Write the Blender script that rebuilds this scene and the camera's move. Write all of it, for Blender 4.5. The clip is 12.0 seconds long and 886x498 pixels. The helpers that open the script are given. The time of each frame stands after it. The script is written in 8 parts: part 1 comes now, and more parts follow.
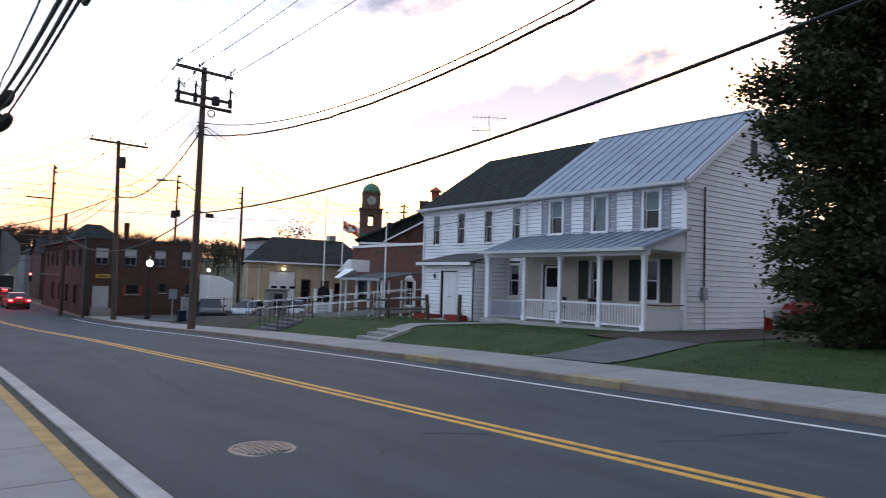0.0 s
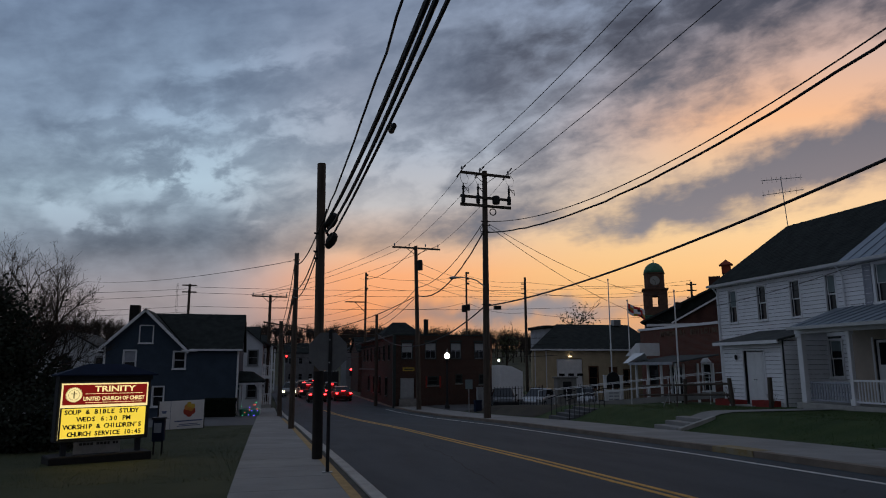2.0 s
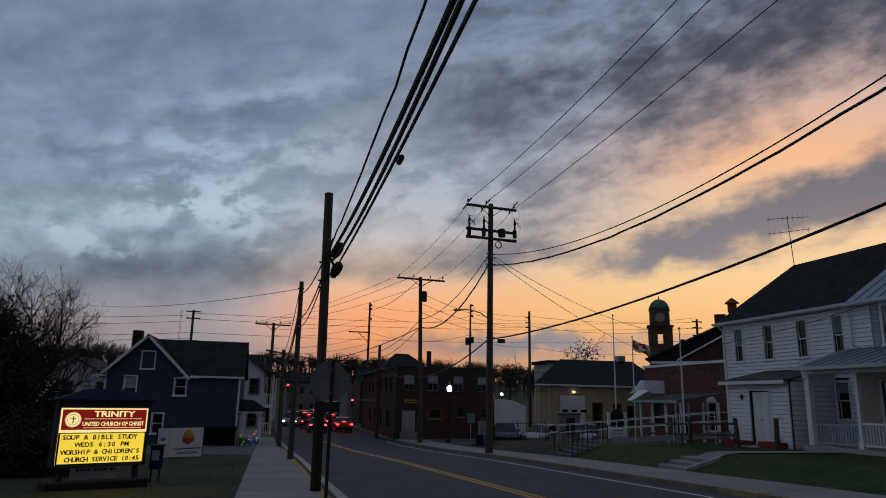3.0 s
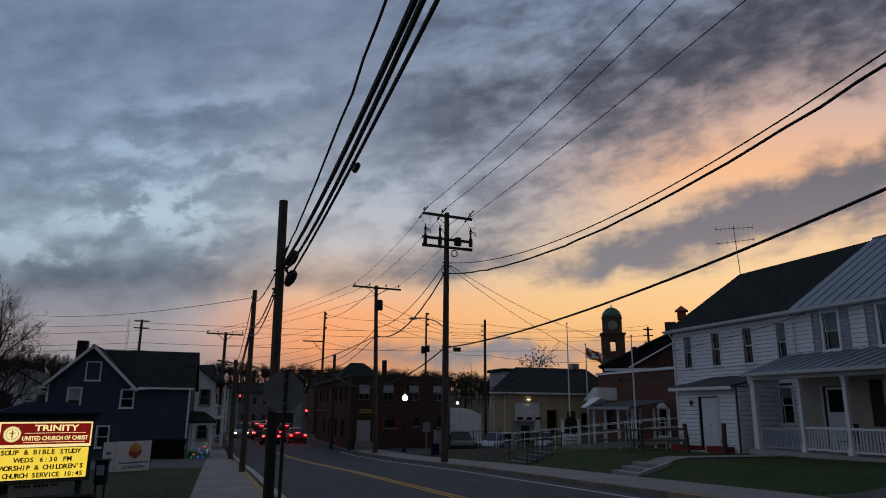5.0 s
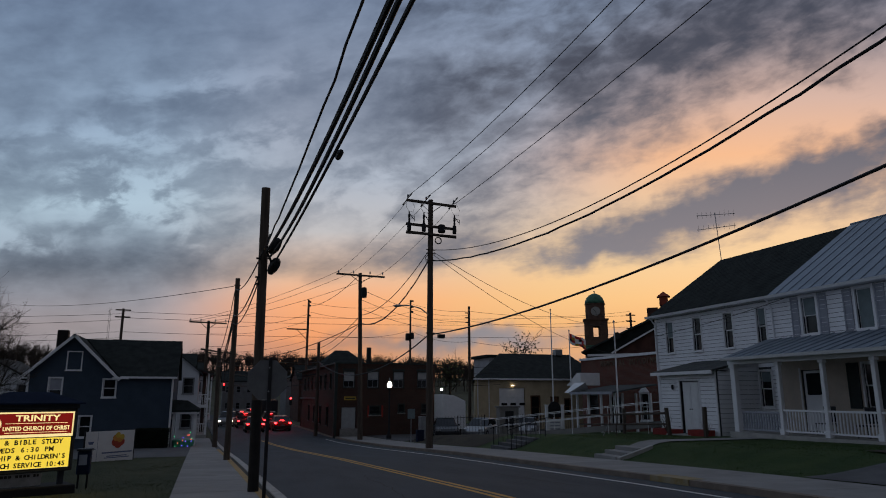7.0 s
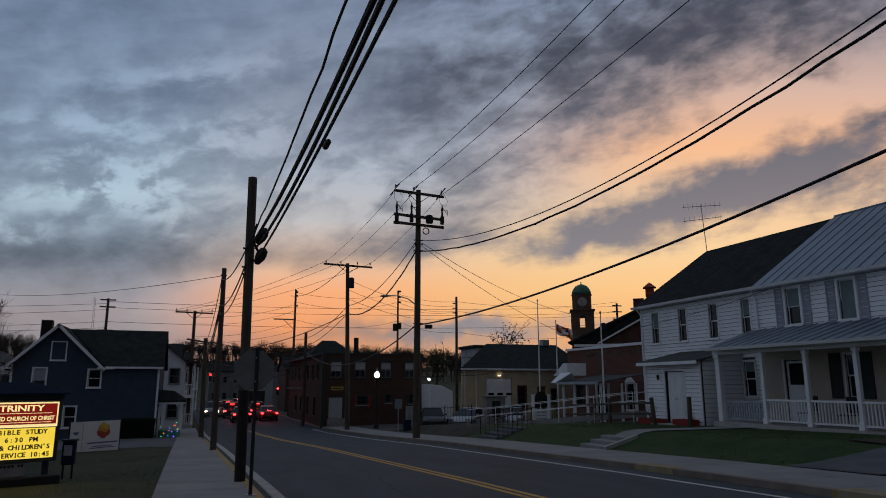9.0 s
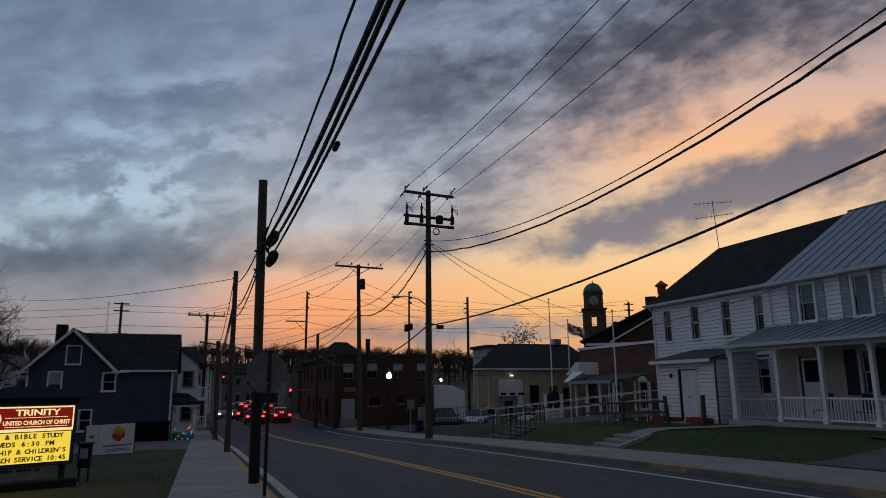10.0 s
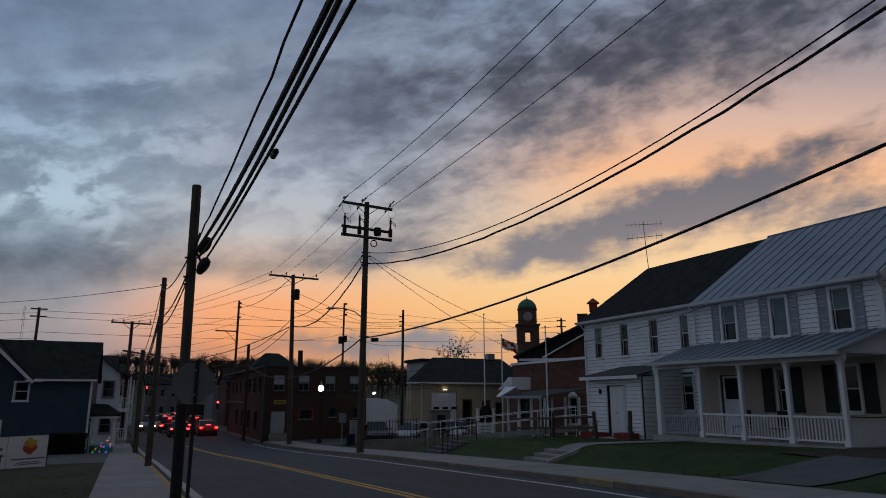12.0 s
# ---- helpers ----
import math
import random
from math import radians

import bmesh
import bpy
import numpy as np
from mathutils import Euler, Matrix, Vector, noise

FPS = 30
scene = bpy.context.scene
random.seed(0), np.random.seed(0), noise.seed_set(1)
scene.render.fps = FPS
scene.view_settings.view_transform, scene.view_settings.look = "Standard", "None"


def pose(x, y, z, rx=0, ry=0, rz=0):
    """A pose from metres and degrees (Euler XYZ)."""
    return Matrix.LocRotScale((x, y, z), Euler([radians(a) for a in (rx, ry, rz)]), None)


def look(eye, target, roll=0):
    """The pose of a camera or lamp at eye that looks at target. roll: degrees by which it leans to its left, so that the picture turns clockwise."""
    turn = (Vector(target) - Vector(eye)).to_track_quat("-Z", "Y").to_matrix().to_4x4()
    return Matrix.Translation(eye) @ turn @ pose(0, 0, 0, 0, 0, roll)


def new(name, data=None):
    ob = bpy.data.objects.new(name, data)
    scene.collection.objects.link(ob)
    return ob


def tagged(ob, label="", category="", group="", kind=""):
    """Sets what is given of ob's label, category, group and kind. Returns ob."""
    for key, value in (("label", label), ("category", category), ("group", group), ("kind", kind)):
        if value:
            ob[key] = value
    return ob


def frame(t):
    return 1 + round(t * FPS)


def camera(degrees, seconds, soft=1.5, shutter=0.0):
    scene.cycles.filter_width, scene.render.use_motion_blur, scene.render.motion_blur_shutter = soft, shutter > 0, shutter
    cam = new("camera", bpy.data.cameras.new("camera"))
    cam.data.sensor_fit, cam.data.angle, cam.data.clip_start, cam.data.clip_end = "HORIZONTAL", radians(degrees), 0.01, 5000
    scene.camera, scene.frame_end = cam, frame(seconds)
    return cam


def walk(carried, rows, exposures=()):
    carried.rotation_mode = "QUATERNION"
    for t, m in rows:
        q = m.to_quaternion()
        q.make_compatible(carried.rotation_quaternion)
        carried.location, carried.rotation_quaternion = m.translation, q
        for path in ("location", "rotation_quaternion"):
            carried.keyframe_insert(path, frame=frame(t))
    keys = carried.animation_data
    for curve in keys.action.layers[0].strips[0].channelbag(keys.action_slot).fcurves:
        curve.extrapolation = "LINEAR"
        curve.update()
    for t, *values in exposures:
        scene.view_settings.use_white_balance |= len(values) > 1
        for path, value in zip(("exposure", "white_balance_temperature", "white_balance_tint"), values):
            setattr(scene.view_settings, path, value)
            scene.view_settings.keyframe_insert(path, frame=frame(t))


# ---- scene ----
cam = camera(66.2, 12.0, soft=1.0, shutter=0.2)
PATH = [
    (0, pose(0.08, -0.06, 1.6, 92.90, -1.78, -37.62)),
    (0.5, pose(0, 0, 1.6, 93.46, -1.26, -28.70)),
    (1, pose(0, 0, 1.6, 97.37, 1.94, -19.72)),
    (1.5, pose(0, 0, 1.6, 98.77, 0.86, -17.14)),
    (2, pose(0, 0, 1.6, 99.78, 0.18, -14.01)),
    (2.5, pose(0, 0, 1.6, 101.85, -0.24, -13.92)),
    (3, pose(0, 0, 1.6, 102.45, -1.13, -13.83)),
    (3.2, pose(0, 0, 1.6, 102.72, -0.66, -13.60)),
    (4.8, pose(0, 0, 1.6, 103.55, -0.59, -16.43)),
    (5, pose(0, 0, 1.6, 103.22, -0.48, -17.48)),
    (5.5, pose(0, 0, 1.6, 102.55, -0.48, -17.69)),
    (6, pose(0, 0, 1.6, 102.08, -0.93, -18.55)),
    (6.5, pose(0, 0, 1.6, 102.02, 0.04, -18.41)),
    (7, pose(0, 0, 1.6, 102.14, 0.04, -18.75)),
    (7.5, pose(0, 0, 1.6, 101.14, 0.23, -19.68)),
    (9.3, pose(0, 0, 1.6, 101.46, 0.05, -19.78)),
    (9.5, pose(0, 0, 1.6, 101.92, 0.07, -19.43)),
    (10, pose(0, 0, 1.6, 101.37, 0.58, -18.81)),
    (10.5, pose(0, 0, 1.6, 101.45, 1.15, -19.30)),
    (11, pose(0, 0, 1.6, 100.76, -0.29, -21.64)),
    (11.5, pose(0, 0, 1.6, 102.16, -0.23, -23.89)),
    (12, pose(0, 0, 1.6, 102.45, -0.02, -24.32)),
]
EXPOSURE = [(0.0, 2.2), (0.3, 1.6), (0.6, 0.85), (1.0, 0.3), (1.5, 0.16), (2.2, 0.0), (12.0, 0.0)]
walk(cam, PATH, EXPOSURE)

# ---- world: dusk sky with cloud bands ----
world = bpy.data.worlds.new("dusk_sky")
scene.world = world
world.use_nodes = True


class Nodes:
    """A small helper to wire shader nodes."""

    def __init__(self, tree):
        self.tree = tree
        tree.nodes.clear()

    def add(self, kind, **props):
        n = self.tree.nodes.new(kind)
        for key, value in props.items():
            if key == "operation":
                n.operation = value
            elif key == "blend":
                n.data_type, n.blend_type = "RGBA", value
            elif key == "clamp":
                n.use_clamp = value
        return n

    def put(self, socket, value):
        if isinstance(value, bpy.types.NodeSocket):
            self.tree.links.new(value, socket)
        else:
            socket.default_value = value

    def math(self, op, a, b=0.0, c=0.0, clamp=False):
        n = self.add("ShaderNodeMath", operation=op, clamp=clamp)
        for s, v in zip(n.inputs, (a, b, c)):
            self.put(s, v)
        return n.outputs[0]

    def mix(self, fac, a, b, blend="MIX"):
        n = self.add("ShaderNodeMix", blend=blend)
        self.put(n.inputs[0], fac)
        for s, v in ((n.inputs[6], a), (n.inputs[7], b)):
            self.put(s, (*v, 1.0) if isinstance(v, tuple) and len(v) == 3 else v)
        return n.outputs[2]

    def ramp(self, fac, stops, interp="LINEAR"):
        n = self.add("ShaderNodeValToRGB")
        n.color_ramp.interpolation = interp
        el = n.color_ramp.elements
        while len(el) < len(stops):
            el.new(0.5)
        for e, (p, c) in zip(el, stops):
            e.position = p
            e.color = (c, c, c, 1) if isinstance(c, (int, float)) else (*c, 1)
        self.put(n.inputs[0], fac)
        return n.outputs[0]

    def noise(self, vec, scale, detail=6.0, rough=0.55, distort=0.0, dims="3D"):
        n = self.add("ShaderNodeTexNoise")
        n.noise_dimensions = dims
        if vec is not None:
            self.put(n.inputs["Vector"], vec)
        n.inputs["Scale"].default_value = scale
        n.inputs["Detail"].default_value = detail
        n.inputs["Roughness"].default_value = rough
        n.inputs["Distortion"].default_value = distort
        return n.outputs["Fac"]

    def xyz(self, x, y, z=0.0):
        n = self.add("ShaderNodeCombineXYZ")
        for s, v in zip(n.inputs, (x, y, z)):
            self.put(s, v)
        return n.outputs[0]

    def smooth(self, v, lo, hi):
        n = self.add("ShaderNodeMapRange")
        n.interpolation_type = "SMOOTHSTEP"
        self.put(n.inputs[0], v)
        n.inputs[1].default_value, n.inputs[2].default_value = lo, hi
        return n.outputs[0]


def build_sky():
    k = Nodes(world.node_tree)
    tc = k.add("ShaderNodeTexCoord")
    sep = k.add("ShaderNodeSeparateXYZ")
    k.put(sep.inputs[0], tc.outputs["Generated"])
    x, y, z = sep.outputs

    def along_axis(a):
        n = k.add("ShaderNodeVectorMath", operation="DOT_PRODUCT")
        k.put(n.inputs[0], tc.outputs["Generated"])
        n.inputs[1].default_value = a
        return n.outputs["Value"]
    # flat chart of the western sky: p to the right, q downwards, about 4.8 degrees a unit
    depth = along_axis((0.3078, 0.9282, 0.2092))
    near = k.math("MAXIMUM", depth, 0.22)
    p = k.math("MULTIPLY_ADD", k.math("DIVIDE", along_axis((0.9479, -0.318, 0.0162)), near), 12.02, 7.84)
    q = k.math("MULTIPLY_ADD", k.math("DIVIDE", along_axis((-0.0816, -0.1933, 0.9777)), near), -12.02, 4.41)
    chart = k.xyz(p, q, 0.0)
    # cloud texture lies on a flat layer overhead, drawn out along the wind
    zs = k.math("ADD", k.math("MAXIMUM", z, 0.0), 0.17)
    us, vs = k.math("DIVIDE", x, zs), k.math("DIVIDE", y, zs)
    cross = k.math("MULTIPLY_ADD", vs, 0.53, us)
    along = k.math("MULTIPLY_ADD", us, -0.53, vs)
    puffs = k.noise(k.xyz(cross, k.math("MULTIPLY", along, 0.5), 3.7), 2.6, 5.0, 0.55, 0.3)
    fine = k.noise(k.xyz(cross, k.math("MULTIPLY", along, 0.6), 8.2), 8.5, 6.0, 0.58, 0.4)
    ripple = k.noise(k.xyz(cross, k.math("MULTIPLY", along, 0.85), 1.3), 19.0, 4.0, 0.55, 0.5)
    tilt = k.math("MULTIPLY_ADD", k.math("MULTIPLY", p, p), 0.009, q)
    wisps = k.noise(k.xyz(k.math("MULTIPLY", p, 0.45), k.math("MULTIPLY", tilt, 1.2), 5.0), 1.5, 5.0, 0.55, 0.3)
    lumps = k.noise(k.xyz(k.math("MULTIPLY", p, 0.58), tilt, 9.0), 2.3, 6.0, 0.55, 0.25)
    # the chart is bent a little, so that no cloud has a clean oval edge
    bend = k.add("ShaderNodeTexNoise")
    k.put(bend.inputs["Vector"], chart)
    bend.inputs["Scale"].default_value, bend.inputs["Detail"].default_value = 0.9, 4.0
    off = k.add("ShaderNodeVectorMath", operation="MULTIPLY_ADD")
    k.put(off.inputs[0], bend.outputs["Color"])
    off.inputs[1].default_value = (1.5, 0.9, 0.0)
    k.put(off.inputs[2], k.xyz(k.math("ADD", p, -0.75), k.math("ADD", q, -0.45), 0.0))
    bent = off.outputs[0]

    def cloud(cp, cq, length, width, rise, amount, total):
        """Adds one soft oval of light (amount above nought) or thick cloud to the total."""
        n = k.add("ShaderNodeMapping")
        n.vector_type = "TEXTURE"
        k.put(n.inputs[0], bent)
        n.inputs["Location"].default_value = (cp, cq, 0)
        n.inputs["Rotation"].default_value = (0, 0, radians(-rise))
        n.inputs["Scale"].default_value = (length, width, 1)
        d = k.add("ShaderNodeVectorMath", operation="DOT_PRODUCT")
        k.put(d.inputs[0], n.outputs[0])
        k.put(d.inputs[1], n.outputs[0])
        g = k.math("EXPONENT", k.math("MULTIPLY", d.outputs["Value"], -1.0))
        return k.math("MULTIPLY_ADD", g, amount, total)
    light = 0.40
    # the heavy dark band and its fading tail
    light = cloud(12.0, 0.88, 3.7, 0.66, 13, -0.47, light)
    light = cloud(15.2, -0.4, 2.4, 0.7, 12, -0.24, light)
    light = cloud(7.5, 1.95, 1.5, 0.5, 14, -0.14, light)
    # broken cloud under it, then the lit streak
    light = cloud(9.6, 2.75, 2.7, 0.62, 14, 0.08, light)
    light = cloud(12.7, 2.78, 3.2, 0.44, 21, 0.58, light)
    light = cloud(16.2, 1.35, 2.6, 0.62, 22, 0.60, light)
    light = cloud(19.5, 1.6, 2.6, 1.2, 15, 0.50, light)
    light = cloud(12.2, 3.30, 0.9, 0.16, 14, 0.20, light)
    # grey streaks below the lit one
    light = cloud(13.0, 3.72, 2.8, 0.32, 17, -0.58, light)
    light = cloud(10.8, 4.52, 0.9, 0.20, 3, -0.55, light)
    light = cloud(15.3, 2.75, 1.7, 0.40, 18, -0.42, light)
    light = cloud(15.2, 1.50, 0.65, 0.22, 6, -0.50, light)
    light = cloud(16.6, 3.55, 2.2, 0.30, 10, -0.40, light)
    light = cloud(11.8, 4.0, 2.6, 0.36, 12, -0.42, light)
    light = cloud(14.6, 3.2, 1.9, 0.40, 18, -0.30, light)
    light = cloud(10.4, 2.15, 1.3, 0.34, 15, -0.28, light)
    light = cloud(8.5, 3.25, 1.7, 0.32, 14, -0.26, light)
    light = cloud(7.0, 3.75, 0.6, 0.2, 4, -0.16, light)
    light = cloud(7.8, 4.45, 1.3, 0.27, 7, -0.55, light)
    light = cloud(5.9, 3.95, 0.9, 0.34, 4, 0.26, light)
    # clear strip over the horizon and the low banks in it
    light = cloud(9.5, 5.38, 4.4, 0.60, 0, 0.85, light)
    light = cloud(14.5, 4.7, 3.5, 0.8, 8, 0.50, light)
    light = cloud(4.9, 5.45, 1.8, 0.5, 3, 0.60, light)
    light = cloud(8.3, 6.02, 1.9, 0.15, 0, -0.85, light)
    light = cloud(11.4, 5.86, 1.1, 0.18, 3, -0.55, light)
    # the cool side: thin places and thicker sheets
    gaps = cloud(2.5, 3.30, 1.5, 0.50, 3, 1.0, 0.0)
    gaps = cloud(3.0, 3.95, 0.9, 0.30, -22, 0.7, gaps)
    gaps = cloud(0.35, 4.05, 0.9, 0.22, -16, 0.8, gaps)
    gaps = cloud(2.2, 2.35, 2.2, 0.32, 2, 0.5, gaps)
    gaps = cloud(4.0, 1.40, 1.5, 0.28, 8, 0.5, gaps)
    gaps = cloud(4.6, 2.65, 1.1, 0.35, 5, 0.5, gaps)
    gaps = cloud(6.4, 3.4, 1.5, 0.55, 8, 0.5, gaps)
    light = k.math("MULTIPLY_ADD", gaps, k.math("MULTIPLY_ADD", k.smooth(lumps, 0.40, 0.64), 0.78, -0.04), light)
    light = cloud(6.2, 3.6, 1.2, 0.5, 6, 0.16, light)
    light = cloud(1.9, 4.66, 3.0, 0.44, -2, -0.36, light)
    light = cloud(0.4, 2.9, 1.9, 0.40, 2, -0.18, light)
    light = cloud(2.6, 1.85, 2.6, 0.30, 5, -0.20, light)
    light = cloud(0.9, 0.45, 2.8, 0.5, 4, -0.15, light)
    light = cloud(0.3, 5.35, 2.0, 0.30, 3, 0.05, light)
    # texture fades towards the horizon
    grain = k.smooth(q, 6.2, 4.2)
    side = k.smooth(p, 5.0, 9.5)
    light = k.math("MULTIPLY_ADD", k.math("SUBTRACT", puffs, 0.5), k.math("MULTIPLY_ADD", side, 0.10, 0.25), light)
    light = k.math("MULTIPLY_ADD", k.math("SUBTRACT", wisps, 0.5), 0.55, light)
    light = k.math("MULTIPLY_ADD", k.math("MULTIPLY", k.math("SUBTRACT", lumps, 0.5), grain), k.math("MULTIPLY_ADD", side, 0.85, 0.42), light)
    light = k.math("MULTIPLY_ADD", k.math("MULTIPLY", k.math("SUBTRACT", fine, 0.5), grain), k.math("MULTIPLY_ADD", side, 0.25, 0.16), light)
    light = k.math("MULTIPLY_ADD", k.math("MULTIPLY", k.math("SUBTRACT", ripple, 0.5), grain), k.math("MULTIPLY_ADD", side, 0.30, 0.14), light)
    # colour of the lit parts by height, on the cool side, in the middle and on the sunset side
    h = k.math("DIVIDE", q, 7.0, clamp=True)
    lit_cool = k.ramp(h, [(0.0, (0.25, 0.345, 0.50)), (0.3, (0.34, 0.455, 0.61)), (0.5, (0.46, 0.60, 0.72)), (0.62, (0.37, 0.45, 0.55)), (0.72, (0.36, 0.38, 0.45)), (0.80, (0.42, 0.37, 0.40)), (0.88, (0.34, 0.33, 0.38))])
    lit_mid = k.ramp(h, [(0.0, (0.27, 0.345, 0.49)), (0.28, (0.35, 0.40, 0.51)), (0.45, (0.45, 0.50, 0.59)), (0.58, (0.57, 0.55, 0.56)), (0.68, (0.84, 0.55, 0.38)), (0.76, (1.0, 0.43, 0.20)), (0.86, (0.90, 0.34, 0.15))])
    lit_warm = k.ramp(h, [(0.0, (0.33, 0.32, 0.39)), (0.14, (0.46, 0.36, 0.36)), (0.26, (0.72, 0.48, 0.39)), (0.40, (0.98, 0.53, 0.29)), (0.52, (0.86, 0.58, 0.37)), (0.66, (0.95, 0.65, 0.35)), (0.76, (0.96, 0.57, 0.25)), (0.86, (0.86, 0.42, 0.17))])
    lit = k.mix(k.smooth(p, 2.4, 5.6), lit_cool, lit_mid)
    lit = k.mix(k.smooth(k.math("MULTIPLY_ADD", q, 0.9, p), 10.5, 15.0), lit, lit_warm)
    # colour of the thick parts
    grey_cool = k.ramp(h, [(0.0, (0.088, 0.124, 0.205)), (0.5, (0.092, 0.130, 0.200)), (0.66, (0.072, 0.092, 0.136)), (0.8, (0.20, 0.18, 0.20))])
    grey_warm = k.ramp(h, [(0.0, (0.048, 0.056, 0.086)), (0.2, (0.060, 0.066, 0.096)), (0.4, (0.130, 0.138, 0.180)), (0.62, (0.200, 0.195, 0.232)), (0.84, (0.25, 0.25, 0.30))])
    grey = k.mix(k.smooth(p, 5.0, 9.5), grey_cool, grey_warm)
    col = k.mix(k.smooth(light, -0.22, 0.94), grey, lit)
    # the last of the clear twilight
    sky = k.add("ShaderNodeTexSky")
    sky.sky_type = "NISHITA"
    sky.sun_disc = False
    sky.sun_elevation, sky.sun_rotation = radians(1.0), radians(50.0)
    col = k.mix(0.02, col, sky.outputs[0], "ADD")
    # overhead and behind, plain dusk cloud
    col = k.mix(k.math("MULTIPLY", k.smooth(depth, 0.55, 0.25), 0.7), col, (0.235, 0.258, 0.315))
    col = k.mix(k.math("MULTIPLY", k.smooth(y, 0.15, -0.55), 0.8), col, (0.112, 0.122, 0.152))
    bg = k.add("ShaderNodeBackground")
    k.put(bg.inputs[0], col)
    bg.inputs[1].default_value = 0.92
    out = k.add("ShaderNodeOutputWorld")
    k.put(out.inputs[0], bg.outputs[0])


build_sky()


# ---- materials ----
def material(name, base, rough=0.7, var=0.25, scale=6.0, fine=60.0, bump=0.15, metal=0.0, second=None, stains=0.0, random=0.0, stretch=(1, 1, 1), spec=0.35):
    """A surface with grain at two scales, stains and relief, in real-world size."""
    m = bpy.data.materials.new(name)
    m.use_nodes = True
    k = Nodes(m.node_tree)
    tc = k.add("ShaderNodeTexCoord")
    mp = k.add("ShaderNodeMapping")
    k.put(mp.inputs[0], tc.outputs["Object"])
    mp.inputs["Scale"].default_value = stretch
    vec = mp.outputs[0]
    n1 = k.noise(vec, scale, 5.0, 0.6)
    n2 = k.noise(vec, fine, 3.0, 0.65)
    dark = tuple(c * (1 - var) for c in base)
    light = tuple(min(1, c * (1 + var)) for c in base)
    col = k.mix(k.smooth(n1, 0.3, 0.7), dark, second or light)
    col = k.mix(k.math("MULTIPLY", k.smooth(n2, 0.35, 0.75), 0.45), col, dark)
    if stains:
        n3 = k.noise(vec, scale * 0.23, 6.0, 0.68, 0.6)
        col = k.mix(k.math("MULTIPLY", k.smooth(n3, 0.52, 0.72), stains), col, tuple(c * 0.45 for c in base))
    if random:
        oi = k.add("ShaderNodeObjectInfo")
        f = k.math("MULTIPLY_ADD", oi.outputs["Random"], random, 1 - random / 2)
        col = k.mix(1.0, col, k.xyz(f, f, f), "MULTIPLY")
    b = k.add("ShaderNodeBsdfPrincipled")
    k.put(b.inputs["Base Color"], col)
    k.put(b.inputs["Roughness"], k.math("MULTIPLY_ADD", n2, 0.2, rough - 0.1, clamp=True))
    b.inputs["Metallic"].default_value = metal
    b.inputs["Specular IOR Level"].default_value = spec
    if bump:
        bp = k.add("ShaderNodeBump")
        bp.inputs["Strength"].default_value = bump
        bp.inputs["Distance"].default_value = 0.02
        k.put(bp.inputs["Height"], k.math("ADD", n2, k.math("MULTIPLY", n1, 0.6)))
        k.put(b.inputs["Normal"], bp.outputs[0])
    out = k.add("ShaderNodeOutputMaterial")
    k.put(out.inputs[0], b.outputs[0])
    return m


def glowing(name, colour, strength, var=0.0, scale=3.0):
    m = bpy.data.materials.new(name)
    m.use_nodes = True
    k = Nodes(m.node_tree)
    em = k.add("ShaderNodeEmission")
    if var:
        tc = k.add("ShaderNodeTexCoord")
        n = k.noise(tc.outputs["Object"], scale, 2.0, 0.5)
        k.put(em.inputs[0], k.mix(n, tuple(c * (1 - var) for c in colour), colour))
    else:
        em.inputs[0].default_value = (*colour, 1)
    em.inputs[1].default_value = strength
    out = k.add("ShaderNodeOutputMaterial")
    k.put(out.inputs[0], em.outputs[0])
    return m


def glass_material(name, tint, rough=0.05):
    """A dark window pane over an unlit room: gloss over deep colour."""
    return material(name, tint, rough, 0.3, 2.0, 20.0, 0.0, spec=0.3)


ASPHALT = material("asphalt", (0.046, 0.057, 0.068), 0.85, 0.18, 0.9, 90.0, 0.3, stains=0.5, stretch=(1.6, 0.35, 1))
DRIVE_LIGHT = material("pale_drive_asphalt", (0.10, 0.103, 0.108), 0.88, 0.2, 1.2, 70.0, 0.3, stains=0.4)
ASPHALT_PATCH = material("drive_asphalt", (0.075, 0.077, 0.082), 0.85, 0.2, 1.2, 80.0, 0.3, stains=0.4)
CONCRETE = material("sidewalk_concrete", (0.25, 0.246, 0.238), 0.88, 0.12, 1.3, 70.0, 0.2, stains=0.3, random=0.16)
CURB = material("curb_concrete", (0.38, 0.37, 0.35), 0.85, 0.16, 3.0, 60.0, 0.2, stains=0.35)
CURB_DIRTY = material("soiled_curb", (0.20, 0.165, 0.135), 0.9, 0.22, 2.0, 60.0, 0.25, stains=0.5)
JOINT = material("dirty_joint", (0.06, 0.058, 0.05), 0.95, 0.3, 5.0, 50.0, 0.2)
YELLOW_PAINT = material("road_yellow_paint", (0.58, 0.32, 0.06), 0.7, 0.2, 8.0, 90.0, 0.1, stains=0.45)
CURB_YELLOW = material("faded_curb_paint", (0.36, 0.26, 0.10), 0.8, 0.3, 3.0, 60.0, 0.1, second=(0.30, 0.27, 0.2), stains=0.6)
# near-black wall colour behind white siding, painting the shade line under each board
LAP_SHADE = material("lap_shade", (0.06, 0.062, 0.068), 0.9, 0.1)
TAR = material("tarred_wood", (0.012, 0.011, 0.011), 0.8, 0.3, 6.0, 40.0, 0.3)
WHITE_PAINT = material("road_white_paint", (0.62, 0.62, 0.60), 0.7, 0.2, 8.0, 90.0, 0.1, stains=0.5)
GRASS = material("grass", (0.028, 0.066, 0.011), 0.95, 0.3, 1.1, 45.0, 0.5, second=(0.042, 0.068, 0.016), stains=0.4)
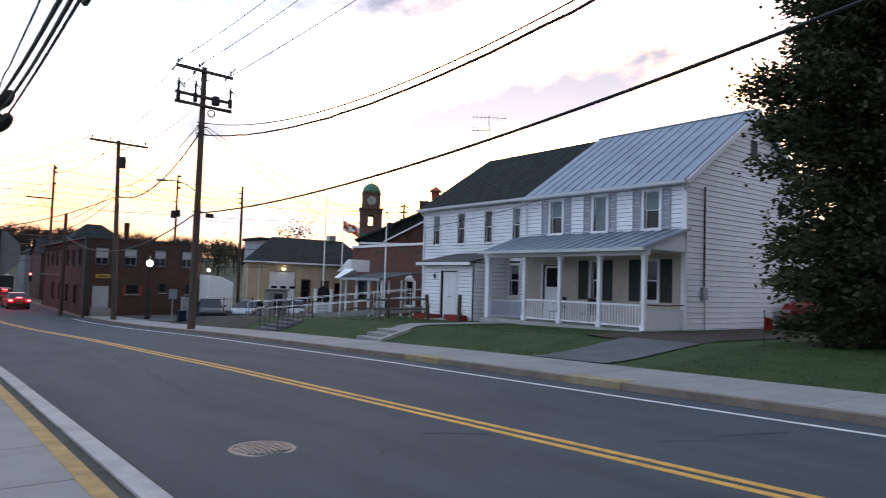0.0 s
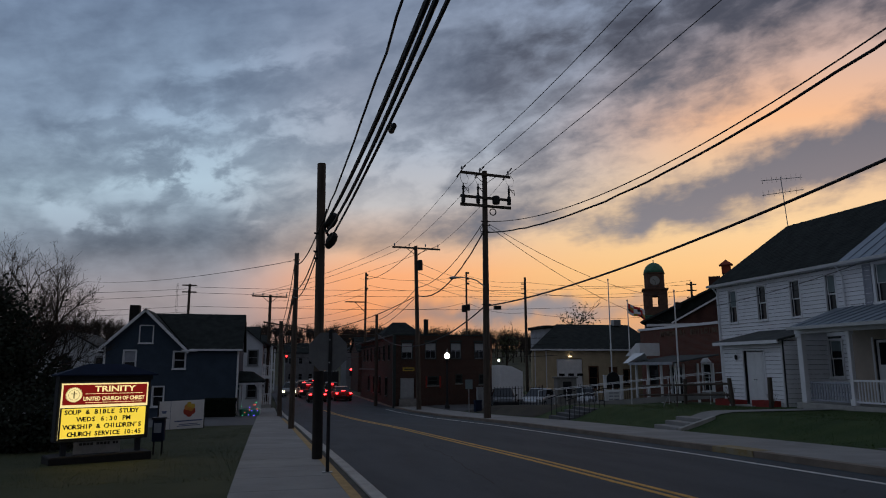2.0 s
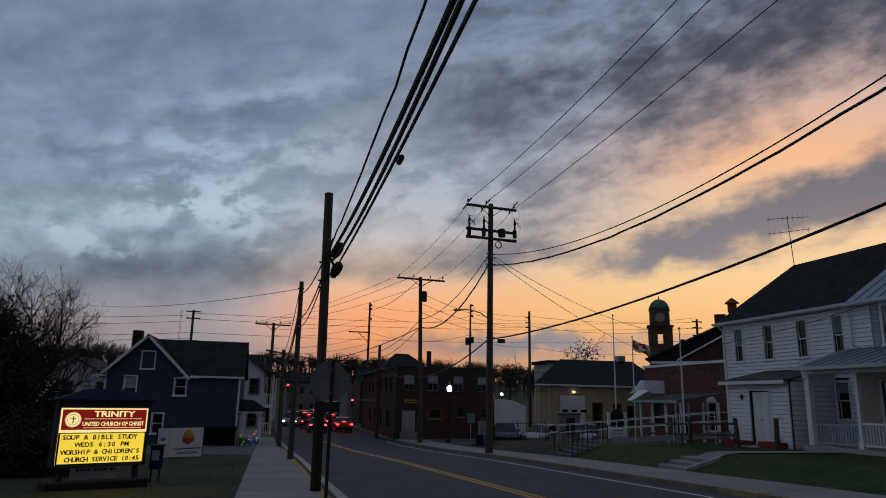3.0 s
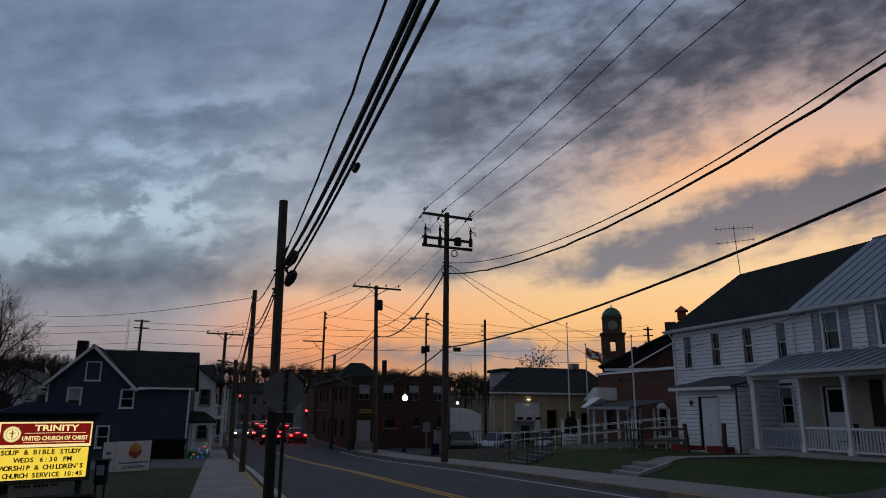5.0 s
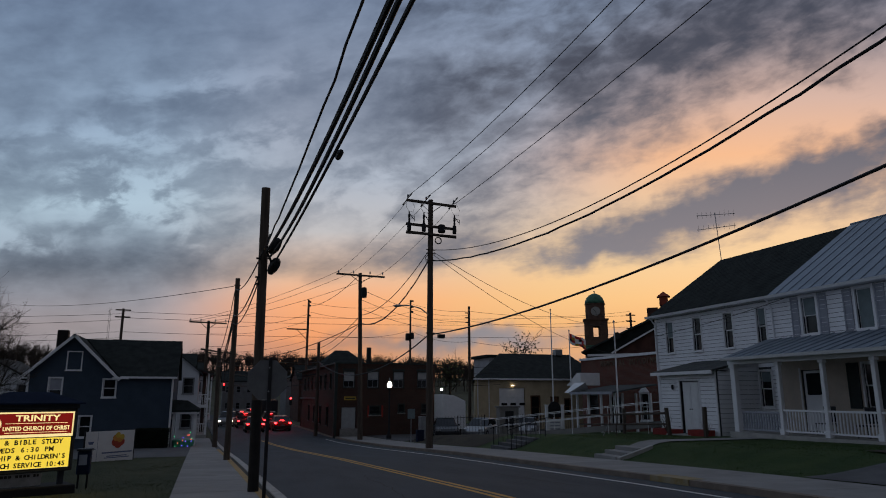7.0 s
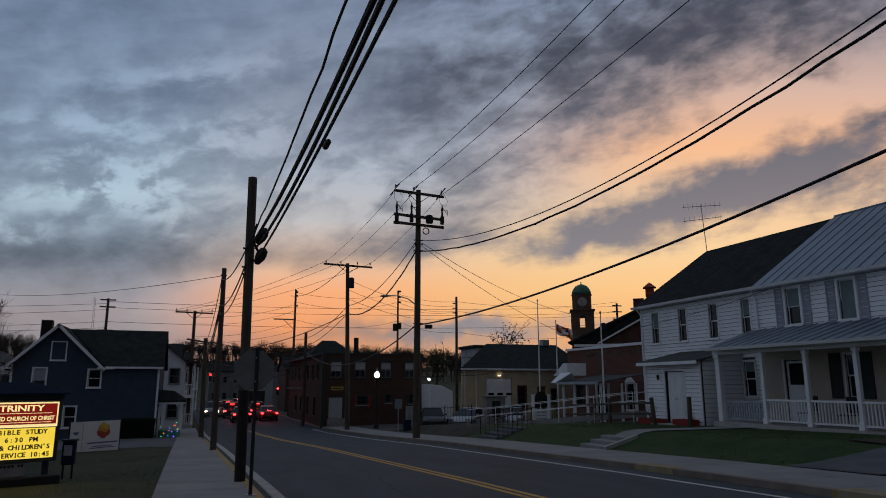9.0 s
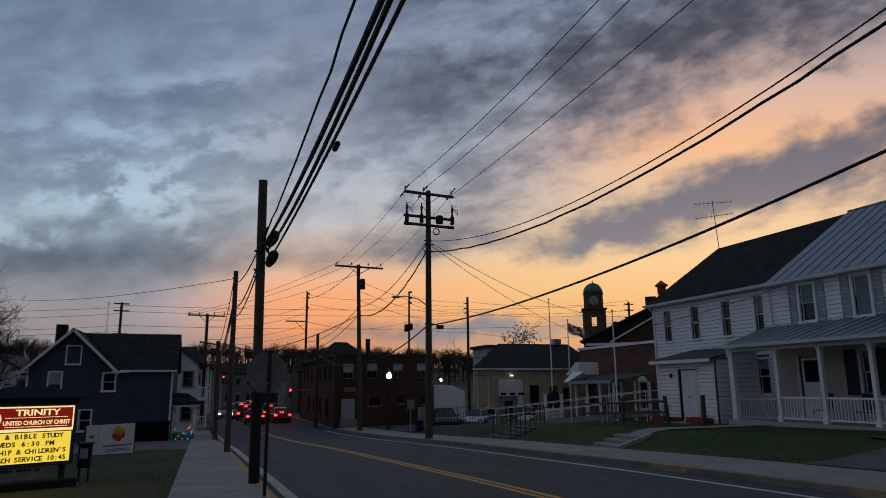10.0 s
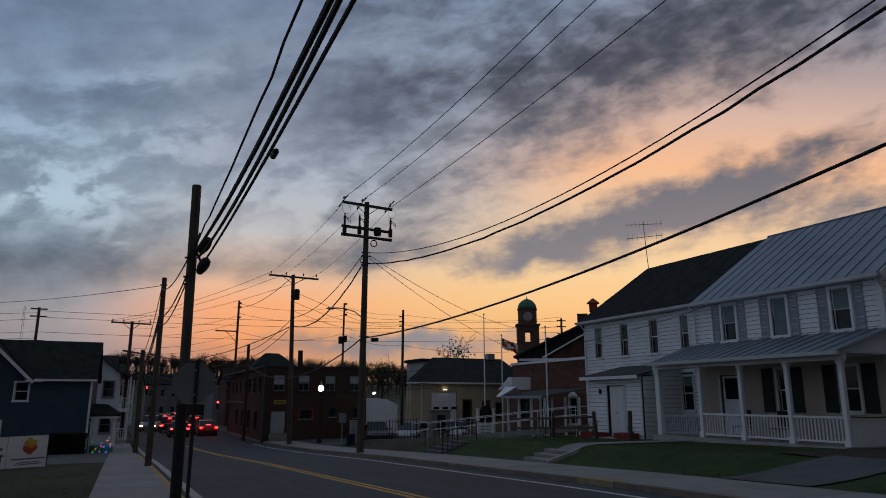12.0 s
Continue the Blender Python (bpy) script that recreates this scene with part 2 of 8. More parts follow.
# blade colours raised above the lawn's to offset shade on their upright faces
BLADE_LIFTED = material("lightened_grass_blades", (0.050, 0.100, 0.022), 0.95, 0.3, 1.1, 30.0, 0.0, second=(0.075, 0.105, 0.032))
BLADE_DRY_LIFTED = material("lightened_dry_grass_blades", (0.055, 0.078, 0.026), 0.95, 0.3, 1.1, 30.0, 0.0, second=(0.085, 0.090, 0.040))
GRASS_DRY = material("dry_grass", (0.030, 0.046, 0.013), 0.95, 0.3, 0.6, 45.0, 0.5, second=(0.046, 0.052, 0.020), stains=0.4)
EARTH = material("far_ground", (0.06, 0.062, 0.035), 0.95, 0.35, 0.3, 20.0, 0.3)
MULCH = material("brown_mulch", (0.038, 0.028, 0.021), 0.95, 0.45, 1.4, 30.0, 0.6, second=(0.052, 0.046, 0.026), stains=0.4)
SOIL = material("soil", (0.05, 0.038, 0.028), 0.95, 0.3, 4.0, 40.0, 0.5)
SIDING = material("white_vinyl_siding", (0.80, 0.81, 0.84), 0.55, 0.06, 1.1, 30.0, 0.05, stains=0.12)
TRIM = material("white_painted_trim", (0.76, 0.77, 0.79), 0.5, 0.05, 2.0, 30.0, 0.05, stains=0.1)
SHUTTER = material("grey_shutter_paint", (0.33, 0.35, 0.40), 0.6, 0.1, 3.0, 40.0, 0.1)
# dark paint for shutters and trim; also the painted shade of unlit rooms
SHUTTER_ROOM_DARK = material("dark_shutter_paint_room_shade", (0.022, 0.032, 0.03), 0.6, 0.15, 3.0, 40.0, 0.1)
ROOF_METAL = material("seamed_metal_roof", (0.22, 0.262, 0.31), 0.45, 0.12, 1.2, 40.0, 0.06, metal=0.35, stains=0.35)
ROOF_DARK = material("dark_shingles", (0.024, 0.029, 0.028), 0.95, 0.3, 2.0, 35.0, 0.4, spec=0.12)
ROOF_GREY = material("grey_shingles", (0.05, 0.055, 0.055), 0.9, 0.3, 2.0, 35.0, 0.4)
PANE = glass_material("window_glass", (0.012, 0.014, 0.017), 0.06)
PALE_BLIND = material("pale_blind", (0.34, 0.35, 0.36), 0.8, 0.1, 4.0, 40.0, 0.05)
BLIND = material("drawn_blind", (0.17, 0.215, 0.225), 0.8, 0.1, 4.0, 40.0, 0.05)
POLE_WOOD = material("weathered_pole_wood", (0.085, 0.066, 0.052), 0.9, 0.35, 5.0, 40.0, 0.5, stretch=(3, 3, 0.25), stains=0.3)
IRON = material("dark_iron", (0.02, 0.02, 0.022), 0.6, 0.3, 8.0, 60.0, 0.1, metal=0.3)
MANHOLE = material("cast_iron_cover", (0.27, 0.22, 0.18), 0.65, 0.3, 12.0, 80.0, 0.3, metal=0.15)
CABLE = material("black_cable", (0.012, 0.012, 0.013), 0.6, 0.2, 8.0, 40.0, 0.0)
STRIPE = material("faded_stripe_paint", (0.36, 0.235, 0.085), 0.75, 0.25, 5.0, 80.0, 0.1, stains=0.5)
SIGN_BACK = material("dull_sign_back", (0.135, 0.137, 0.14), 0.6, 0.15, 4.0, 40.0, 0.03, metal=0.2)
BRICK_DARK = material("dark_brick", (0.075, 0.034, 0.026), 0.9, 0.3, 1.2, 40.0, 0.3, stains=0.5)
BLUE_SIDING = material("slate_blue_siding", (0.056, 0.078, 0.108), 0.85, 0.12, 1.4, 40.0, 0.1, stains=0.15, spec=0.1)
TAN_WALL = material("tan_painted_block", (0.50, 0.41, 0.27), 0.85, 0.12, 1.2, 40.0, 0.1, stains=0.3)
GALV = material("galvanised_steel", (0.32, 0.33, 0.34), 0.45, 0.2, 5.0, 50.0, 0.05, metal=0.7)
WHITE_METAL = material("white_enamel", (0.74, 0.75, 0.76), 0.45, 0.06, 3.0, 40.0, 0.03, stains=0.1)


# ---- mesh helpers ----
class Mesh:
    """Collects vertices and faces for one mesh."""

    def __init__(self):
        self.v, self.f = [], []

    def add(self, verts, faces):
        n = len(self.v)
        self.v += [tuple(p) for p in verts]
        self.f += [tuple(i + n for i in f) for f in faces]
        return self

    def box(self, x0, x1, y0, y1, z0, z1):
        vs = [(x, y, z) for z in (z0, z1) for y in (y0, y1) for x in (x0, x1)]
        return self.add(vs, [(0, 2, 3, 1), (4, 5, 7, 6), (0, 1, 5, 4), (2, 6, 7, 3), (0, 4, 6, 2), (1, 3, 7, 5)])

    def cbox(self, c, s):
        return self.box(c[0] - s[0] / 2, c[0] + s[0] / 2, c[1] - s[1] / 2, c[1] + s[1] / 2, c[2] - s[2] / 2, c[2] + s[2] / 2)

    def rod(self, a, b, r0, r1=None, n=10, caps=True):
        a, b = Vector(a), Vector(b)
        r1 = r0 if r1 is None else r1
        d = (b - a).normalized()
        s = d.orthogonal().normalized()
        t = d.cross(s)
        vs = []
        for p, r in ((a, r0), (b, r1)):
            vs += [p + (s * math.cos(2 * math.pi * i / n) + t * math.sin(2 * math.pi * i / n)) * r for i in range(n)]
        fs = [(i, (i + 1) % n, n + (i + 1) % n, n + i) for i in range(n)]
        if caps:
            fs += [tuple(range(n - 1, -1, -1)), tuple(range(n, 2 * n))]
        return self.add(vs, fs)

    def tube(self, pts, r, n=6):
        pts = [Vector(p) for p in pts]
        vs, fs = [], []
        for i, p in enumerate(pts):
            d = (pts[min(i + 1, len(pts) - 1)] - pts[max(i - 1, 0)]).normalized()
            s = d.cross(Vector((0, 0, 1)))
            s = s.normalized() if s.length > 1e-3 else Vector((1, 0, 0))
            t = s.cross(d)
            rr = r[i] if isinstance(r, (list, tuple)) else r
            vs += [p + (s * math.cos(2 * math.pi * j / n) + t * math.sin(2 * math.pi * j / n)) * rr for j in range(n)]
        for i in range(len(pts) - 1):
            for j in range(n):
                fs.append((i * n + j, i * n + (j + 1) % n, (i + 1) * n + (j + 1) % n, (i + 1) * n + j))
        fs += [tuple(range(n - 1, -1, -1)), tuple(range((len(pts) - 1) * n, len(pts) * n))]
        return self.add(vs, fs)

    def lathe(self, c, prof, n=16):
        vs, fs = [], []
        for r, z in prof:
            vs += [(c[0] + r * math.cos(2 * math.pi * i / n), c[1] + r * math.sin(2 * math.pi * i / n), c[2] + z) for i in range(n)]
        for k in range(len(prof) - 1):
            fs += [(k * n + i, k * n + (i + 1) % n, (k + 1) * n + (i + 1) % n, (k + 1) * n + i) for i in range(n)]
        fs += [tuple(range(n - 1, -1, -1)), tuple(range((len(prof) - 1) * n, len(prof) * n))]
        return self.add(vs, fs)

    def slab(self, pts, thick):
        """A sheet through pts with a thickness along its normal, downwards."""
        pts = [Vector(p) for p in pts]
        nrm = (pts[1] - pts[0]).cross(pts[-1] - pts[0]).normalized()
        if nrm.z < 0:
            nrm = -nrm
            pts.reverse()
        n = len(pts)
        vs = pts + [p - nrm * thick for p in pts]
        fs = [tuple(range(n)), tuple(range(2 * n - 1, n - 1, -1))] + [((i + 1) % n, i, n + i, n + (i + 1) % n) for i in range(n)]
        return self.add(vs, fs)

    def prism(self, poly, a, b, axis="y"):
        """Extrudes a polygon (two coordinates each) between a and b along an axis."""
        def put(p, t):
            return (p[0], t, p[1]) if axis == "y" else (t, p[0], p[1]) if axis == "x" else (p[0], p[1], t)
        n = len(poly)
        vs = [put(p, a) for p in poly] + [put(p, b) for p in poly]
        fs = [tuple(range(n)), tuple(range(2 * n - 1, n - 1, -1))] + [((i + 1) % n, i, n + i, n + (i + 1) % n) for i in range(n)]
        return self.add(vs, fs)

    def data(self, name, mat, smooth=False):
        me = bpy.data.meshes.new(name)
        me.from_pydata(self.v, [], self.f)
        if smooth:
            me.polygons.foreach_set("use_smooth", [True] * len(me.polygons))
        bm = bmesh.new()
        bm.from_mesh(me)
        bmesh.ops.recalc_face_normals(bm, faces=bm.faces)
        bm.to_mesh(me)
        bm.free()
        me.materials.append(mat)
        return me


def part(name, mesh, mat, parent=None, label="", bevel=0.0, smooth=False):
    """Links one mesh object, as a part under parent where one is given."""
    ob = new(name, mesh.data(name, mat, smooth) if isinstance(mesh, Mesh) else mesh)
    if parent is not None:
        ob.parent = parent
    if bevel:
        b = ob.modifiers.new("edge", "BEVEL")
        b.width, b.segments, b.limit_method = bevel, 1, "ANGLE"
    if label:
        tagged(ob, label)
    return ob


def thing(name, label, category, group="", kind=""):
    """An Empty at the world's origin that parents the parts of one thing."""
    return tagged(new(name), label, category, group, kind)


# ---- ground profile: the street falls away from the viewer ----
GROUND_Y = (-60, 0, 14, 28, 40, 50, 60, 75, 110, 200, 2500)
GROUND_Z = (1.2, 0, -0.38, -0.87, -1.38, -1.72, -1.90, -1.98, -2.1, -2.0, -2.0)


def zg(y):
    return float(np.interp(y, GROUND_Y, GROUND_Z))


def steps(a, b, d):
    n = max(1, int(math.ceil(abs(b - a) / d)))
    return [a + (b - a) * i / n for i in range(n + 1)]


def strip(name, x0, x1, ya, yb, lift, mat, label="", category="", drop=0.25, d=2.0, parent=None):
    """A band along the street between two edges x0(y), x1(y), lifted over the ground profile."""
    f0 = x0 if callable(x0) else (lambda y: x0)
    f1 = x1 if callable(x1) else (lambda y: x1)
    m = Mesh()
    ys = steps(ya, yb, d)
    vs = []
    for y in ys:
        z = zg(y) + lift
        vs += [(f0(y), y, z), (f1(y), y, z), (f1(y), y, z - drop), (f0(y), y, z - drop)]
    fs = []
    for i in range(len(ys) - 1):
        a, b = 4 * i, 4 * i + 4
        fs += [(a, a + 1, b + 1, b), (a + 1, a + 2, b + 2, b + 1), (a + 2, a + 3, b + 3, b + 2), (a + 3, a, b, b + 3)]
    fs += [(0, 3, 2, 1), (4 * len(ys) - 4, 4 * len(ys) - 3, 4 * len(ys) - 2, 4 * len(ys) - 1)]
    m.add(vs, fs)
    ob = part(name, m, mat, parent)
    if label:
        tagged(ob, label, category, kind="structure")
    return ob


def curb_left(y):
    return 1.70 - 0.014 * y


def line_yellow(y):
    return 6.0 - 0.030 * max(y, 0)


def line_white(y):
    return 9.45 - 0.006 * y


# ground: one sheet to the horizon
def build_ground():
    xs = [-1500, -600, -250, -100, -50, -25, -12, -6, -1, 4, 9, 12.6, 20, 30, 45, 70, 120, 250, 600, 1500]
    ys = [-600, -200, -60, -20, 0, 7, 14, 21, 28, 34, 40, 45, 50, 55, 60, 67, 75, 90, 110, 150, 200, 300, 600, 1200, 2500]
    m = Mesh()
    m.add([(x, y, zg(y) - 0.10) for y in ys for x in xs], [(j * len(xs) + i, j * len(xs) + i + 1, (j + 1) * len(xs) + i + 1, (j + 1) * len(xs) + i) for j in range(len(ys) - 1) for i in range(len(xs) - 1)])
    tagged(part("ground", m, EARTH), "dull winter grass and bare ground", "ground", kind="structure")


build_ground()
ROAD = strip("road", lambda y: curb_left(y) - 0.1, 10.2, -40, 140, 0.0, ASPHALT, "worn grey asphalt street sloping gently downhill", "road", 0.08)

strip("gutter", lambda y: curb_left(y) - 0.02, lambda y: curb_left(y) + 0.16, -30, 60, 0.006, JOINT, "dirty gutter strip along the curb", "gutter", 0.06)
strip("curb_near", lambda y: curb_left(y) - 0.19, lambda y: curb_left(y), -30, 60, 0.13, CURB, "pale worn concrete curb", "curb", 0.3)
strip("curb_joint", lambda y: curb_left(y) - 0.32, lambda y: curb_left(y) - 0.19, -30, 60, 0.105, JOINT, "dirt-filled joint behind the curb", "joint", 0.2)
strip("curb_stripe", lambda y: curb_left(y) - 0.47, lambda y: curb_left(y) - 0.32, -30, 40, 0.134, STRIPE, "faded yellow painted edge of the pavement", "painted edge", 0.2)
for k, off in ((0, -0.16), (1, 0.06)):
    strip("line_yellow", lambda y: line_yellow(y) + off, lambda y: line_yellow(y) + off + 0.11, -30, 56, 0.005, YELLOW_PAINT, "worn yellow centre line on the road", "road marking", 0.01, 1.5)
strip("line_white", line_white, lambda y: line_white(y) + 0.10, -30, 56, 0.005, WHITE_PAINT, "worn white edge line on the road", "road marking", 0.01, 1.5)
strip("curb_far", 10.15, 10.35, -30, 120, 0.13, CURB_DIRTY, "weathered concrete curb", "curb", 0.3)
for a, b in ((7.7, 9.0), (13.1, 14.5)):
    strip("yellow_curb", 10.13, 10.6, a, b, 0.137, CURB_YELLOW, "faded yellow paint on the curb", "painted curb", 0.16, 0.8)


def crack(x, y, dx, dy, n, seed, parent):
    """A thin tarred crack wandering over the asphalt."""
    rnd = random.Random(seed)
    vs = []
    for i in range(n):
        w = 0.008 + 0.006 * rnd.random()
        vs += [(x - w, y - w * 0.6, zg(y) + 0.004), (x + w, y + w * 0.6, zg(y) + 0.004)]
        x += dx / n + rnd.uniform(-0.05, 0.05)
        y += dy / n + rnd.uniform(-0.07, 0.07)
    part("crack", Mesh().add(vs, [(2 * i, 2 * i + 1, 2 * i + 3, 2 * i + 2) for i in range(n - 1)]), TAR, parent)


for cx, cy, cdx, cdy, cn, cs in ((3.4, 5.6, 1.5, 0.9, 16, 1), (4.9, 6.5, 0.6, -0.5, 8, 2), (2.2, 9.5, 3.6, 0.5, 26, 3), (7.2, 8.0, 2.0, 1.2, 18, 4), (3.6, 11.0, 0.5, 9.0, 40, 5), (8.0, 14.0, -0.6, 12.0, 46, 6), (6.8, 4.6, 2.4, -0.4, 18, 7)):
    crack(cx, cy, cdx, cdy, cn, cs, ROAD)


def pavement(name, x0, x1, ya, yb, size, label):
    f0 = x0 if callable(x0) else (lambda y: x0)
    f1 = x1 if callable(x1) else (lambda y: x1)
    base = strip(name, lambda y: f0(y) + 0.01, lambda y: f1(y) - 0.01, ya, yb, 0.115, JOINT, label, "pavement")
    y = ya
    while y < yb - 0.01:
        y2 = min(y + size, yb)
        m = Mesh()
        g = 0.008
        vs = []
        for yy in (y + g, y2 - g):
            z = zg(yy) + 0.13
            vs += [(f0(yy), yy, z), (f1(yy), yy, z), (f1(yy), yy, z - 0.08), (f0(yy), yy, z - 0.08)]
        m.add(vs, [(0, 1, 5, 4), (1, 2, 6, 5), (2, 3, 7, 6), (3, 0, 4, 7), (0, 3, 2, 1), (4, 5, 6, 7)])
        part("slab", m, CONCRETE, base)
        y = y2


# ---- far-side lawn and the parking lot behind it ----
def lot_top(y):
    return float(np.interp(y, (-40, 4, 9, 14, 22, 28, 31, 36, 45, 50, 62, 90), (0.6, 0.25, 0.22, 0.16, 0.0, -0.15, -0.28, -0.55, -1.05, -1.62, -1.70, -1.8)))


def lawn_z(x, y):
    low = zg(y) + 0.12
    t = min(1.0, max(0.0, (x - 12.75) / float(np.interp(y, (12.0, 15.5), (5.0, 2.2)))))
    t = t * t * (3 - 2 * t)
    return low + (max(lot_top(y), low) - low) * t


def sheet(name, xs, ys, zf, mat, label, category, kind="structure"):
    m = Mesh()
    nx = len(xs)
    m.add([(x, y, zf(x, y)) for y in ys for x in xs], [(j * nx + i, j * nx + i + 1, (j + 1) * nx + i + 1, (j + 1) * nx + i) for j in range(len(ys) - 1) for i in range(nx - 1)])
    return tagged(part(name, m, mat, smooth=True), label, category, kind=kind)


sheet("lawn_far", steps(12.75, 16, 0.3) + [17, 18, 20, 24, 30, 45], steps(-30, 90, 1.0), lambda x, y: lawn_z(x, y) + 0.015 * noise.noise(Vector((x * 1.3, y * 1.3, 0))), GRASS, "short winter lawn on a low bank", "lawn")
sheet("parking_lot", [12.8, 13.4, 14.0, 15, 17, 20, 26, 44], steps(46, 62, 2.0), lambda x, y: lawn_z(x, y) + 0.03, ASPHALT_PATCH, "grey asphalt parking lot", "parking lot")
sheet("mulch_bed", steps(12.9, 17.4, 0.5), steps(33.0, 45.5, 0.8), lambda x, y: lawn_z(x, y) + 0.02 + 0.02 * noise.noise(Vector((x * 3, y * 3, 1))), MULCH, "dark brown mulch bed beside the ramp", "flower bed")
sheet("driveway", steps(12.75, 16.8, 0.6), steps(10.2, 12.5, 0.46), lambda x, y: lawn_z(x, y) + 0.03, DRIVE_LIGHT, "worn asphalt driveway beside the house", "driveway")
sheet("driveway_yard", steps(16.3, 36, 1.5), steps(10.3, 13.9, 0.55), lambda x, y: lawn_z(x, y) + 0.022, SOIL, "dark gravel yard beside the house", "driveway")
sheet("lawn_near", [-60, -30, -15, -9, -5, -3, -1.5, -0.45], steps(-20, 32, 2.0), lambda x, y: zg(y) + 0.10 + 0.02 * noise.noise(Vector((x, y, 3))), GRASS_DRY, "dim winter lawn beside the pavement", "lawn")
sheet("lot_near", [-14, -8, -3, -0.45, 0.9], steps(32, 46, 2.0), lambda x, y: zg(y) + 0.11, DRIVE_LIGHT, "grey worn forecourt", "forecourt")


def grass_tufts(name, area, n, zf, label, mat=BLADE_LIFTED):
    """Blades over a lawn, one object for all."""
    rnd = random.Random(5)
    m = Mesh()
    for _ in range(n):
        x, y = rnd.uniform(area[0], area[1]), rnd.uniform(area[2], area[3])
        z = zf(x, y)
        a = rnd.uniform(0, 6.28)
        h, w = rnd.uniform(0.015, 0.04), 0.008
        dx, dy = math.cos(a) * w, math.sin(a) * w
        lx, ly = rnd.uniform(-0.03, 0.03), rnd.uniform(-0.03, 0.03)
        m.add([(x - dx, y - dy, z), (x + dx, y + dy, z), (x + lx, y + ly, z + h)], [(0, 1, 2)])
    tagged(part(name, m, mat), label, "grass", kind="stuff")


grass_tufts("grass_far", (12.8, 19.4, 2.0, 9.1), 14000, lawn_z, "short uneven winter grass blades")
grass_tufts("grass_house", (12.8, 18.8, 12.7, 28.0), 22000, lawn_z, "short uneven grass blades on the bank")
grass_tufts("grass_dim", (-7.5, -0.5, 12.0, 31.5), 20000, lambda x, y: zg(y) + 0.09, "short dim grass blades", BLADE_DRY_LIFTED)


# ---- manhole cover ----
def manhole(x, y):
    z = zg(y)
    t = thing("manhole_cover", "round rusty iron manhole cover in the asphalt", "manhole cover")
    part("ring", Mesh().lathe((x, y, z), [(0.30, -0.03), (0.30, 0.008), (0.345, 0.008), (0.345, -0.03)], 32), MANHOLE, t)
    part("lid", Mesh().lathe((x, y, z), [(0.0, -0.03), (0.292, -0.03), (0.292, 0.004), (0.0, 0.004)], 32), MANHOLE, t)
    m = Mesh()
    for i in range(-4, 5):
        for j in range(-4, 5):
            if math.hypot(i, j) < 4.3:
                m.cbox((x + i * 0.06, y + j * 0.06, z + 0.006), (0.034, 0.034, 0.01))
    tagged(part("raised_grid", m, MANHOLE, t), kind="stuff")


manhole(3.02, 6.75)


# ---- windows, walls with openings, boards ----
class Face:
    """A wall plane: u runs along it, w out of it, z up."""

    def __init__(self, ox, oy, ux, uy):
        self.o, self.u, self.n = (ox, oy), (ux, uy), (uy, -ux)

    def __call__(self, u, w, z):
        return (self.o[0] + self.u[0] * u + self.n[0] * w, self.o[1] + self.u[1] * u + self.n[1] * w, z)

    def box(self, m, u0, u1, w0, w1, z0, z1):
        b = Mesh().box(u0, u1, w0, w1, z0, z1)
        return m.add([self(*p) for p in b.v], b.f)


def wall_with_openings(face, m, u0, u1, z0, z1, holes, thick=0.2):
    """One welded wall whose openings go right through."""
    us = sorted({u0, u1, *[h[0] for h in holes], *[h[1] for h in holes]})
    zs = sorted({z0, z1, *[h[2] for h in holes], *[h[3] for h in holes]})
    nu, nz = len(us) - 1, len(zs) - 1

    def solid(i, j):
        if not (0 <= i < nu and 0 <= j < nz):
            return False
        cu, cz = (us[i] + us[i + 1]) / 2, (zs[j] + zs[j + 1]) / 2
        return not any(h[0] < cu < h[1] and h[2] < cz < h[3] for h in holes)
    index, vs, fs = {}, [], []

    def vert(i, j, k):
        if (i, j, k) not in index:
            index[(i, j, k)] = len(vs)
            vs.append(face(us[i], -thick * k, zs[j]))
        return index[(i, j, k)]
    for i in range(nu):
        for j in range(nz):
            if not solid(i, j):
                continue
            for k in (0, 1):
                fs.append((vert(i, j, k), vert(i + 1, j, k), vert(i + 1, j + 1, k), vert(i, j + 1, k)))
            for di, dj, a, b in ((-1, 0, (0, 0), (0, 1)), (1, 0, (1, 0), (1, 1)), (0, -1, (0, 0), (1, 0)), (0, 1, (0, 1), (1, 1))):
                if not solid(i + di, j + dj):
                    fs.append((vert(i + a[0], j + a[1], 0), vert(i + b[0], j + b[1], 0), vert(i + b[0], j + b[1], 1), vert(i + a[0], j + a[1], 1)))
    return m.add(vs, fs)


def ring(face, m, u0, u1, z0, z1, t, w0, w1):
    """A rectangular frame of width t inside the given outline."""
    vs = []
    for w in (w0, w1):
        vs += [face(a, w, b) for a, b in ((u0, z0), (u1, z0), (u1, z1), (u0, z1), (u0 + t, z0 + t), (u1 - t, z0 + t), (u1 - t, z1 - t), (u0 + t, z1 - t))]
    fs = []
    for i in range(4):
        j = (i + 1) % 4
        fs += [(i, j, 4 + j, 4 + i), (8 + j, 8 + i, 12 + i, 12 + j), (i, 8 + i, 8 + j, j), (4 + i, 4 + j, 12 + j, 12 + i)]
    return m.add(vs, fs)


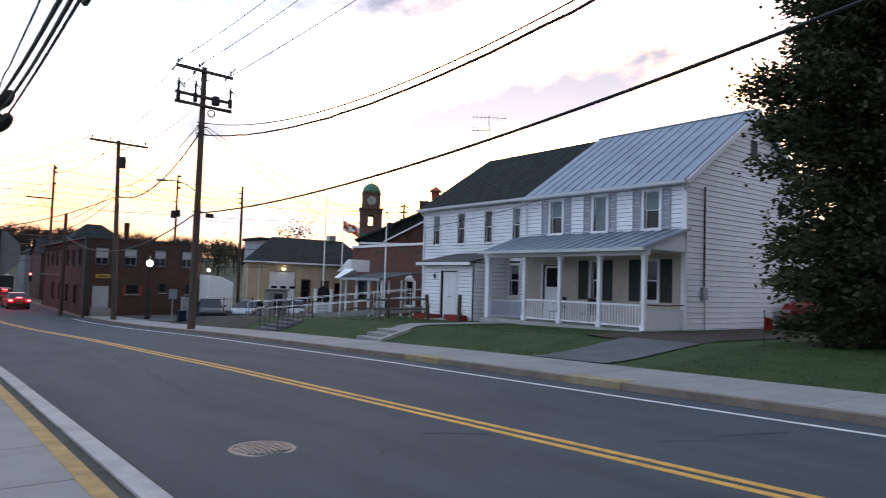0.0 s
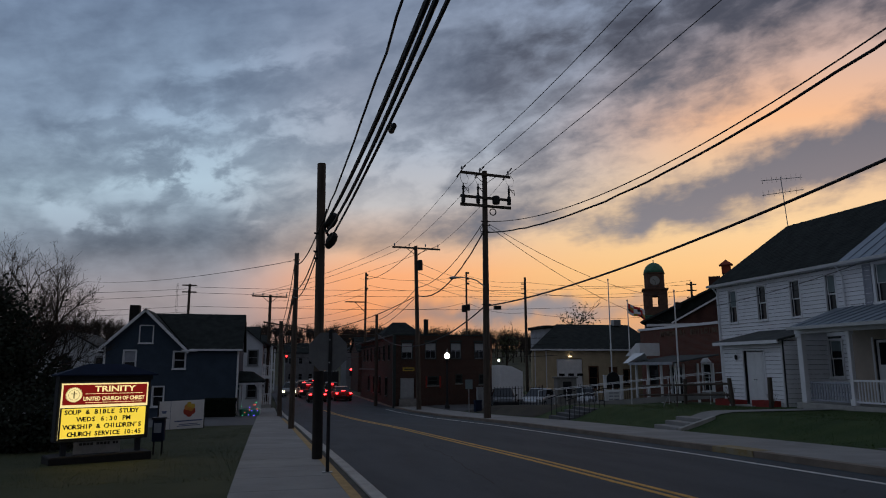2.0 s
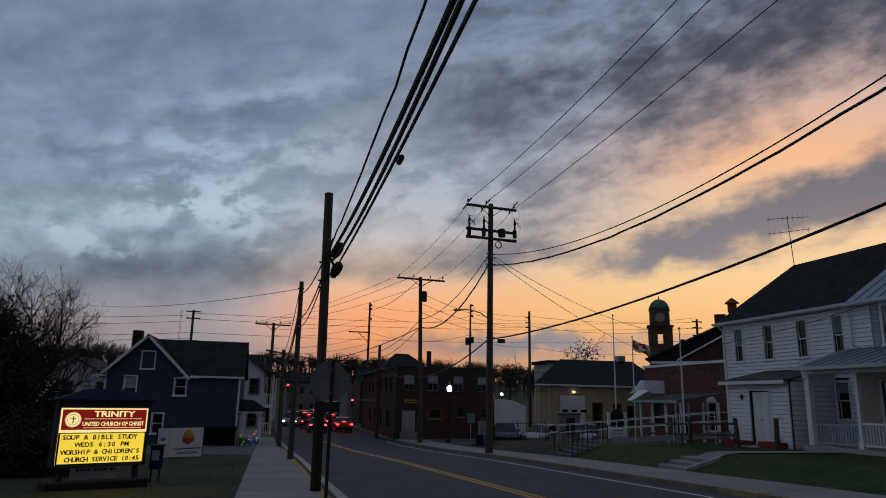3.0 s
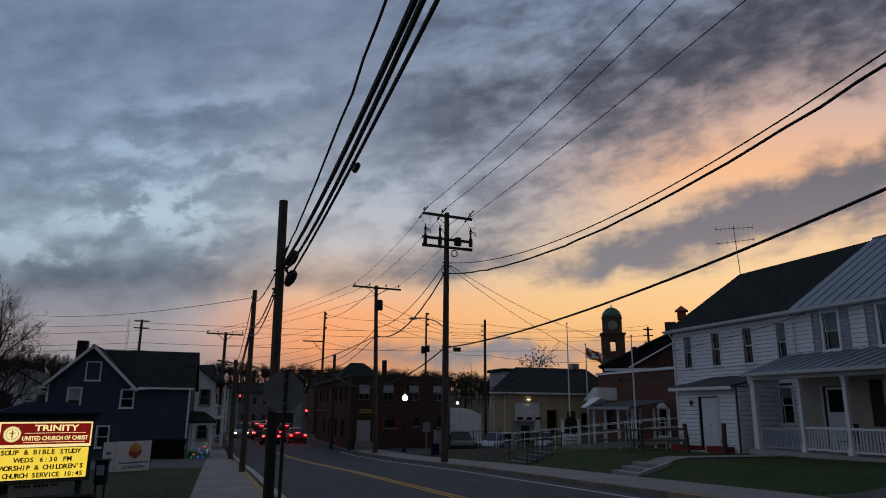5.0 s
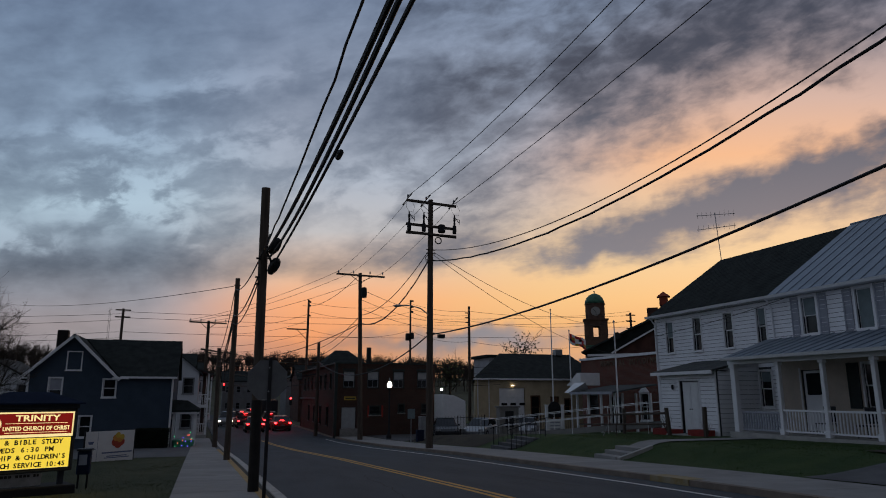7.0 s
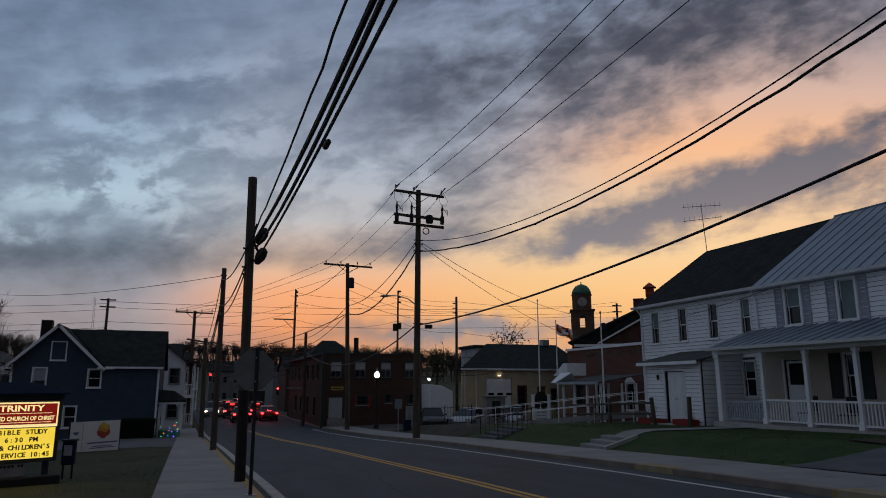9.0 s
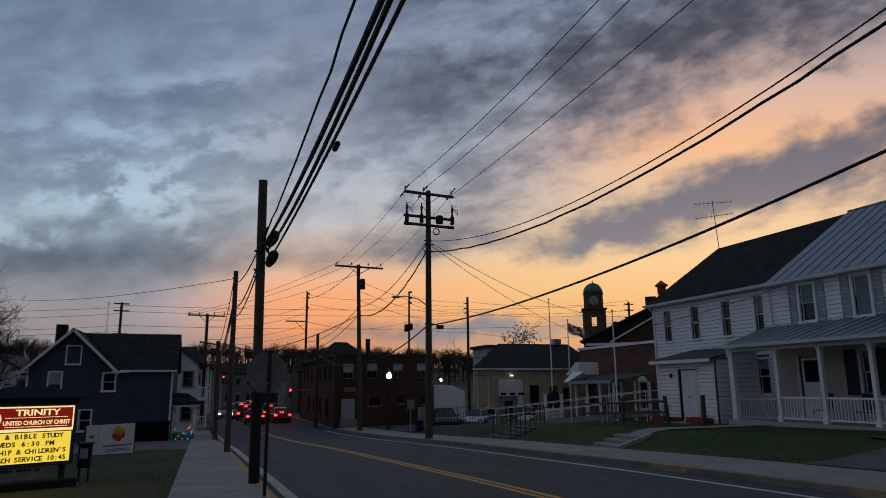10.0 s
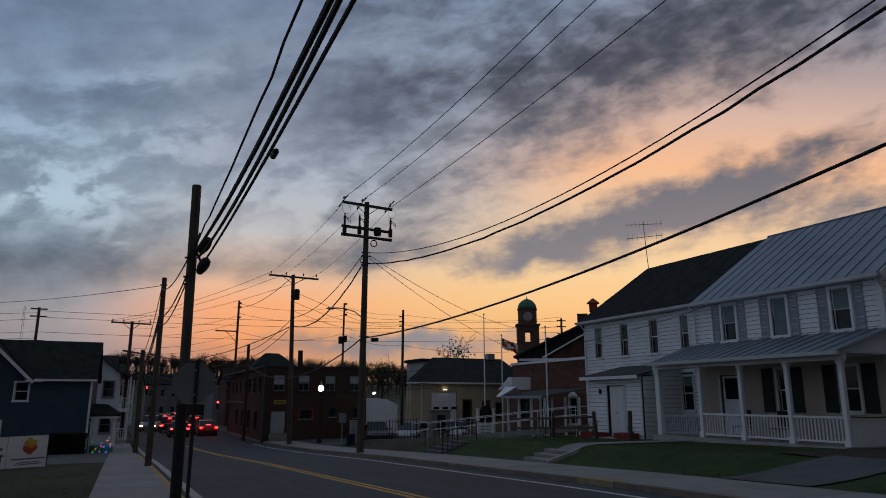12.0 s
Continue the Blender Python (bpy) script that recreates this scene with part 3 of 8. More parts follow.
def boards(face, parent, mat, u0, u1, z0, z1, holes, pitch=0.2, top=None, proud=0.036, gap=0.016):
    """Lap siding: one board a course, cut at the openings; top(z) gives the span under a gable."""
    z = z0
    while z < z1 - 0.03:
        zt = min(z + pitch, z1)
        a0, a1 = top(zt - 0.02) if top else (u0, u1)
        cuts = sorted((h[0] - 0.02, h[1] + 0.02) for h in holes if h[2] < zt - 0.03 and h[3] > z + 0.03)
        spans, s = [], a0
        for c in cuts:
            if c[0] > s + 0.03:
                spans.append((s, min(c[0], a1)))
            s = max(s, c[1])
        if s < a1 - 0.03:
            spans.append((s, a1))
        for a, b in spans:
            if b - a < 0.03:
                continue
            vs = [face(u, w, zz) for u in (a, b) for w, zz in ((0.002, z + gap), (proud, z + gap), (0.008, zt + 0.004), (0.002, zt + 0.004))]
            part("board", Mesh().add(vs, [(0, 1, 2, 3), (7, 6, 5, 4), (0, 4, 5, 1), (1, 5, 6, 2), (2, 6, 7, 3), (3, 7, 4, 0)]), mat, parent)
        z = zt


def window(face, u0, u1, z0, z1, parent, trim=TRIM, sash=TRIM, blind=0.0, border=0.07, proud=0.05, name="window", shade=BLIND, mullion=False):
    """Double-hung sash window set in its opening: frame, sill, two sashes, two panes, perhaps a blind."""
    top = part(name, ring(face, Mesh(), u0 - border, u1 + border, z0 - border, z1 + border, border + 0.015, -0.02, proud), trim, parent)
    part("sill", face.box(Mesh(), u0 - border - 0.03, u1 + border + 0.03, 0.0, proud + 0.05, z0 - border - 0.03, z0 - 0.01), trim, top)
    mid = (z0 + z1) / 2
    for (a, b, w) in ((mid - 0.02, z1, -0.05), (z0, mid + 0.02, -0.09)):
        part("sash", ring(face, Mesh(), u0 + 0.016, u1 - 0.016, a, b, 0.045, w - 0.03, w), sash, top)
        if mullion:
            part("glazing_bar", face.box(Mesh(), (u0 + u1) / 2 - 0.012, (u0 + u1) / 2 + 0.012, w - 0.025, w - 0.004, a + 0.045, b - 0.045), sash, top)
        part("pane", face.box(Mesh(), u0 + 0.06, u1 - 0.06, w - 0.022, w - 0.012, a + 0.045, b - 0.045), PANE, top)
    if blind:
        part("blind", face.box(Mesh(), u0 + 0.065, u1 - 0.065, -0.058, -0.049, z1 - (z1 - z0) * blind, z1 - 0.046), shade, top)
    return top


def shutter(face, u0, u1, z0, z1, parent, mat, w=0.0):
    m = Mesh()
    face.box(m, u0, u0 + 0.05, w + 0.02, w + 0.06, z0, z1)
    face.box(m, u1 - 0.05, u1, w + 0.02, w + 0.06, z0, z1)
    for z in (z0, (z0 + z1) / 2 - 0.03, z1 - 0.06):
        face.box(m, u0 + 0.05, u1 - 0.05, w + 0.02, w + 0.06, z, z + 0.06)
    face.box(m, u0 + 0.05, u1 - 0.05, w + 0.02, w + 0.026, z0 + 0.06, z1 - 0.06)
    n = int((z1 - z0) / 0.07)
    for i in range(n):
        z = z0 + 0.03 + (z1 - z0 - 0.06) * i / n
        face.box(m, u0 + 0.05, u1 - 0.05, w + 0.024, w + 0.045, z, z + 0.045)
    return part("shutter", m, mat, parent)


# ---- the white house ----
PORCH_WALL = material("beige_render", (0.50, 0.43, 0.36), 0.85, 0.1, 1.5, 50.0, 0.1, stains=0.25)
def white_house():
    h = thing("white_house", "long two-storey white clapboard house with porch", "house")
    front = Face(22.0, 14.1, 0, 1)       # u = y - 14.1, outwards is towards the street
    front.n = (-1, 0)
    side = Face(22.0, 14.1, 1, 0)        # gable wall beside the driveway
    side.n = (0, -1)
    L, EAVE, RIDGE, DEPTH = 16.1, 5.68, 9.0, 9.6
    ups = [(23.15, 22.63), (25.14, 24.57), (27.25, 26.66), (29.32, 28.73)]
    holes = [(b - 14.1, a - 14.1, 3.66, 5.23) for a, b in ups]
    upr = [(15.17, 15.87), (17.66, 18.34), (20.05, 20.75)]
    holes += [(a - 14.1, b - 14.1, 3.92, 5.36) for a, b in upr]
    low = [(15.2, 15.85, 1.18, 2.72), (17.92, 18.4, 1.15, 2.70), (22.62, 23.28, 1.12, 2.58)]
    holes += [(a - 14.1, b - 14.1, c, d) for a, b, c, d in low]
    door_hole = (20.15 - 14.1, 21.1 - 14.1, 0.22, 2.55)
    holes.append(door_hole)
    m = Mesh()
    wall_with_openings(front, m, 0, L, -0.9, EAVE, holes)
    # wall kept near black so the board gaps read as shadow lines
    wf = part("front_wall", m, LAP_SHADE, h)
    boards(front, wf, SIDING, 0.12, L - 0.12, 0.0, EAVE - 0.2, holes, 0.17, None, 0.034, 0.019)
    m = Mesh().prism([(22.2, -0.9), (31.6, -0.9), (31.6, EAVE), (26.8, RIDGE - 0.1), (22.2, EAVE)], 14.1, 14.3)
    ws = part("gable_wall", m, LAP_SHADE, h)
    vent = [(4.55, 5.05, 7.0, 7.7)]
    k = (RIDGE - EAVE) / (DEPTH / 2)
    boards(side, ws, SIDING, 0.1, DEPTH, -0.2, RIDGE - 0.35, vent, 0.2, lambda z: (max(0.1, (z - EAVE) / k), min(DEPTH, DEPTH - (z - EAVE) / k)))
    part("gable_vent", side.box(Mesh(), 4.55, 5.05, 0, 0.03, 7.0, 7.7), SHUTTER_ROOM_DARK, h)
    m = Mesh().prism([(22.2, -0.9), (31.6, -0.9), (31.6, EAVE), (26.8, RIDGE - 0.1), (22.2, EAVE)], 30.0, 30.2)
    part("end_wall", m, SIDING, h)
    part("back_wall", Mesh().box(31.4, 31.6, 14.3, 30.0, -0.9, EAVE), SIDING, h)
    # unseen floors and partition added inside, coloured near black as unlit-room shade
    part("upper_floor", Mesh().box(22.2, 31.4, 14.3, 30.0, 2.95, 3.1), SHUTTER_ROOM_DARK, h)
    part("lower_floor", Mesh().box(22.2, 31.4, 14.3, 30.0, -0.1, 0.1), SHUTTER_ROOM_DARK, h)
    part("attic_floor", Mesh().box(22.2, 31.4, 14.3, 30.0, 5.5, 5.6), SHUTTER_ROOM_DARK, h)
    part("room_partition", Mesh().box(25.0, 25.1, 14.3, 30.0, 0.1, 5.5), SHUTTER_ROOM_DARK, h)
    # corner boards, frieze, foundation
    for u0, u1 in ((-0.03, 0.12), (L - 0.12, L)):
        part("corner_board", front.box(Mesh(), u0, u1, 0.0, 0.035, 0.0, EAVE - 0.18), TRIM, h)
    part("corner_board", side.box(Mesh(), -0.03, 0.1, 0.0, 0.035, -0.2, EAVE - 0.1), TRIM, h)
    part("frieze", front.box(Mesh(), 0, L, 0.0, 0.037, EAVE - 0.2, EAVE - 0.04), TRIM, h)
    part("foundation", front.box(Mesh(), 0.05, L, 0.0, 0.01, -0.9, 0.0), CURB, h)
    # roofs: metal over the porch half, dark shingles over the other
    for y0, y1, mat, nm, over in ((13.85, 22.1, ROOF_METAL, "metal_roof", 0.06), (22.1, 30.45, ROOF_DARK, "shingle_roof", 0.0)):
        for s in (1, -1):
            xe = 26.8 - s * 5.15
            ze = EAVE - 0.12 + over
            m = Mesh().slab([(xe, y0, ze), (26.8, y0, RIDGE + over), (26.8, y1, RIDGE + over), (xe, y1, ze)], 0.10)
            r = part(nm, m, mat, h)
            if s == 1 and mat is ROOF_METAL:
                y = y0 + 0.05
                while y <= y1:
                    part("seam", Mesh().rod((xe, y, ze + 0.015), (26.8, y, RIDGE + over + 0.015), 0.022, n=4), ROOF_METAL, r)
                    y += 0.55
            elif s == 1:
                for i in range(1, 34):
                    t = i / 34
                    x, z = xe + (26.8 - xe) * t, ze + (RIDGE - ze) * t
                    part("shingle_course", Mesh().slab([(x, y0, z + 0.012), (x + 0.16, y0, z + 0.11), (x + 0.16, y1, z + 0.11), (x, y1, z + 0.012)], 0.008), ROOF_DARK, r)
    part("ridge_cap", Mesh().rod((26.8, 13.85, RIDGE + 0.07), (26.8, 22.1, RIDGE + 0.07), 0.05, n=6), ROOF_METAL, h)
    for s in (1, -1):
        xe = 26.8 - s * 5.15
        part("bargeboard", Mesh().slab([(xe, 13.8, EAVE - 0.08), (26.8, 13.8, RIDGE + 0.04), (26.8, 13.86, RIDGE + 0.04), (xe, 13.86, EAVE - 0.08)], 0.2), TRIM, h)
    part("eave_board", Mesh().box(21.66, 22.0, 13.86, 30.4, EAVE - 0.2, EAVE - 0.13), TRIM, h)
    m = Mesh().prism([(21.52, EAVE - 0.08), (21.56, EAVE - 0.19), (21.66, EAVE - 0.19), (21.66, EAVE - 0.08)], 13.86, 30.45)
    part("gutter", m, TRIM, h)
    for y in (13.98, 30.1, 22.2):
        part("downspout", Mesh().tube([(21.6, y, EAVE - 0.15), (21.9, y, EAVE - 0.5), (21.92, y, 3.9 if y == 22.2 else 0.1)], 0.04), TRIM, h)
    # windows with their shutters
    for (a, b), bl in zip(ups, (0.45, 0.0, 0.0, 0.5)):
        window(front, b - 14.1, a - 14.1, 3.66, 5.23, h, blind=bl, border=0.045, shade=BLIND)
    for (a, b), bl in zip(upr, (0.5, 1.0, 0.5)):
        window(front, a - 14.1, b - 14.1, 3.92, 5.36, h, blind=bl, border=0.09, shade=BLIND)
        for s0, s1 in ((a - 0.50, a - 0.13), (b + 0.13, b + 0.50)):
            shutter(front, s0 - 14.1, s1 - 14.1, 3.86, 5.40, h, SHUTTER)
    for i, (a, b, c, d) in enumerate(low):
        window(front, a - 14.1, b - 14.1, c, d, h, border=0.06, blind=0.3 if i == 2 else 0.0)
        if i < 2:
            for s0, s1 in ((a - 0.62, a - 0.14), (b + 0.14, b + 0.62)):
                shutter(front, s0 - 14.1, s1 - 14.1, c - 0.03, d + 0.03, h, SHUTTER_ROOM_DARK, 0.018)
    # smooth beige wall under the porch roof
    pf = Face(21.965, 14.1, 0, 1)
    pf.n = (-1, 0)
    ph = [(a - 14.1 - 0.05, b - 14.1 + 0.05, c - 0.05, d + 0.05) for a, b, c, d in low[:2]] + [door_hole]
    part("porch_wall", wall_with_openings(pf, Mesh(), 0.13, 8.0, 0.2, 2.98, ph, 0.03), PORCH_WALL, h, "smooth beige porch wall")
    for u in (door_hole[0] - 0.09, door_hole[1] + 0.01):
        part("door_casing", front.box(Mesh(), u, u + 0.08, 0.036, 0.055, 0.2, 2.62), TRIM, h)
    # porch door
    d = part("porch_door", front.box(Mesh(), door_hole[0] + 0.03, door_hole[1] - 0.03, -0.1, -0.05, 0.24, 2.52), TRIM, h, "white door with a dark upper pane")
    part("pane", front.box(Mesh(), door_hole[0] + 0.15, door_hole[1] - 0.15, -0.05, -0.04, 1.6, 2.42), PANE, d)
    part("knob", Mesh().lathe(front(door_hole[0] + 0.1, 0.0, 1.15), [(0.0, -0.03), (0.03, 0), (0.0, 0.03)], 8), IRON, d)
    # porch: floor, posts, beam, roof, railing
    part("porch_floor", Mesh().box(19.45, 22.0, 14.1, 22.4, -0.5, 0.2), CURB, h, "low concrete porch floor")
    post_y = (14.15, 16.07, 18.0, 19.93)
    for y in post_y:
        m = Mesh().cbox((19.7, y, 1.5), (0.15, 0.15, 2.6))
        m.cbox((19.7, y, 0.31), (0.21, 0.21, 0.22)).cbox((19.7, y, 2.72), (0.21, 0.21, 0.10))
        part("porch_post", m, TRIM, h, bevel=0.012)
    part("porch_post", Mesh().cbox((19.72, 22.2, 1.5), (0.2, 0.24, 2.6)).cbox((19.72, 22.2, 2.7), (0.28, 0.32, 0.12)), TRIM, h, bevel=0.012)
    slat = part("slatted_panel", Mesh().box(19.80, 19.86, 20.15, 22.05, 0.92, 0.99), SHUTTER, h, "grey weathered slatted railing panel")
    part("bottom_rail", Mesh().box(19.80, 19.86, 20.15, 22.05, 0.28, 0.34), SHUTTER, slat)
    for i in range(15):
        y = 20.2 + i * 0.127
        part("slat", Mesh().box(19.81, 19.85, y, y + 0.06, 0.34, 0.92), SHUTTER, slat)
    part("end_panel", Mesh().box(19.85, 21.95, 14.1, 14.14, 0.2, 0.92), TRIM, h, "low white boarded porch end")
    part("end_rail", Mesh().tube([(19.7, 14.1, 1.08), (20.8, 14.06, 1.05), (21.98, 14.02, 1.08)], 0.022), IRON, h, "black iron handrail")
    part("porch_beam", Mesh().box(19.6, 19.8, 14.0, 22.4, 2.78, 2.98), TRIM, h)
    part("porch_ceiling", Mesh().box(19.5, 22.0, 14.0, 22.4, 2.99, 3.03), TRIM, h)
    r = part("porch_roof", Mesh().slab([(19.25, 13.85, 3.04), (22.0, 13.85, 3.86), (22.0, 22.75, 3.86), (19.25, 22.25, 3.04)], 0.06), ROOF_METAL, h)
    y = 13.87
    while y < 22.3:
        part("seam", Mesh().rod((19.25, y, 3.055), (22.0, y, 3.875), 0.02, n=4), ROOF_METAL, r)
        y += 0.5
    part("porch_gable", Mesh().prism([(19.5, 3.02), (22.0, 3.02), (22.0, 3.78)], 14.0, 14.06), SIDING, h)
    m = Mesh().prism([(19.13, 3.03), (19.17, 2.92), (19.27, 2.92), (19.27, 3.03)], 13.85, 22.3)
    part("porch_gutter", m, TRIM, h)
    for a, b in zip(post_y, post_y[1:]):
        rail = part("porch_railing", Mesh().box(19.66, 19.74, a + 0.08, b - 0.08, 1.02, 1.09), TRIM, h)
        part("bottom_rail", Mesh().box(19.67, 19.73, a + 0.08, b - 0.08, 0.30, 0.36), TRIM, rail)
        n = int((b - a - 0.16) / 0.125)
        for i in range(1, n):
            y = a + 0.08 + (b - a - 0.16) * i / n
            part("baluster", Mesh().box(19.683, 19.717, y - 0.017, y + 0.017, 0.36, 1.02), TRIM, rail)
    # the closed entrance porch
    v = part("entrance_porch", Mesh().box(19.95, 22.0, 23.35, 23.5, -0.4, 2.6), LAP_SHADE, h)
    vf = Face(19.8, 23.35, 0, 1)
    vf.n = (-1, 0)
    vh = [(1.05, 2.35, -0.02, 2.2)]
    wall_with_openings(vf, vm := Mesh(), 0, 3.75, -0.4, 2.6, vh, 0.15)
    v2 = part("entrance_wall", vm, LAP_SHADE, h)
    boards(vf, v2, SIDING, 0.08, 3.67, -0.1, 2.55, vh, 0.17, None, 0.034, 0.019)
    sf = Face(19.8, 23.35, 1, 0)
    sf.n = (0, -1)
    boards(sf, v, SIDING, 0.08, 2.2, -0.1, 2.9, [], 0.19, lambda z: (0.08 if z < 2.6 else min(2.1, (z - 2.6) * 4.0 + 0.1), 2.2))
    part("entrance_gable", Mesh().prism([(19.8, 2.6), (22.0, 2.6), (22.0, 3.1)], 23.36, 23.5), SIDING, h)
    part("entrance_far_wall", Mesh().box(19.95, 22.0, 26.95, 27.1, -0.4, 2.6), SIDING, h)
    for u in (0.0, 3.67):
        part("corner_board", vf.box(Mesh(), u, u + 0.08, 0.0, 0.04, -0.1, 2.6), TRIM, h)
    part("entrance_roof", Mesh().slab([(19.45, 23.2, 2.62), (22.0, 23.2, 3.16), (22.0, 27.3, 3.16), (19.45, 27.3, 2.62)], 0.08), ROOF_GREY, h)
    part("entrance_fascia", Mesh().box(19.44, 19.5, 23.2, 27.3, 2.46, 2.6), TRIM, h)
    for i, (a, b) in enumerate(((1.20, 1.70), (1.71, 2.21))):
        d = part("entrance_door", vf.box(Mesh(), a, b, -0.08, -0.04, 0.0, 2.15), WHITE_METAL, h, "white double entrance door")
        for z0, z1 in ((0.2, 0.95), (1.1, 2.0)):
            part("door_panel", vf.box(Mesh(), a + 0.07, b - 0.07, -0.04, -0.028, z0, z1), WHITE_METAL, d, bevel=0.008)
        part("door_knob", Mesh().lathe(vf((1.64 if i == 0 else 1.77), -0.01, 1.0), [(0.0, -0.03), (0.03, 0), (0.0, 0.03)], 8), IRON, d)
    for a, b in ((1.09, 1.17), (2.24, 2.32)):
        part("sidelight", vf.box(Mesh(), a, b, -0.07, -0.05, 0.1, 2.1), PANE, h)
    part("door_frame", vf.box(vf.box(vf.box(Mesh(), 1.0, 1.07, 0, 0.05, 0, 2.2), 2.33, 2.4, 0, 0.05, 0, 2.2), 1.0, 2.4, 0, 0.05, 2.2, 2.28), TRIM, h)
    part("entrance_step", Mesh().box(19.0, 19.8, 24.3, 25.8, -0.35, -0.03), CURB, h)
    part("wall_lamp", Mesh().lathe(vf(2.75, 0.09, 1.85), [(0.02, 0.2), (0.06, 0.16), (0.05, 0.0), (0.02, -0.02)], 8), IRON, h)
    # rear wing behind the gable wall, meters and pipes
    part("rear_wing", Mesh().prism([(31.6, -0.6), (36.5, -0.6), (36.5, 2.6), (31.6, 3.6)], 13.2, 19.0), SIDING, h)
    part("rear_wing_roof", Mesh().slab([(31.6, 13.0, 3.7), (36.8, 13.0, 2.65), (36.8, 19.2, 2.65), (31.6, 19.2, 3.7)], 0.08), ROOF_GREY, h)
    part("rear_lamp", Mesh().box(31.9, 32.5, 13.08, 13.2, 2.35, 2.6), glowing("warm_porch_lamp", (1.0, 0.62, 0.3), 1.6), h, "small warm porch lamp")
    part("rear_door", Mesh().box(31.9, 32.7, 13.16, 13.2, 0.1, 2.0), SHUTTER_ROOM_DARK, h, "dark rear door")
    part("electric_meter", side.box(Mesh(), 1.0, 1.3, 0.02, 0.16, 1.3, 1.75), GALV, h, bevel=0.02)
    part("meter_pipe", Mesh().tube([side(1.15, 0.08, 1.75), side(1.15, 0.08, 5.5)], 0.034), IRON, h)
    part("meter_pipe", Mesh().tube([side(1.2, 0.08, 1.3), side(1.2, 0.08, 0.0)], 0.02), GALV, h)


white_house()


def antenna(x, y, z):
    t = thing("tv_antenna", "thin grey rooftop television antenna", "antenna")
    part("mast", Mesh().rod((x, y, z - 0.3), (x - 0.12, y + 0.1, z + 2.8), 0.024, n=6), GALV, t)
    a, c = Vector((0.757, -0.653, 0)), Vector((0.653, 0.757, 0))
    for h, n, tilt in ((2.68, 9, 0.03), (1.92, 8, -0.05)):
        o = Vector((x - 0.1, y + 0.08, z + h))
        part("boom", Mesh().rod(o - a * 1.02 + Vector((0, 0, tilt)), o + a * 1.02 - Vector((0, 0, tilt)), 0.018, n=5), GALV, t)
        for i in range(n):
            q = o + a * (-0.95 + 1.9 * i / (n - 1))
            part("element", Mesh().rod(q - c * 0.45 + Vector((0, 0, 0.09)), q + c * 0.45 - Vector((0, 0, 0.05)), 0.008, n=4), GALV, t)


antenna(26.8, 30.35, 8.95)


def porch_chair(x, y):
    t = thing("porch_chair", "dark metal chair on the porch", "chair", "porch chairs")
    part("seat", Mesh().box(x - 0.25, x + 0.25, y - 0.25, y + 0.25, 0.58, 0.62), IRON, t, bevel=0.01)
    part("backrest", Mesh().box(x + 0.2, x + 0.25, y - 0.25, y + 0.25, 0.66, 1.2), IRON, t, bevel=0.01)
    for sx in (-0.22, 0.22):
        for sy in (-0.22, 0.22):
            part("leg", Mesh().rod((x + sx, y + sy, 0.2), (x + sx, y + sy, 0.6), 0.016, n=6), IRON, t)


porch_chair(20.6, 17.3)
porch_chair(20.9, 19.2)


# ---- utility poles and wires ----
def span(name, a, b, sag, r, parent=None, n=24, label="", wob=0.0):
    a, b = Vector(a), Vector(b)
    pts = []
    for i in range(n + 1):
        t = i / n
        p = a.lerp(b, t)
        p.z -= 4 * sag * t * (1 - t)
        if wob:
            p += Vector((noise.noise(Vector((i * 0.9, 1, 0))), 0, noise.noise(Vector((i * 0.9, 7, 0))))) * wob
        pts.append(p)
    ob = part(name, Mesh().tube(pts, r, 6), CABLE, parent)
    if parent is None:
        tagged(ob, label or "thin black overhead power line between wooden poles", "cable", "overhead wires")
    return ob


def pole_thing(x, y, z1, r0, r1, label, lean=(0, 0), z0=None):
    t = thing("utility_pole", label, "utility pole", "utility poles")
    b = zg(y) - 0.05 if z0 is None else z0
    m = Mesh()
    pts, rs = [], []
    for i in range(9):
        f = i / 8
        pts.append((x + lean[0] * f, y + lean[1] * f, b + (z1 - b) * f))
        rs.append(r0 + (r1 - r0) * f)
    part("pole", m.tube(pts, rs, 14), POLE_WOOD, t, smooth=False)
    return t


def insulator(p, parent, s=1.0):
    part("insulator", Mesh().lathe(p, [(0.015 * s, 0), (0.05 * s, 0.05 * s), (0.03 * s, 0.08 * s), (0.055 * s, 0.11 * s), (0.02 * s, 0.2 * s)], 8), GALV, parent)


def crossarm(x, y, z, half, parent, tilt=0.0, depth=0.1):
    part("crossarm", Mesh().slab([(x - half, y - depth / 2, z + tilt), (x + half, y - depth / 2, z - tilt), (x + half, y + depth / 2, z - tilt), (x - half, y + depth / 2, z + tilt)], 0.13), POLE_WOOD, parent)


# near telephone pole with splice cases
NP = pole_thing(0.995, 14.74, 6.04, 0.104, 0.094, "weathered wooden telephone pole with cable splice cases", (-0.07, 0.05))
for z, dy in ((4.70, -0.1), (4.28, -0.05)):
    part("splice_case", Mesh().lathe((0, 0, 0), [(0.03, -0.2), (0.06, -0.18), (0.105, -0.06), (0.11, 0.05), (0.085, 0.15), (0.03, 0.19)], 12), CABLE, NP).matrix_local = Matrix.Translation((1.16, 14.62 + dy, z)) @ Euler((0.5, 0.45, 0)).to_matrix().to_4x4()
for z in (4.6, 4.2):
    part("bracket", Mesh().rod((1.0, 14.72, z), (1.22, 14.66, z + 0.04), 0.018, n=6), IRON, NP)
for z in (4.45, 4.05, 3.9):
    part("bolt", Mesh().rod((0.80, 14.7, z), (0.92, 14.72, z), 0.022, n=6), IRON, NP)
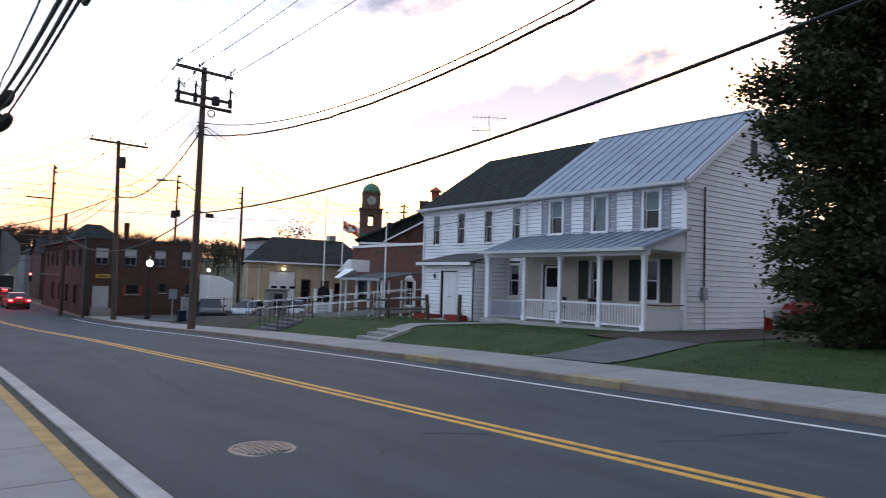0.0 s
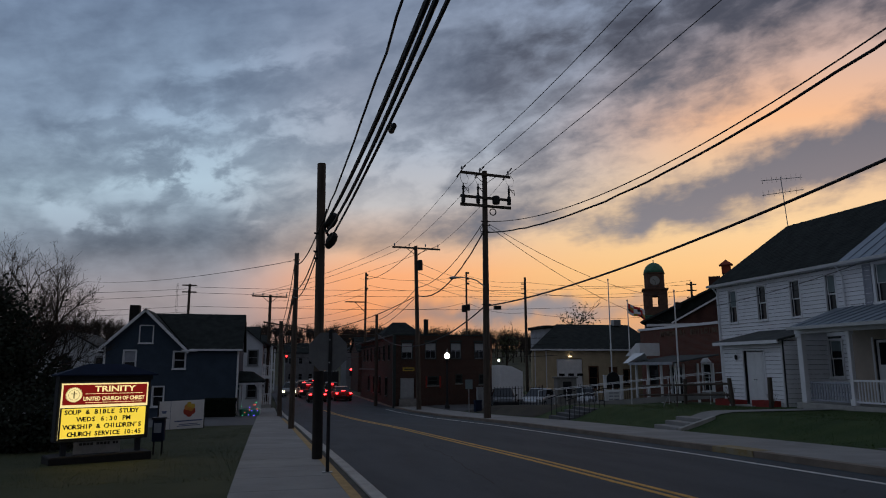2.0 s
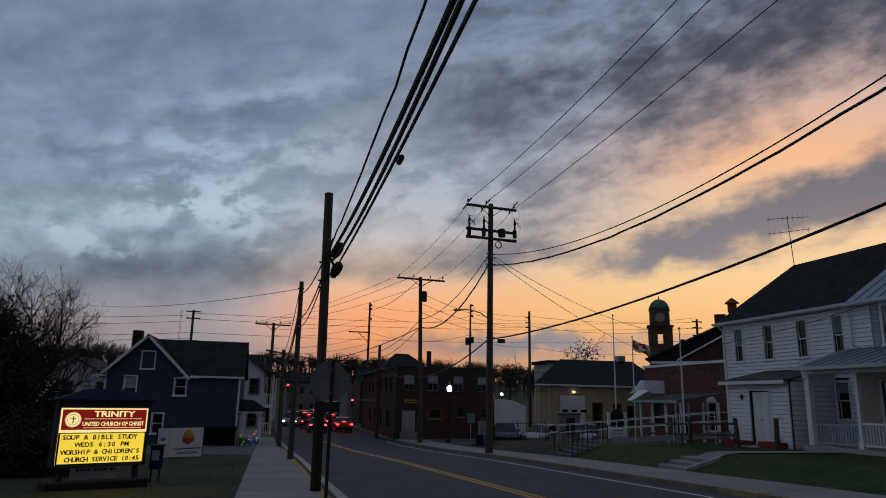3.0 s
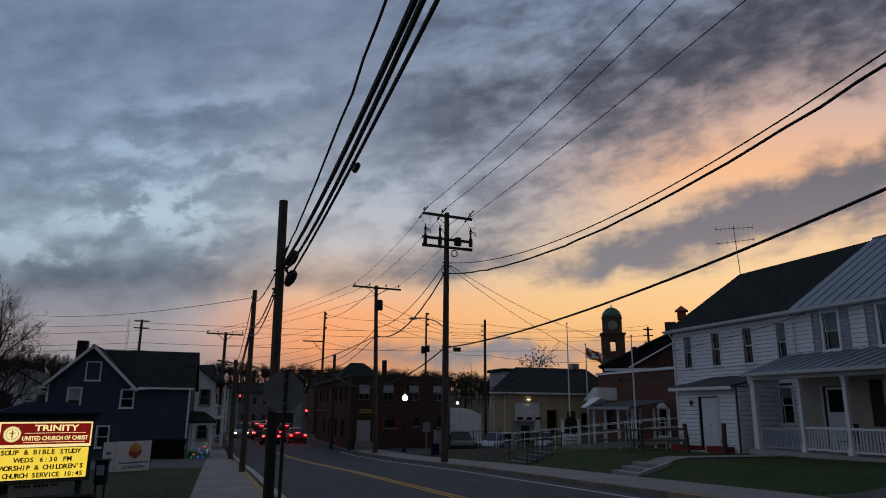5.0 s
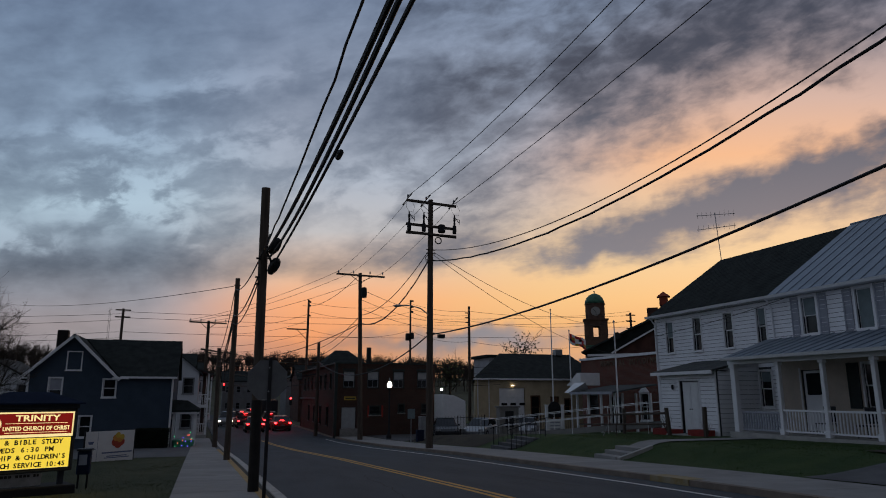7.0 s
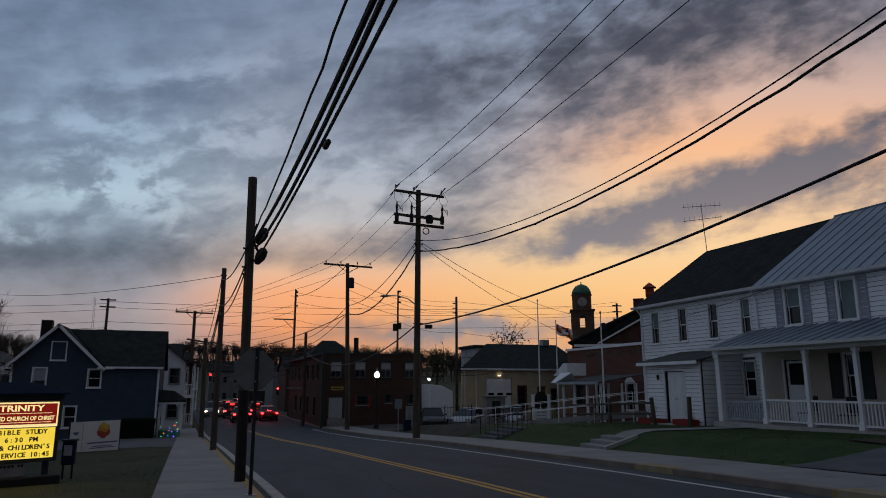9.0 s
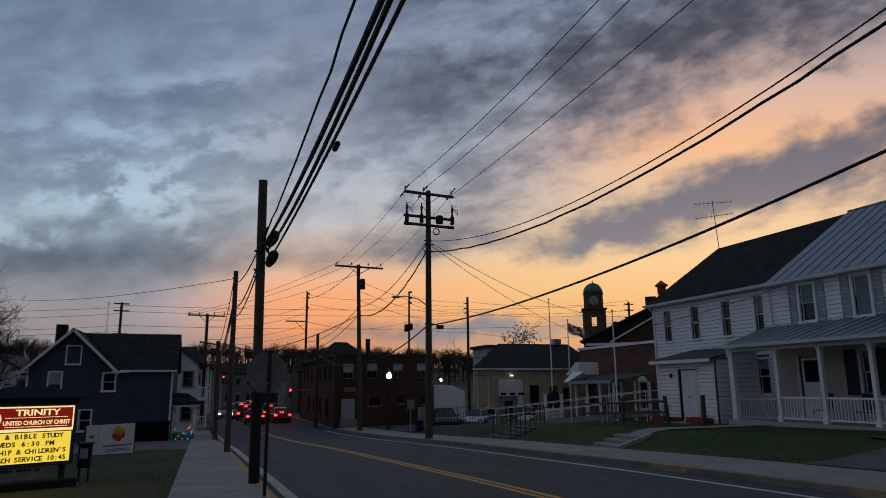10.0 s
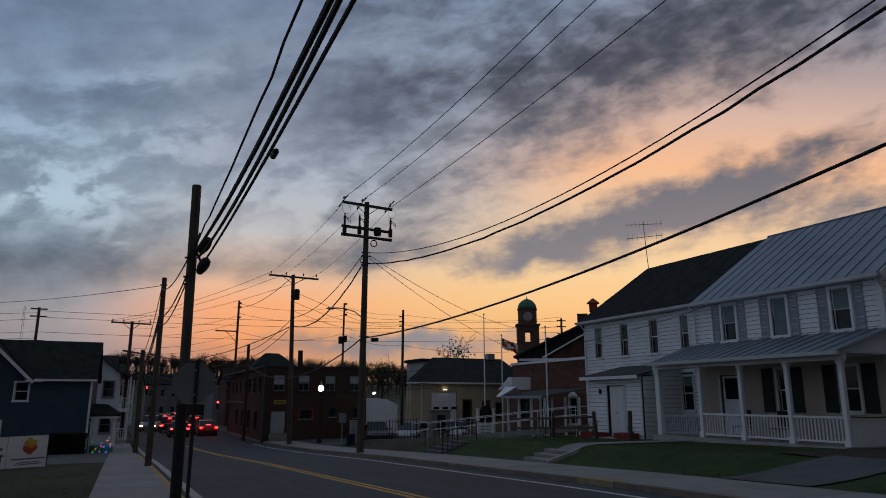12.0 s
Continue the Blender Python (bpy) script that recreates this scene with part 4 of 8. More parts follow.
part("tarred_base", Mesh().rod((0.995, 14.74, zg(14.74) + 0.1), (0.977, 14.752, 1.5), 0.109, 0.106, n=14), TAR, NP, "black tarred wrap")
part("cable_loop", Mesh().tube([(1.05, 14.5, 4.95), (1.0, 14.6, 4.75), (1.02, 14.62, 4.55), (1.12, 14.6, 4.35), (1.18, 14.6, 4.2)], 0.028), CABLE, NP)
# pole behind the viewer that carries the near lines
pole_thing(1.3, -14.0, 10.2, 0.17, 0.13, "weathered wooden telephone pole")
CAB = "heavy black telephone cable sagging from a wooden pole"
span("telephone_cable", (0.87, 14.7, 4.48), (1.3, -14, 9.27), 1.41, 0.014, label=CAB, n=48, wob=0.03)
span("telephone_cable", (1.0, 14.62, 4.6), (1.3, -14, 7.57), 1.26, 0.03, label=CAB, n=40)
span("telephone_cable", (1.05, 14.62, 4.45), (1.3, -14, 8.4), 1.56, 0.026, label=CAB, n=40)
span("telephone_cable", (1.12, 14.6, 4.27), (1.3, -14, 6.03), 0.64, 0.02, label=CAB, n=40)
c = part("splice_sleeve", Mesh().lathe((0, 0, 0), [(0.02, -0.12), (0.035, -0.08), (0.035, 0.08), (0.02, 0.12)], 8), CABLE, NP)
c.matrix_local = Matrix.Translation((1.17, 6.9, 4.12)) @ Euler((1.57, 0, 0)).to_matrix().to_4x4()
# second and third telephone poles down the pavement
P0 = pole_thing(0.83, 27.1, 6.02, 0.115, 0.085, "slim wooden telephone pole beside the pavement", (0.0, 0.0))
part("bracket", Mesh().rod((0.7, 27.1, 5.75), (0.95, 27.1, 5.75), 0.02, n=6), IRON, P0)
PF = pole_thing(0.62, 43.7, 4.4, 0.15, 0.12, "short wooden service pole", (-0.1, 0))
part("crossarm", Mesh().rod((-0.55, 43.5, 4.32), (0.85, 43.8, 4.12), 0.05, n=6), POLE_WOOD, PF)
part("brace", Mesh().rod((0.5, 43.7, 3.7), (-0.2, 43.6, 4.22), 0.025, n=5), IRON, PF)
for a, b, z0, z1, s, r in ((14.7, 27.1, 4.45, 5.6, 0.25, 0.016), (14.7, 27.1, 4.1, 4.6, 0.3, 0.017), (14.7, 27.1, 3.95, 4.3, 0.35, 0.015), (27.1, 43.7, 5.6, 4.2, 0.4, 0.016), (27.1, 43.7, 4.6, 3.6, 0.5, 0.026), (27.1, 43.7, 4.3, 3.3, 0.5, 0.022)):
    xa, xb = (0.87, 0.76) if a < 20 else (0.76, 0.55)
    span("telephone_cable", (xa, a, z0), (xb, b, z1), s, r, label=CAB, n=12)
span("service_wire", (0.75, 27.1, 5.72), (-14.0, 57.0, 8.1), 0.35, 0.012, label="thin service wire crossing to the houses")

# the tall distribution pole with cutouts on two arms
P1 = pole_thing(10.6, 33.35, 11.78, 0.19, 0.13, "tall wooden distribution pole with two crossarms and cutouts", (0.0, -0.1))
crossarm(10.6, 33.1, 11.62, 1.38, P1, 0.06)
for z in (10.35, 9.92):
    crossarm(10.6, 33.1, z, 1.38, P1, 0.05)
for x in (9.3, 10.3, 11.85):
    insulator((x, 33.1, 11.68 - (x - 10.6) * 0.04), P1, 1.1)
for x in (9.35, 10.15, 11.85):
    m = Mesh().lathe((x, 33.0, 9.95), [(0.09, 0.0), (0.11, 0.05), (0.11, 0.4), (0.06, 0.46), (0.05, 0.7), (0.075, 0.74), (0.05, 0.8), (0.075, 0.84), (0.04, 0.9), (0.03, 1.05)], 10)
    part("cutout", m, IRON, P1)
    part("fuse_arm", Mesh().rod((x, 33.0, 10.9), (x + 0.22, 32.9, 10.55), 0.02, n=5), IRON, P1)
    part("jumper_wire", Mesh().tube([(x, 33.0, 10.95), (x - 0.15, 33.0, 11.2), (x - 0.12, 33.05, 11.6)], 0.009), CABLE, P1)
for xa, xb, ya in ((9.3, 9.33, 32.5), (10.3, 10.33, 32.5), (11.85, 11.84, 32.5), (9.3, 9.28, 34.0), (10.3, 10.29, 34.0), (11.85, 11.88, 34.0)):
    za = 11.80 if ya < 33 else 11.60
    part("strain_insulator", Mesh().rod((xa, 33.1, 11.72), (xb, ya, za), 0.022, 0.04, n=6), IRON, P1)
for xa in (9.35, 10.15, 11.85):
    part("jumper_wire", Mesh().tube([(xa, 33.0, 11.0), (xa + 0.2, 32.95, 10.95), (xa + 0.28, 32.95, 11.25), (xa + 0.1, 33.0, 11.62)], 0.009), CABLE, P1)
    part("cutout_hook", Mesh().tube([(xa + 0.05, 32.95, 10.75), (xa + 0.25, 32.9, 10.72), (xa + 0.27, 32.9, 10.45)], 0.018, 5), IRON, P1)
part("guy_loop", Mesh().tube([(10.45, 33.2, 8.8), (10.3, 33.2, 8.6), (10.35, 33.2, 8.4), (10.5, 33.2, 8.35)], 0.02), CABLE, P1)
part("lower_tie", Mesh().box(9.2, 11.95, 33.0, 33.1, 9.80, 9.88), POLE_WOOD, P1)
part("transformer", Mesh().lathe((11.15, 33.05, 9.98), [(0.18, 0), (0.2, 0.05), (0.2, 0.36), (0.16, 0.42), (0.06, 0.45)], 12), IRON, P1)
for s in (-1, 1):
    part("brace", Mesh().rod((10.6, 33.2, 11.05), (10.6 + s * 0.6, 33.1, 11.5), 0.018, n=5), IRON, P1)
m = Mesh()
m.tube([(10.98 + 0.17 * math.cos(a * 0.45), 33.1, 9.55 + 0.17 * math.sin(a * 0.45)) for a in range(15)], 0.03)
part("cable_coil", m, CABLE, P1)
for z in (9.05, 8.85, 8.5, 4.7):
    part("bracket", Mesh().rod((10.35, 33.2, z), (10.85, 33.2, z), 0.03, n=6), IRON, P1)
part("street_light_arm", Mesh().tube([(10.55, 33.2, 5.6), (10.1, 33.3, 5.95), (9.6, 33.4, 6.1), (9.15, 33.5, 6.1)], 0.03), GALV, P1)
part("street_light_head", Mesh().lathe((0, 0, 0), [(0.02, -0.28), (0.1, -0.18), (0.12, 0.05), (0.05, 0.25), (0.0, 0.28)], 10), GALV, P1).matrix_local = Matrix.Translation((8.95, 33.5, 6.08)) @ Euler((0, 1.5, 0)).to_matrix().to_4x4() @ Matrix.Diagonal((0.6, 1, 1, 1))
part("cable_box", Mesh().box(11.0, 11.35, 33.1, 33.3, 4.45, 4.65), IRON, P1)
# the pole behind the viewer on that side
pole_thing(11.3, -10.0, 15.7, 0.2, 0.14, "tall wooden distribution pole")
span("telephone_cable", (10.7, 33.2, 4.64), (11.2, -10, 8.36), 1.29, 0.034, label="heavy black cable between wooden poles", n=40)
span("power_cable", (10.7, 33.2, 9.06), (11.2, -10, 12.82), 3.32, 0.018, n=40)
span("power_cable", (10.7, 33.2, 8.47), (11.2, -10, 12.18), 2.93, 0.033, label="twisted heavy black cable between wooden poles", n=48, wob=0.03)
span("power_line", (9.3, 33.3, 11.85), (10.0, -10, 15.19), 1.38, 0.014, n=32)
span("power_line", (10.3, 33.3, 11.85), (10.95, -10, 15.54), 1.37, 0.014, n=32)
span("power_line", (11.85, 33.3, 11.6), (11.0, -10, 12.2), 0.5, 0.014, n=32)

# second tall pole with one arm
P2 = pole_thing(10.95, 51.4, 10.88, 0.19, 0.13, "tall wooden pole with a single crossarm", (-0.3, 0))
crossarm(10.68, 51.25, 10.75, 1.9, P2, 0.04, 0.12)
for x in (8.95, 10.1, 11.4, 12.4):
    insulator((x, 51.25, 10.8), P2, 1.2)
for s in (-1, 1):
    part("brace", Mesh().rod((10.7, 51.3, 10.1), (10.7 + s * 0.8, 51.25, 10.65), 0.025, n=5), IRON, P2)
part("transformer", Mesh().lathe((10.95, 51.2, 8.95), [(0.2, 0), (0.22, 0.06), (0.22, 0.7), (0.15, 0.8)], 12), IRON, P2)
for xa, xb in ((9.3, 8.95), (10.3, 10.1), (11.85, 12.4)):
    span("power_line", (xa, 33.1, 11.6), (xb, 51.25, 10.95), 0.25, 0.011, n=12)
span("power_cable", (10.5, 33.3, 9.0), (10.75, 51.3, 7.6), 0.75, 0.022, n=16)
span("telephone_cable", (10.5, 33.3, 8.5), (10.75, 51.3, 7.0), 1.15, 0.04, label="heavy black cable between wooden poles", n=24, wob=0.03)
span("telephone_cable", (10.5, 33.3, 4.6), (9.2, 62.0, 4.6), 1.6, 0.035, label="heavy black cable between wooden poles", n=24)
for k, (z0, z1) in enumerate(((7.6, 7.4), (7.0, 6.3), (10.9, 13.0))):
    span("power_cable", (10.75, 51.3, z0), (11.6 - 0.3 * k, 89.0, z1), 0.9, 0.025, n=14)
span("telephone_cable", (10.75, 51.3, 7.0), (-0.2, 67.0, 5.0), 1.1, 0.03, label="heavy black cable crossing the street", n=14)

for xa, xb in ((8.95, -1.9), (10.1, -1.0), (12.4, 0.3)):
    span("power_line", (xa, 51.3, 10.95), (xb, 66.9, 8.45), 0.45, 0.014, n=14)

PB = pole_thing(9.25, 62.1, 6.3, 0.17, 0.13, "dark wooden pole beside a brick building")
PT = pole_thing(11.75, 89.0, 13.8, 0.18, 0.13, "distant wooden pole with a side arm")
part("side_arm", Mesh().box(9.1, 11.75, 88.95, 89.1, 9.85, 10.0), POLE_WOOD, PT)
part("brace", Mesh().rod((11.7, 89, 8.6), (10.4, 89, 9.85), 0.04, n=5), IRON, PT)
for z in (13.4, 12.9, 11.6):
    part("insulator", Mesh().box(11.75, 12.05, 88.9, 89.0, z, z + 0.22), IRON, PT)
PG = pole_thing(-0.3, 67.0, 8.4, 0.17, 0.13, "distant wooden pole with a crossarm")
crossarm(-0.35, 66.9, 8.28, 1.65, PG, 0.03, 0.13)
for x in (-1.9, -1.0, 0.3, 1.2):
    insulator((x, 66.9, 8.3), PG, 1.3)
for s in (-1, 1):
    part("brace", Mesh().rod((-0.33, 67, 7.6), (-0.33 + s * 0.7, 66.95, 8.2), 0.03, n=5), IRON, PG)
PU = pole_thing(26.2, 91.3, 14.6, 0.18, 0.12, "distant wooden pole with a transformer", z0=-1.7)
part("transformer", Mesh().lathe((25.8, 91.2, 9.0), [(0.3, 0), (0.33, 0.1), (0.33, 0.9), (0.2, 1.0)], 10), IRON, PU)
part("transformer", Mesh().lathe((26.4, 91.0, 9.2), [(0.2, 0), (0.25, 0.1), (0.25, 0.8), (0.2, 0.9)], 10), IRON, PU)
for z in (14.4, 13.6, 12.9):
    part("insulator", Mesh().box(26.1, 26.6, 91.2, 91.35, z, z + 0.25), IRON, PU)
PV = pole_thing(30.4, 79.4, 12.5, 0.2, 0.14, "distant bare wooden pole behind the garage", z0=-1.5)
for z in (11.6, 11.0, 10.4):
    part("bracket", Mesh().box(29.9, 30.5, 79.3, 79.5, z, z + 0.12), IRON, PV)
PW = pole_thing(-8.5, 74.5, 10.1, 0.16, 0.12, "distant wooden pole with short crossarms behind the house roof")
for z in (9.9, 9.2, 6.9):
    part("crossarm", Mesh().box(-9.2, -7.8, 74.4, 74.55, z, z + 0.12), POLE_WOOD, PW)
PX = pole_thing(53.0, 78.0, 12.4, 0.2, 0.14, "distant wooden pole with short crossarms behind roofs", z0=-1.5)
for z in (12.0, 11.2, 10.2):
    part("crossarm", Mesh().box(52.3, 53.7, 77.9, 78.05, z, z + 0.14), POLE_WOOD, PX)
for z0, z1 in ((9.6, 10.6), (9.0, 9.8), (7.6, 8.2)):
    span("power_line", (-8.5, 74.5, z0 + 0.2), (53, 78, z1 + 1.4), 0.6, 0.02, n=20)
for z0, z1, sg in ((13.4, 14.2, 0.7), (12.2, 13.0, 0.9), (9.9, 10.4, 1.0)):
    span("power_line", (11.9, 89, z0), (26.2, 91.3, z1), sg, 0.02, n=10)
    span("power_line", (26.2, 91.3, z1), (30.4, 79.4, z1 - 2.3), sg * 0.6, 0.02, n=10)
    span("power_line", (30.4, 79.4, z1 - 2.3), (53, 78, z1 - 1.6), sg, 0.02, n=12)
span("service_wire", (10.8, 33.3, 8.95), (44.0, 60.0, 9.2), 2.0, 0.014, label="thin service wire sagging across the sky")
span("service_wire", (10.8, 33.3, 8.8), (36.0, 56.0, 5.4), 0.9, 0.014, label="thin service wire sagging across the sky")
for z in (4.9, 4.2, 3.4):
    span("street_wire", (-0.3, 67, z + 0.6), (9.25, 62.1, z), 0.25, 0.03, label="black wire across the street", n=8)
span("house_wire", (21.62, 21.2, 5.38), (21.62, 30.05, 4.55), 0.12, 0.012, label="thin black wire along the house front", n=14)


_mast = thing("radio_mast", "thin metal radio mast behind the house roof", "mast")
for dx in (-0.14, 0.14):
    part("upright", Mesh().rod((-7.8 + dx, 60.0, zg(60)), (-7.8 + dx * 0.3, 60.0, 8.5), 0.012, n=4), IRON, _mast)
for i in range(24):
    z = zg(60) + 0.4 + i * 0.42
    part("rung", Mesh().rod((-7.93, 60.0, z), (-7.67, 60.0, z + 0.2), 0.008, n=4), IRON, _mast)
for z0, z1, sg in ((8.0, 8.9, 0.5), (7.4, 8.1, 0.6), (6.2, 6.6, 0.5), (5.6, 5.5, 0.4)):
    span("power_line", (-40.0, 72.0, z0 + 0.6), (-8.5, 74.5, z0 + 1.6), sg, 0.018, n=8)
    span("power_line", (-0.3, 67.0, z0 - 0.2), (11.75, 89.0, z1 + 3.0), sg, 0.018, n=10)
for z0, z1 in ((5.2, 4.5), (4.5, 3.9), (3.9, 3.3), (3.2, 2.8)):
    span("street_wire", (0.5, 43.7, z0 - 0.9), (9.25, 62.1, z1), 0.35, 0.022, label="black wire across the street", n=10)
    span("street_wire", (9.25, 62.1, z1), (26.5, 61.0, z1 - 0.2), 0.3, 0.022, label="black wire before the brick building", n=10)
for z in (9.6, 8.8, 8.1):
    span("power_line", (10.75, 51.3, z), (30.4, 79.4, z + 1.8), 0.8, 0.016, n=12)


# ---- stop sign seen from behind ----
def stop_sign():
    t = thing("stop_sign", "grey metal back of an octagonal sign on a steel post", "road sign")
    z = zg(12.4) + 0.12
    part("post", Mesh().box(0.985, 1.045, 12.34, 12.38, z, 2.25), IRON, t, bevel=0.006)
    part("post_foot", Mesh().box(0.93, 1.10, 12.28, 12.44, z, z + 0.025), GALV, t)
    m = Mesh().prism([(0.338 / math.cos(math.pi / 8) * math.cos(math.pi / 8 + i * math.pi / 4), 0.338 / math.cos(math.pi / 8) * math.sin(math.pi / 8 + i * math.pi / 4)) for i in range(8)], 0.0, 0.006)
    p = part("plate", m, SIGN_BACK, t)
    p.matrix_local = Matrix.Translation((0.975, 12.385, 1.86)) @ Euler((0, 0, radians(-14))).to_matrix().to_4x4()
    for dz in (0.2, -0.2):
        part("bolt", Mesh().rod((1.0, 12.33, 1.87 + dz), (1.0, 12.39, 1.87 + dz), 0.014, n=6), GALV, t)


stop_sign()


# ---- lettering ----
def text_mesh(name, words, size, mat, parent, m, align="CENTER", depth=0.004, width=0.0, bold=0.0, space=1.0):
    cu = bpy.data.curves.new(name, "FONT")
    cu.body, cu.size, cu.align_x, cu.align_y = words, size, align, "CENTER"
    cu.extrude, cu.resolution_u, cu.offset = depth, 2, bold
    cu.space_character = space
    tmp = bpy.data.objects.new(name + "_tmp", cu)
    me = bpy.data.meshes.new_from_object(tmp)
    bpy.data.objects.remove(tmp)
    me.materials.clear()
    me.materials.append(mat)
    xs = [v.co.x for v in me.vertices]
    if width and xs:
        s = width / (max(xs) - min(xs))
        me.transform(Matrix.Diagonal((s, 1, 1, 1)))
    ob = new(name, me)
    ob.parent = parent
    ob.matrix_local = m
    return ob


def letter_row(words, size, mat, parent, m, width, depth=0.004, bold=0.0):
    """Loose letters set side by side at an even pitch, each a piece of its own."""
    pitch = width / (len(words) - 0.35)
    for i, c in enumerate(words):
        if c != " ":
            text_mesh("letter", c, size, mat, parent, m @ Matrix.Translation(((i - (len(words) - 1) / 2) * pitch, 0, 0)), depth=depth, bold=bold)


# ---- church sign ----
SIGN_YELLOW = glowing("lit_sign_face", (0.98, 0.70, 0.07), 1.0, 0.18, 2.0)
SIGN_RED = glowing("lit_sign_red", (0.24, 0.012, 0.010), 0.8, 0.2, 3.0)
SIGN_CREAM = glowing("lit_sign_cream", (1.0, 0.80, 0.36), 0.95)
SIGN_GOLD = material("gold_emblem_line", (0.30, 0.17, 0.03), 0.6, 0.1)
SIGN_BLACK = material("black_letters", (0.012, 0.010, 0.006), 0.6, 0.1)
SIGN_BOX = material("sign_cabinet", (0.022, 0.024, 0.030), 0.7, 0.2, 4.0, 40.0, 0.05)
SIGN_ROOF = material("blue_metal_roof", (0.010, 0.018, 0.042), 0.8, 0.2, 3.0, 40.0, 0.05, spec=0.15)
STONE = material("grey_stone", (0.22, 0.21, 0.20), 0.9, 0.2, 5.0, 50.0, 0.3, stains=0.3)


def church_sign():
    t = thing("church_sign", "lit yellow and dark red church notice sign on a base", "sign")
    L, R = Vector((-4.15, 15.72)), Vector((-2.615, 16.47))
    W = (R - L).length
    ang = math.atan2(R.y - L.y, R.x - L.x)
    base = Matrix.Translation((L.x, L.y, 0)) @ Matrix.Rotation(ang, 4, "Z")   # x along the face, -y towards the street's near end
    g = zg(16.0) + 0.08

    def put(name, m, mat, label="", parent=t, bevel=0.0):
        ob = part(name, m, mat, parent, label, bevel)
        if parent is t:
            ob.matrix_local = base
        return ob
    z0, z1 = 0.13, 1.27
    cab = put("cabinet", Mesh().box(-0.06, W + 0.06, 0.02, 0.34, z0 - 0.05, z1 + 0.06), SIGN_BOX, bevel=0.01)
    put("header", Mesh().box(-0.06, W + 0.08, -0.02, 0.36, z1 + 0.06, z1 + 0.17), SIGN_BOX)
    put("sign_roof", Mesh().add([(-0.12, -0.12, z1 + 0.18), (W + 0.16, -0.12, z1 + 0.18), (W + 0.16, 0.46, z1 + 0.18), (-0.12, 0.46, z1 + 0.18), (0.5, 0.17, z1 + 0.40), (W - 0.45, 0.17, z1 + 0.40), (-0.12, -0.12, z1 + 0.15), (W + 0.16, -0.12, z1 + 0.15), (W + 0.16, 0.46, z1 + 0.15), (-0.12, 0.46, z1 + 0.15)], [(0, 1, 5, 4), (1, 2, 5), (2, 3, 4, 5), (3, 0, 4), (0, 6, 7, 1), (1, 7, 8, 2), (2, 8, 9, 3), (3, 9, 6, 0), (6, 9, 8, 7)]), SIGN_ROOF)
    h = z1 - z0
    mid = z0 + h * 0.575
    put("lit_panel", Mesh().box(0.0, W, 0.0, 0.02, z0, z1), SIGN_CREAM, "glowing cream panel edge")
    put("red_panel", Mesh().box(0.03, W - 0.03, -0.006, 0.0, mid + 0.045, z1 - 0.03), SIGN_RED, "glowing dark red name panel")
    put("letter_board", Mesh().box(0.035, W - 0.03, -0.012, -0.004, z0 + 0.035, mid - 0.03), SIGN_YELLOW, "glowing yellow letter board")
    fr = Mesh()
    for b in ((0.0, W, z0, z0 + 0.03), (0.0, W, mid - 0.028, mid - 0.012), (0.0, 0.03, z0 + 0.03, mid - 0.028), (W - 0.028, W, z0 + 0.03, mid - 0.028)):
        fr.box(b[0], b[1], -0.03, -0.001, b[2], b[3])
    put("board_frame", fr, SIGN_BLACK)
    # emblem: a plain disc
    disc = Mesh().rod((0.235, -0.012, z1 - 0.235), (0.235, -0.004, z1 - 0.235), 0.155, n=28)
    put("emblem", disc, SIGN_CREAM, "plain round yellow emblem")
    for rad in (0.148, 0.105):
        put("emblem_ring", Mesh().tube([(0.235 + rad * math.cos(i * math.pi / 16), -0.013, z1 - 0.235 + rad * math.sin(i * math.pi / 16)) for i in range(33)], 0.0035, 4), SIGN_GOLD)
    put("emblem_bar", Mesh().box(0.225, 0.245, -0.015, -0.012, z1 - 0.31, z1 - 0.16), SIGN_GOLD)
    put("emblem_bar", Mesh().box(0.18, 0.29, -0.015, -0.012, z1 - 0.22, z1 - 0.205), SIGN_GOLD)

    def at(x, z, dy=-0.014):
        return base @ Matrix.Translation((x, dy, z)) @ Matrix.Rotation(radians(90), 4, "X")
    text_mesh("title", "TRINITY", 0.165, SIGN_CREAM, t, at(W * 0.60, z1 - 0.125), width=0.82, bold=0.004)
    text_mesh("subtitle", "UNITED CHURCH OF CHRIST", 0.115, SIGN_CREAM, t, at(W * 0.60, z1 - 0.325), width=1.22, bold=0.003)
    for z, a in ((z1 - 0.225, 0.45), (z1 - 0.405, 0.45)):
        put("rule", Mesh().box(a, W - 0.12, -0.010, -0.006, z, z + 0.010), SIGN_CREAM)
    rows = (("SOUP & BIBLE STUDY", 0.47, 1.43), ("WEDS 6:30 PM", 0.50, 1.00), ("WORSHIP & CHILDREN'S", 0.50, 1.48), ("CHURCH SERVICE 10:45", 0.52, 1.42))
    bh = mid - 0.03 - (z0 + 0.035)
    for i, (words, cx, wid) in enumerate(rows):
        letter_row(words, 0.128, SIGN_BLACK, t, at(W * cx, mid - 0.03 - bh * (i + 0.5) / 4 - 0.005, -0.018), wid, bold=0.0035)
    # address plate as bars, base
    put("lower_plate", Mesh().box(0.32, 1.22, 0.04, 0.1, -0.17, 0.07), STONE)
    x = 0.42
    for w in (0.07, 0.07, 0.07, 0.07, 0.0, 0.07, 0.07, 0.07, 0.06, 0.0, 0.06, 0.05):
        if w:
            put("text_bar", Mesh().box(x, x + w * 0.75, 0.03, 0.042, 0.0, 0.05), SIGN_BLACK)
        x += w if w else 0.05
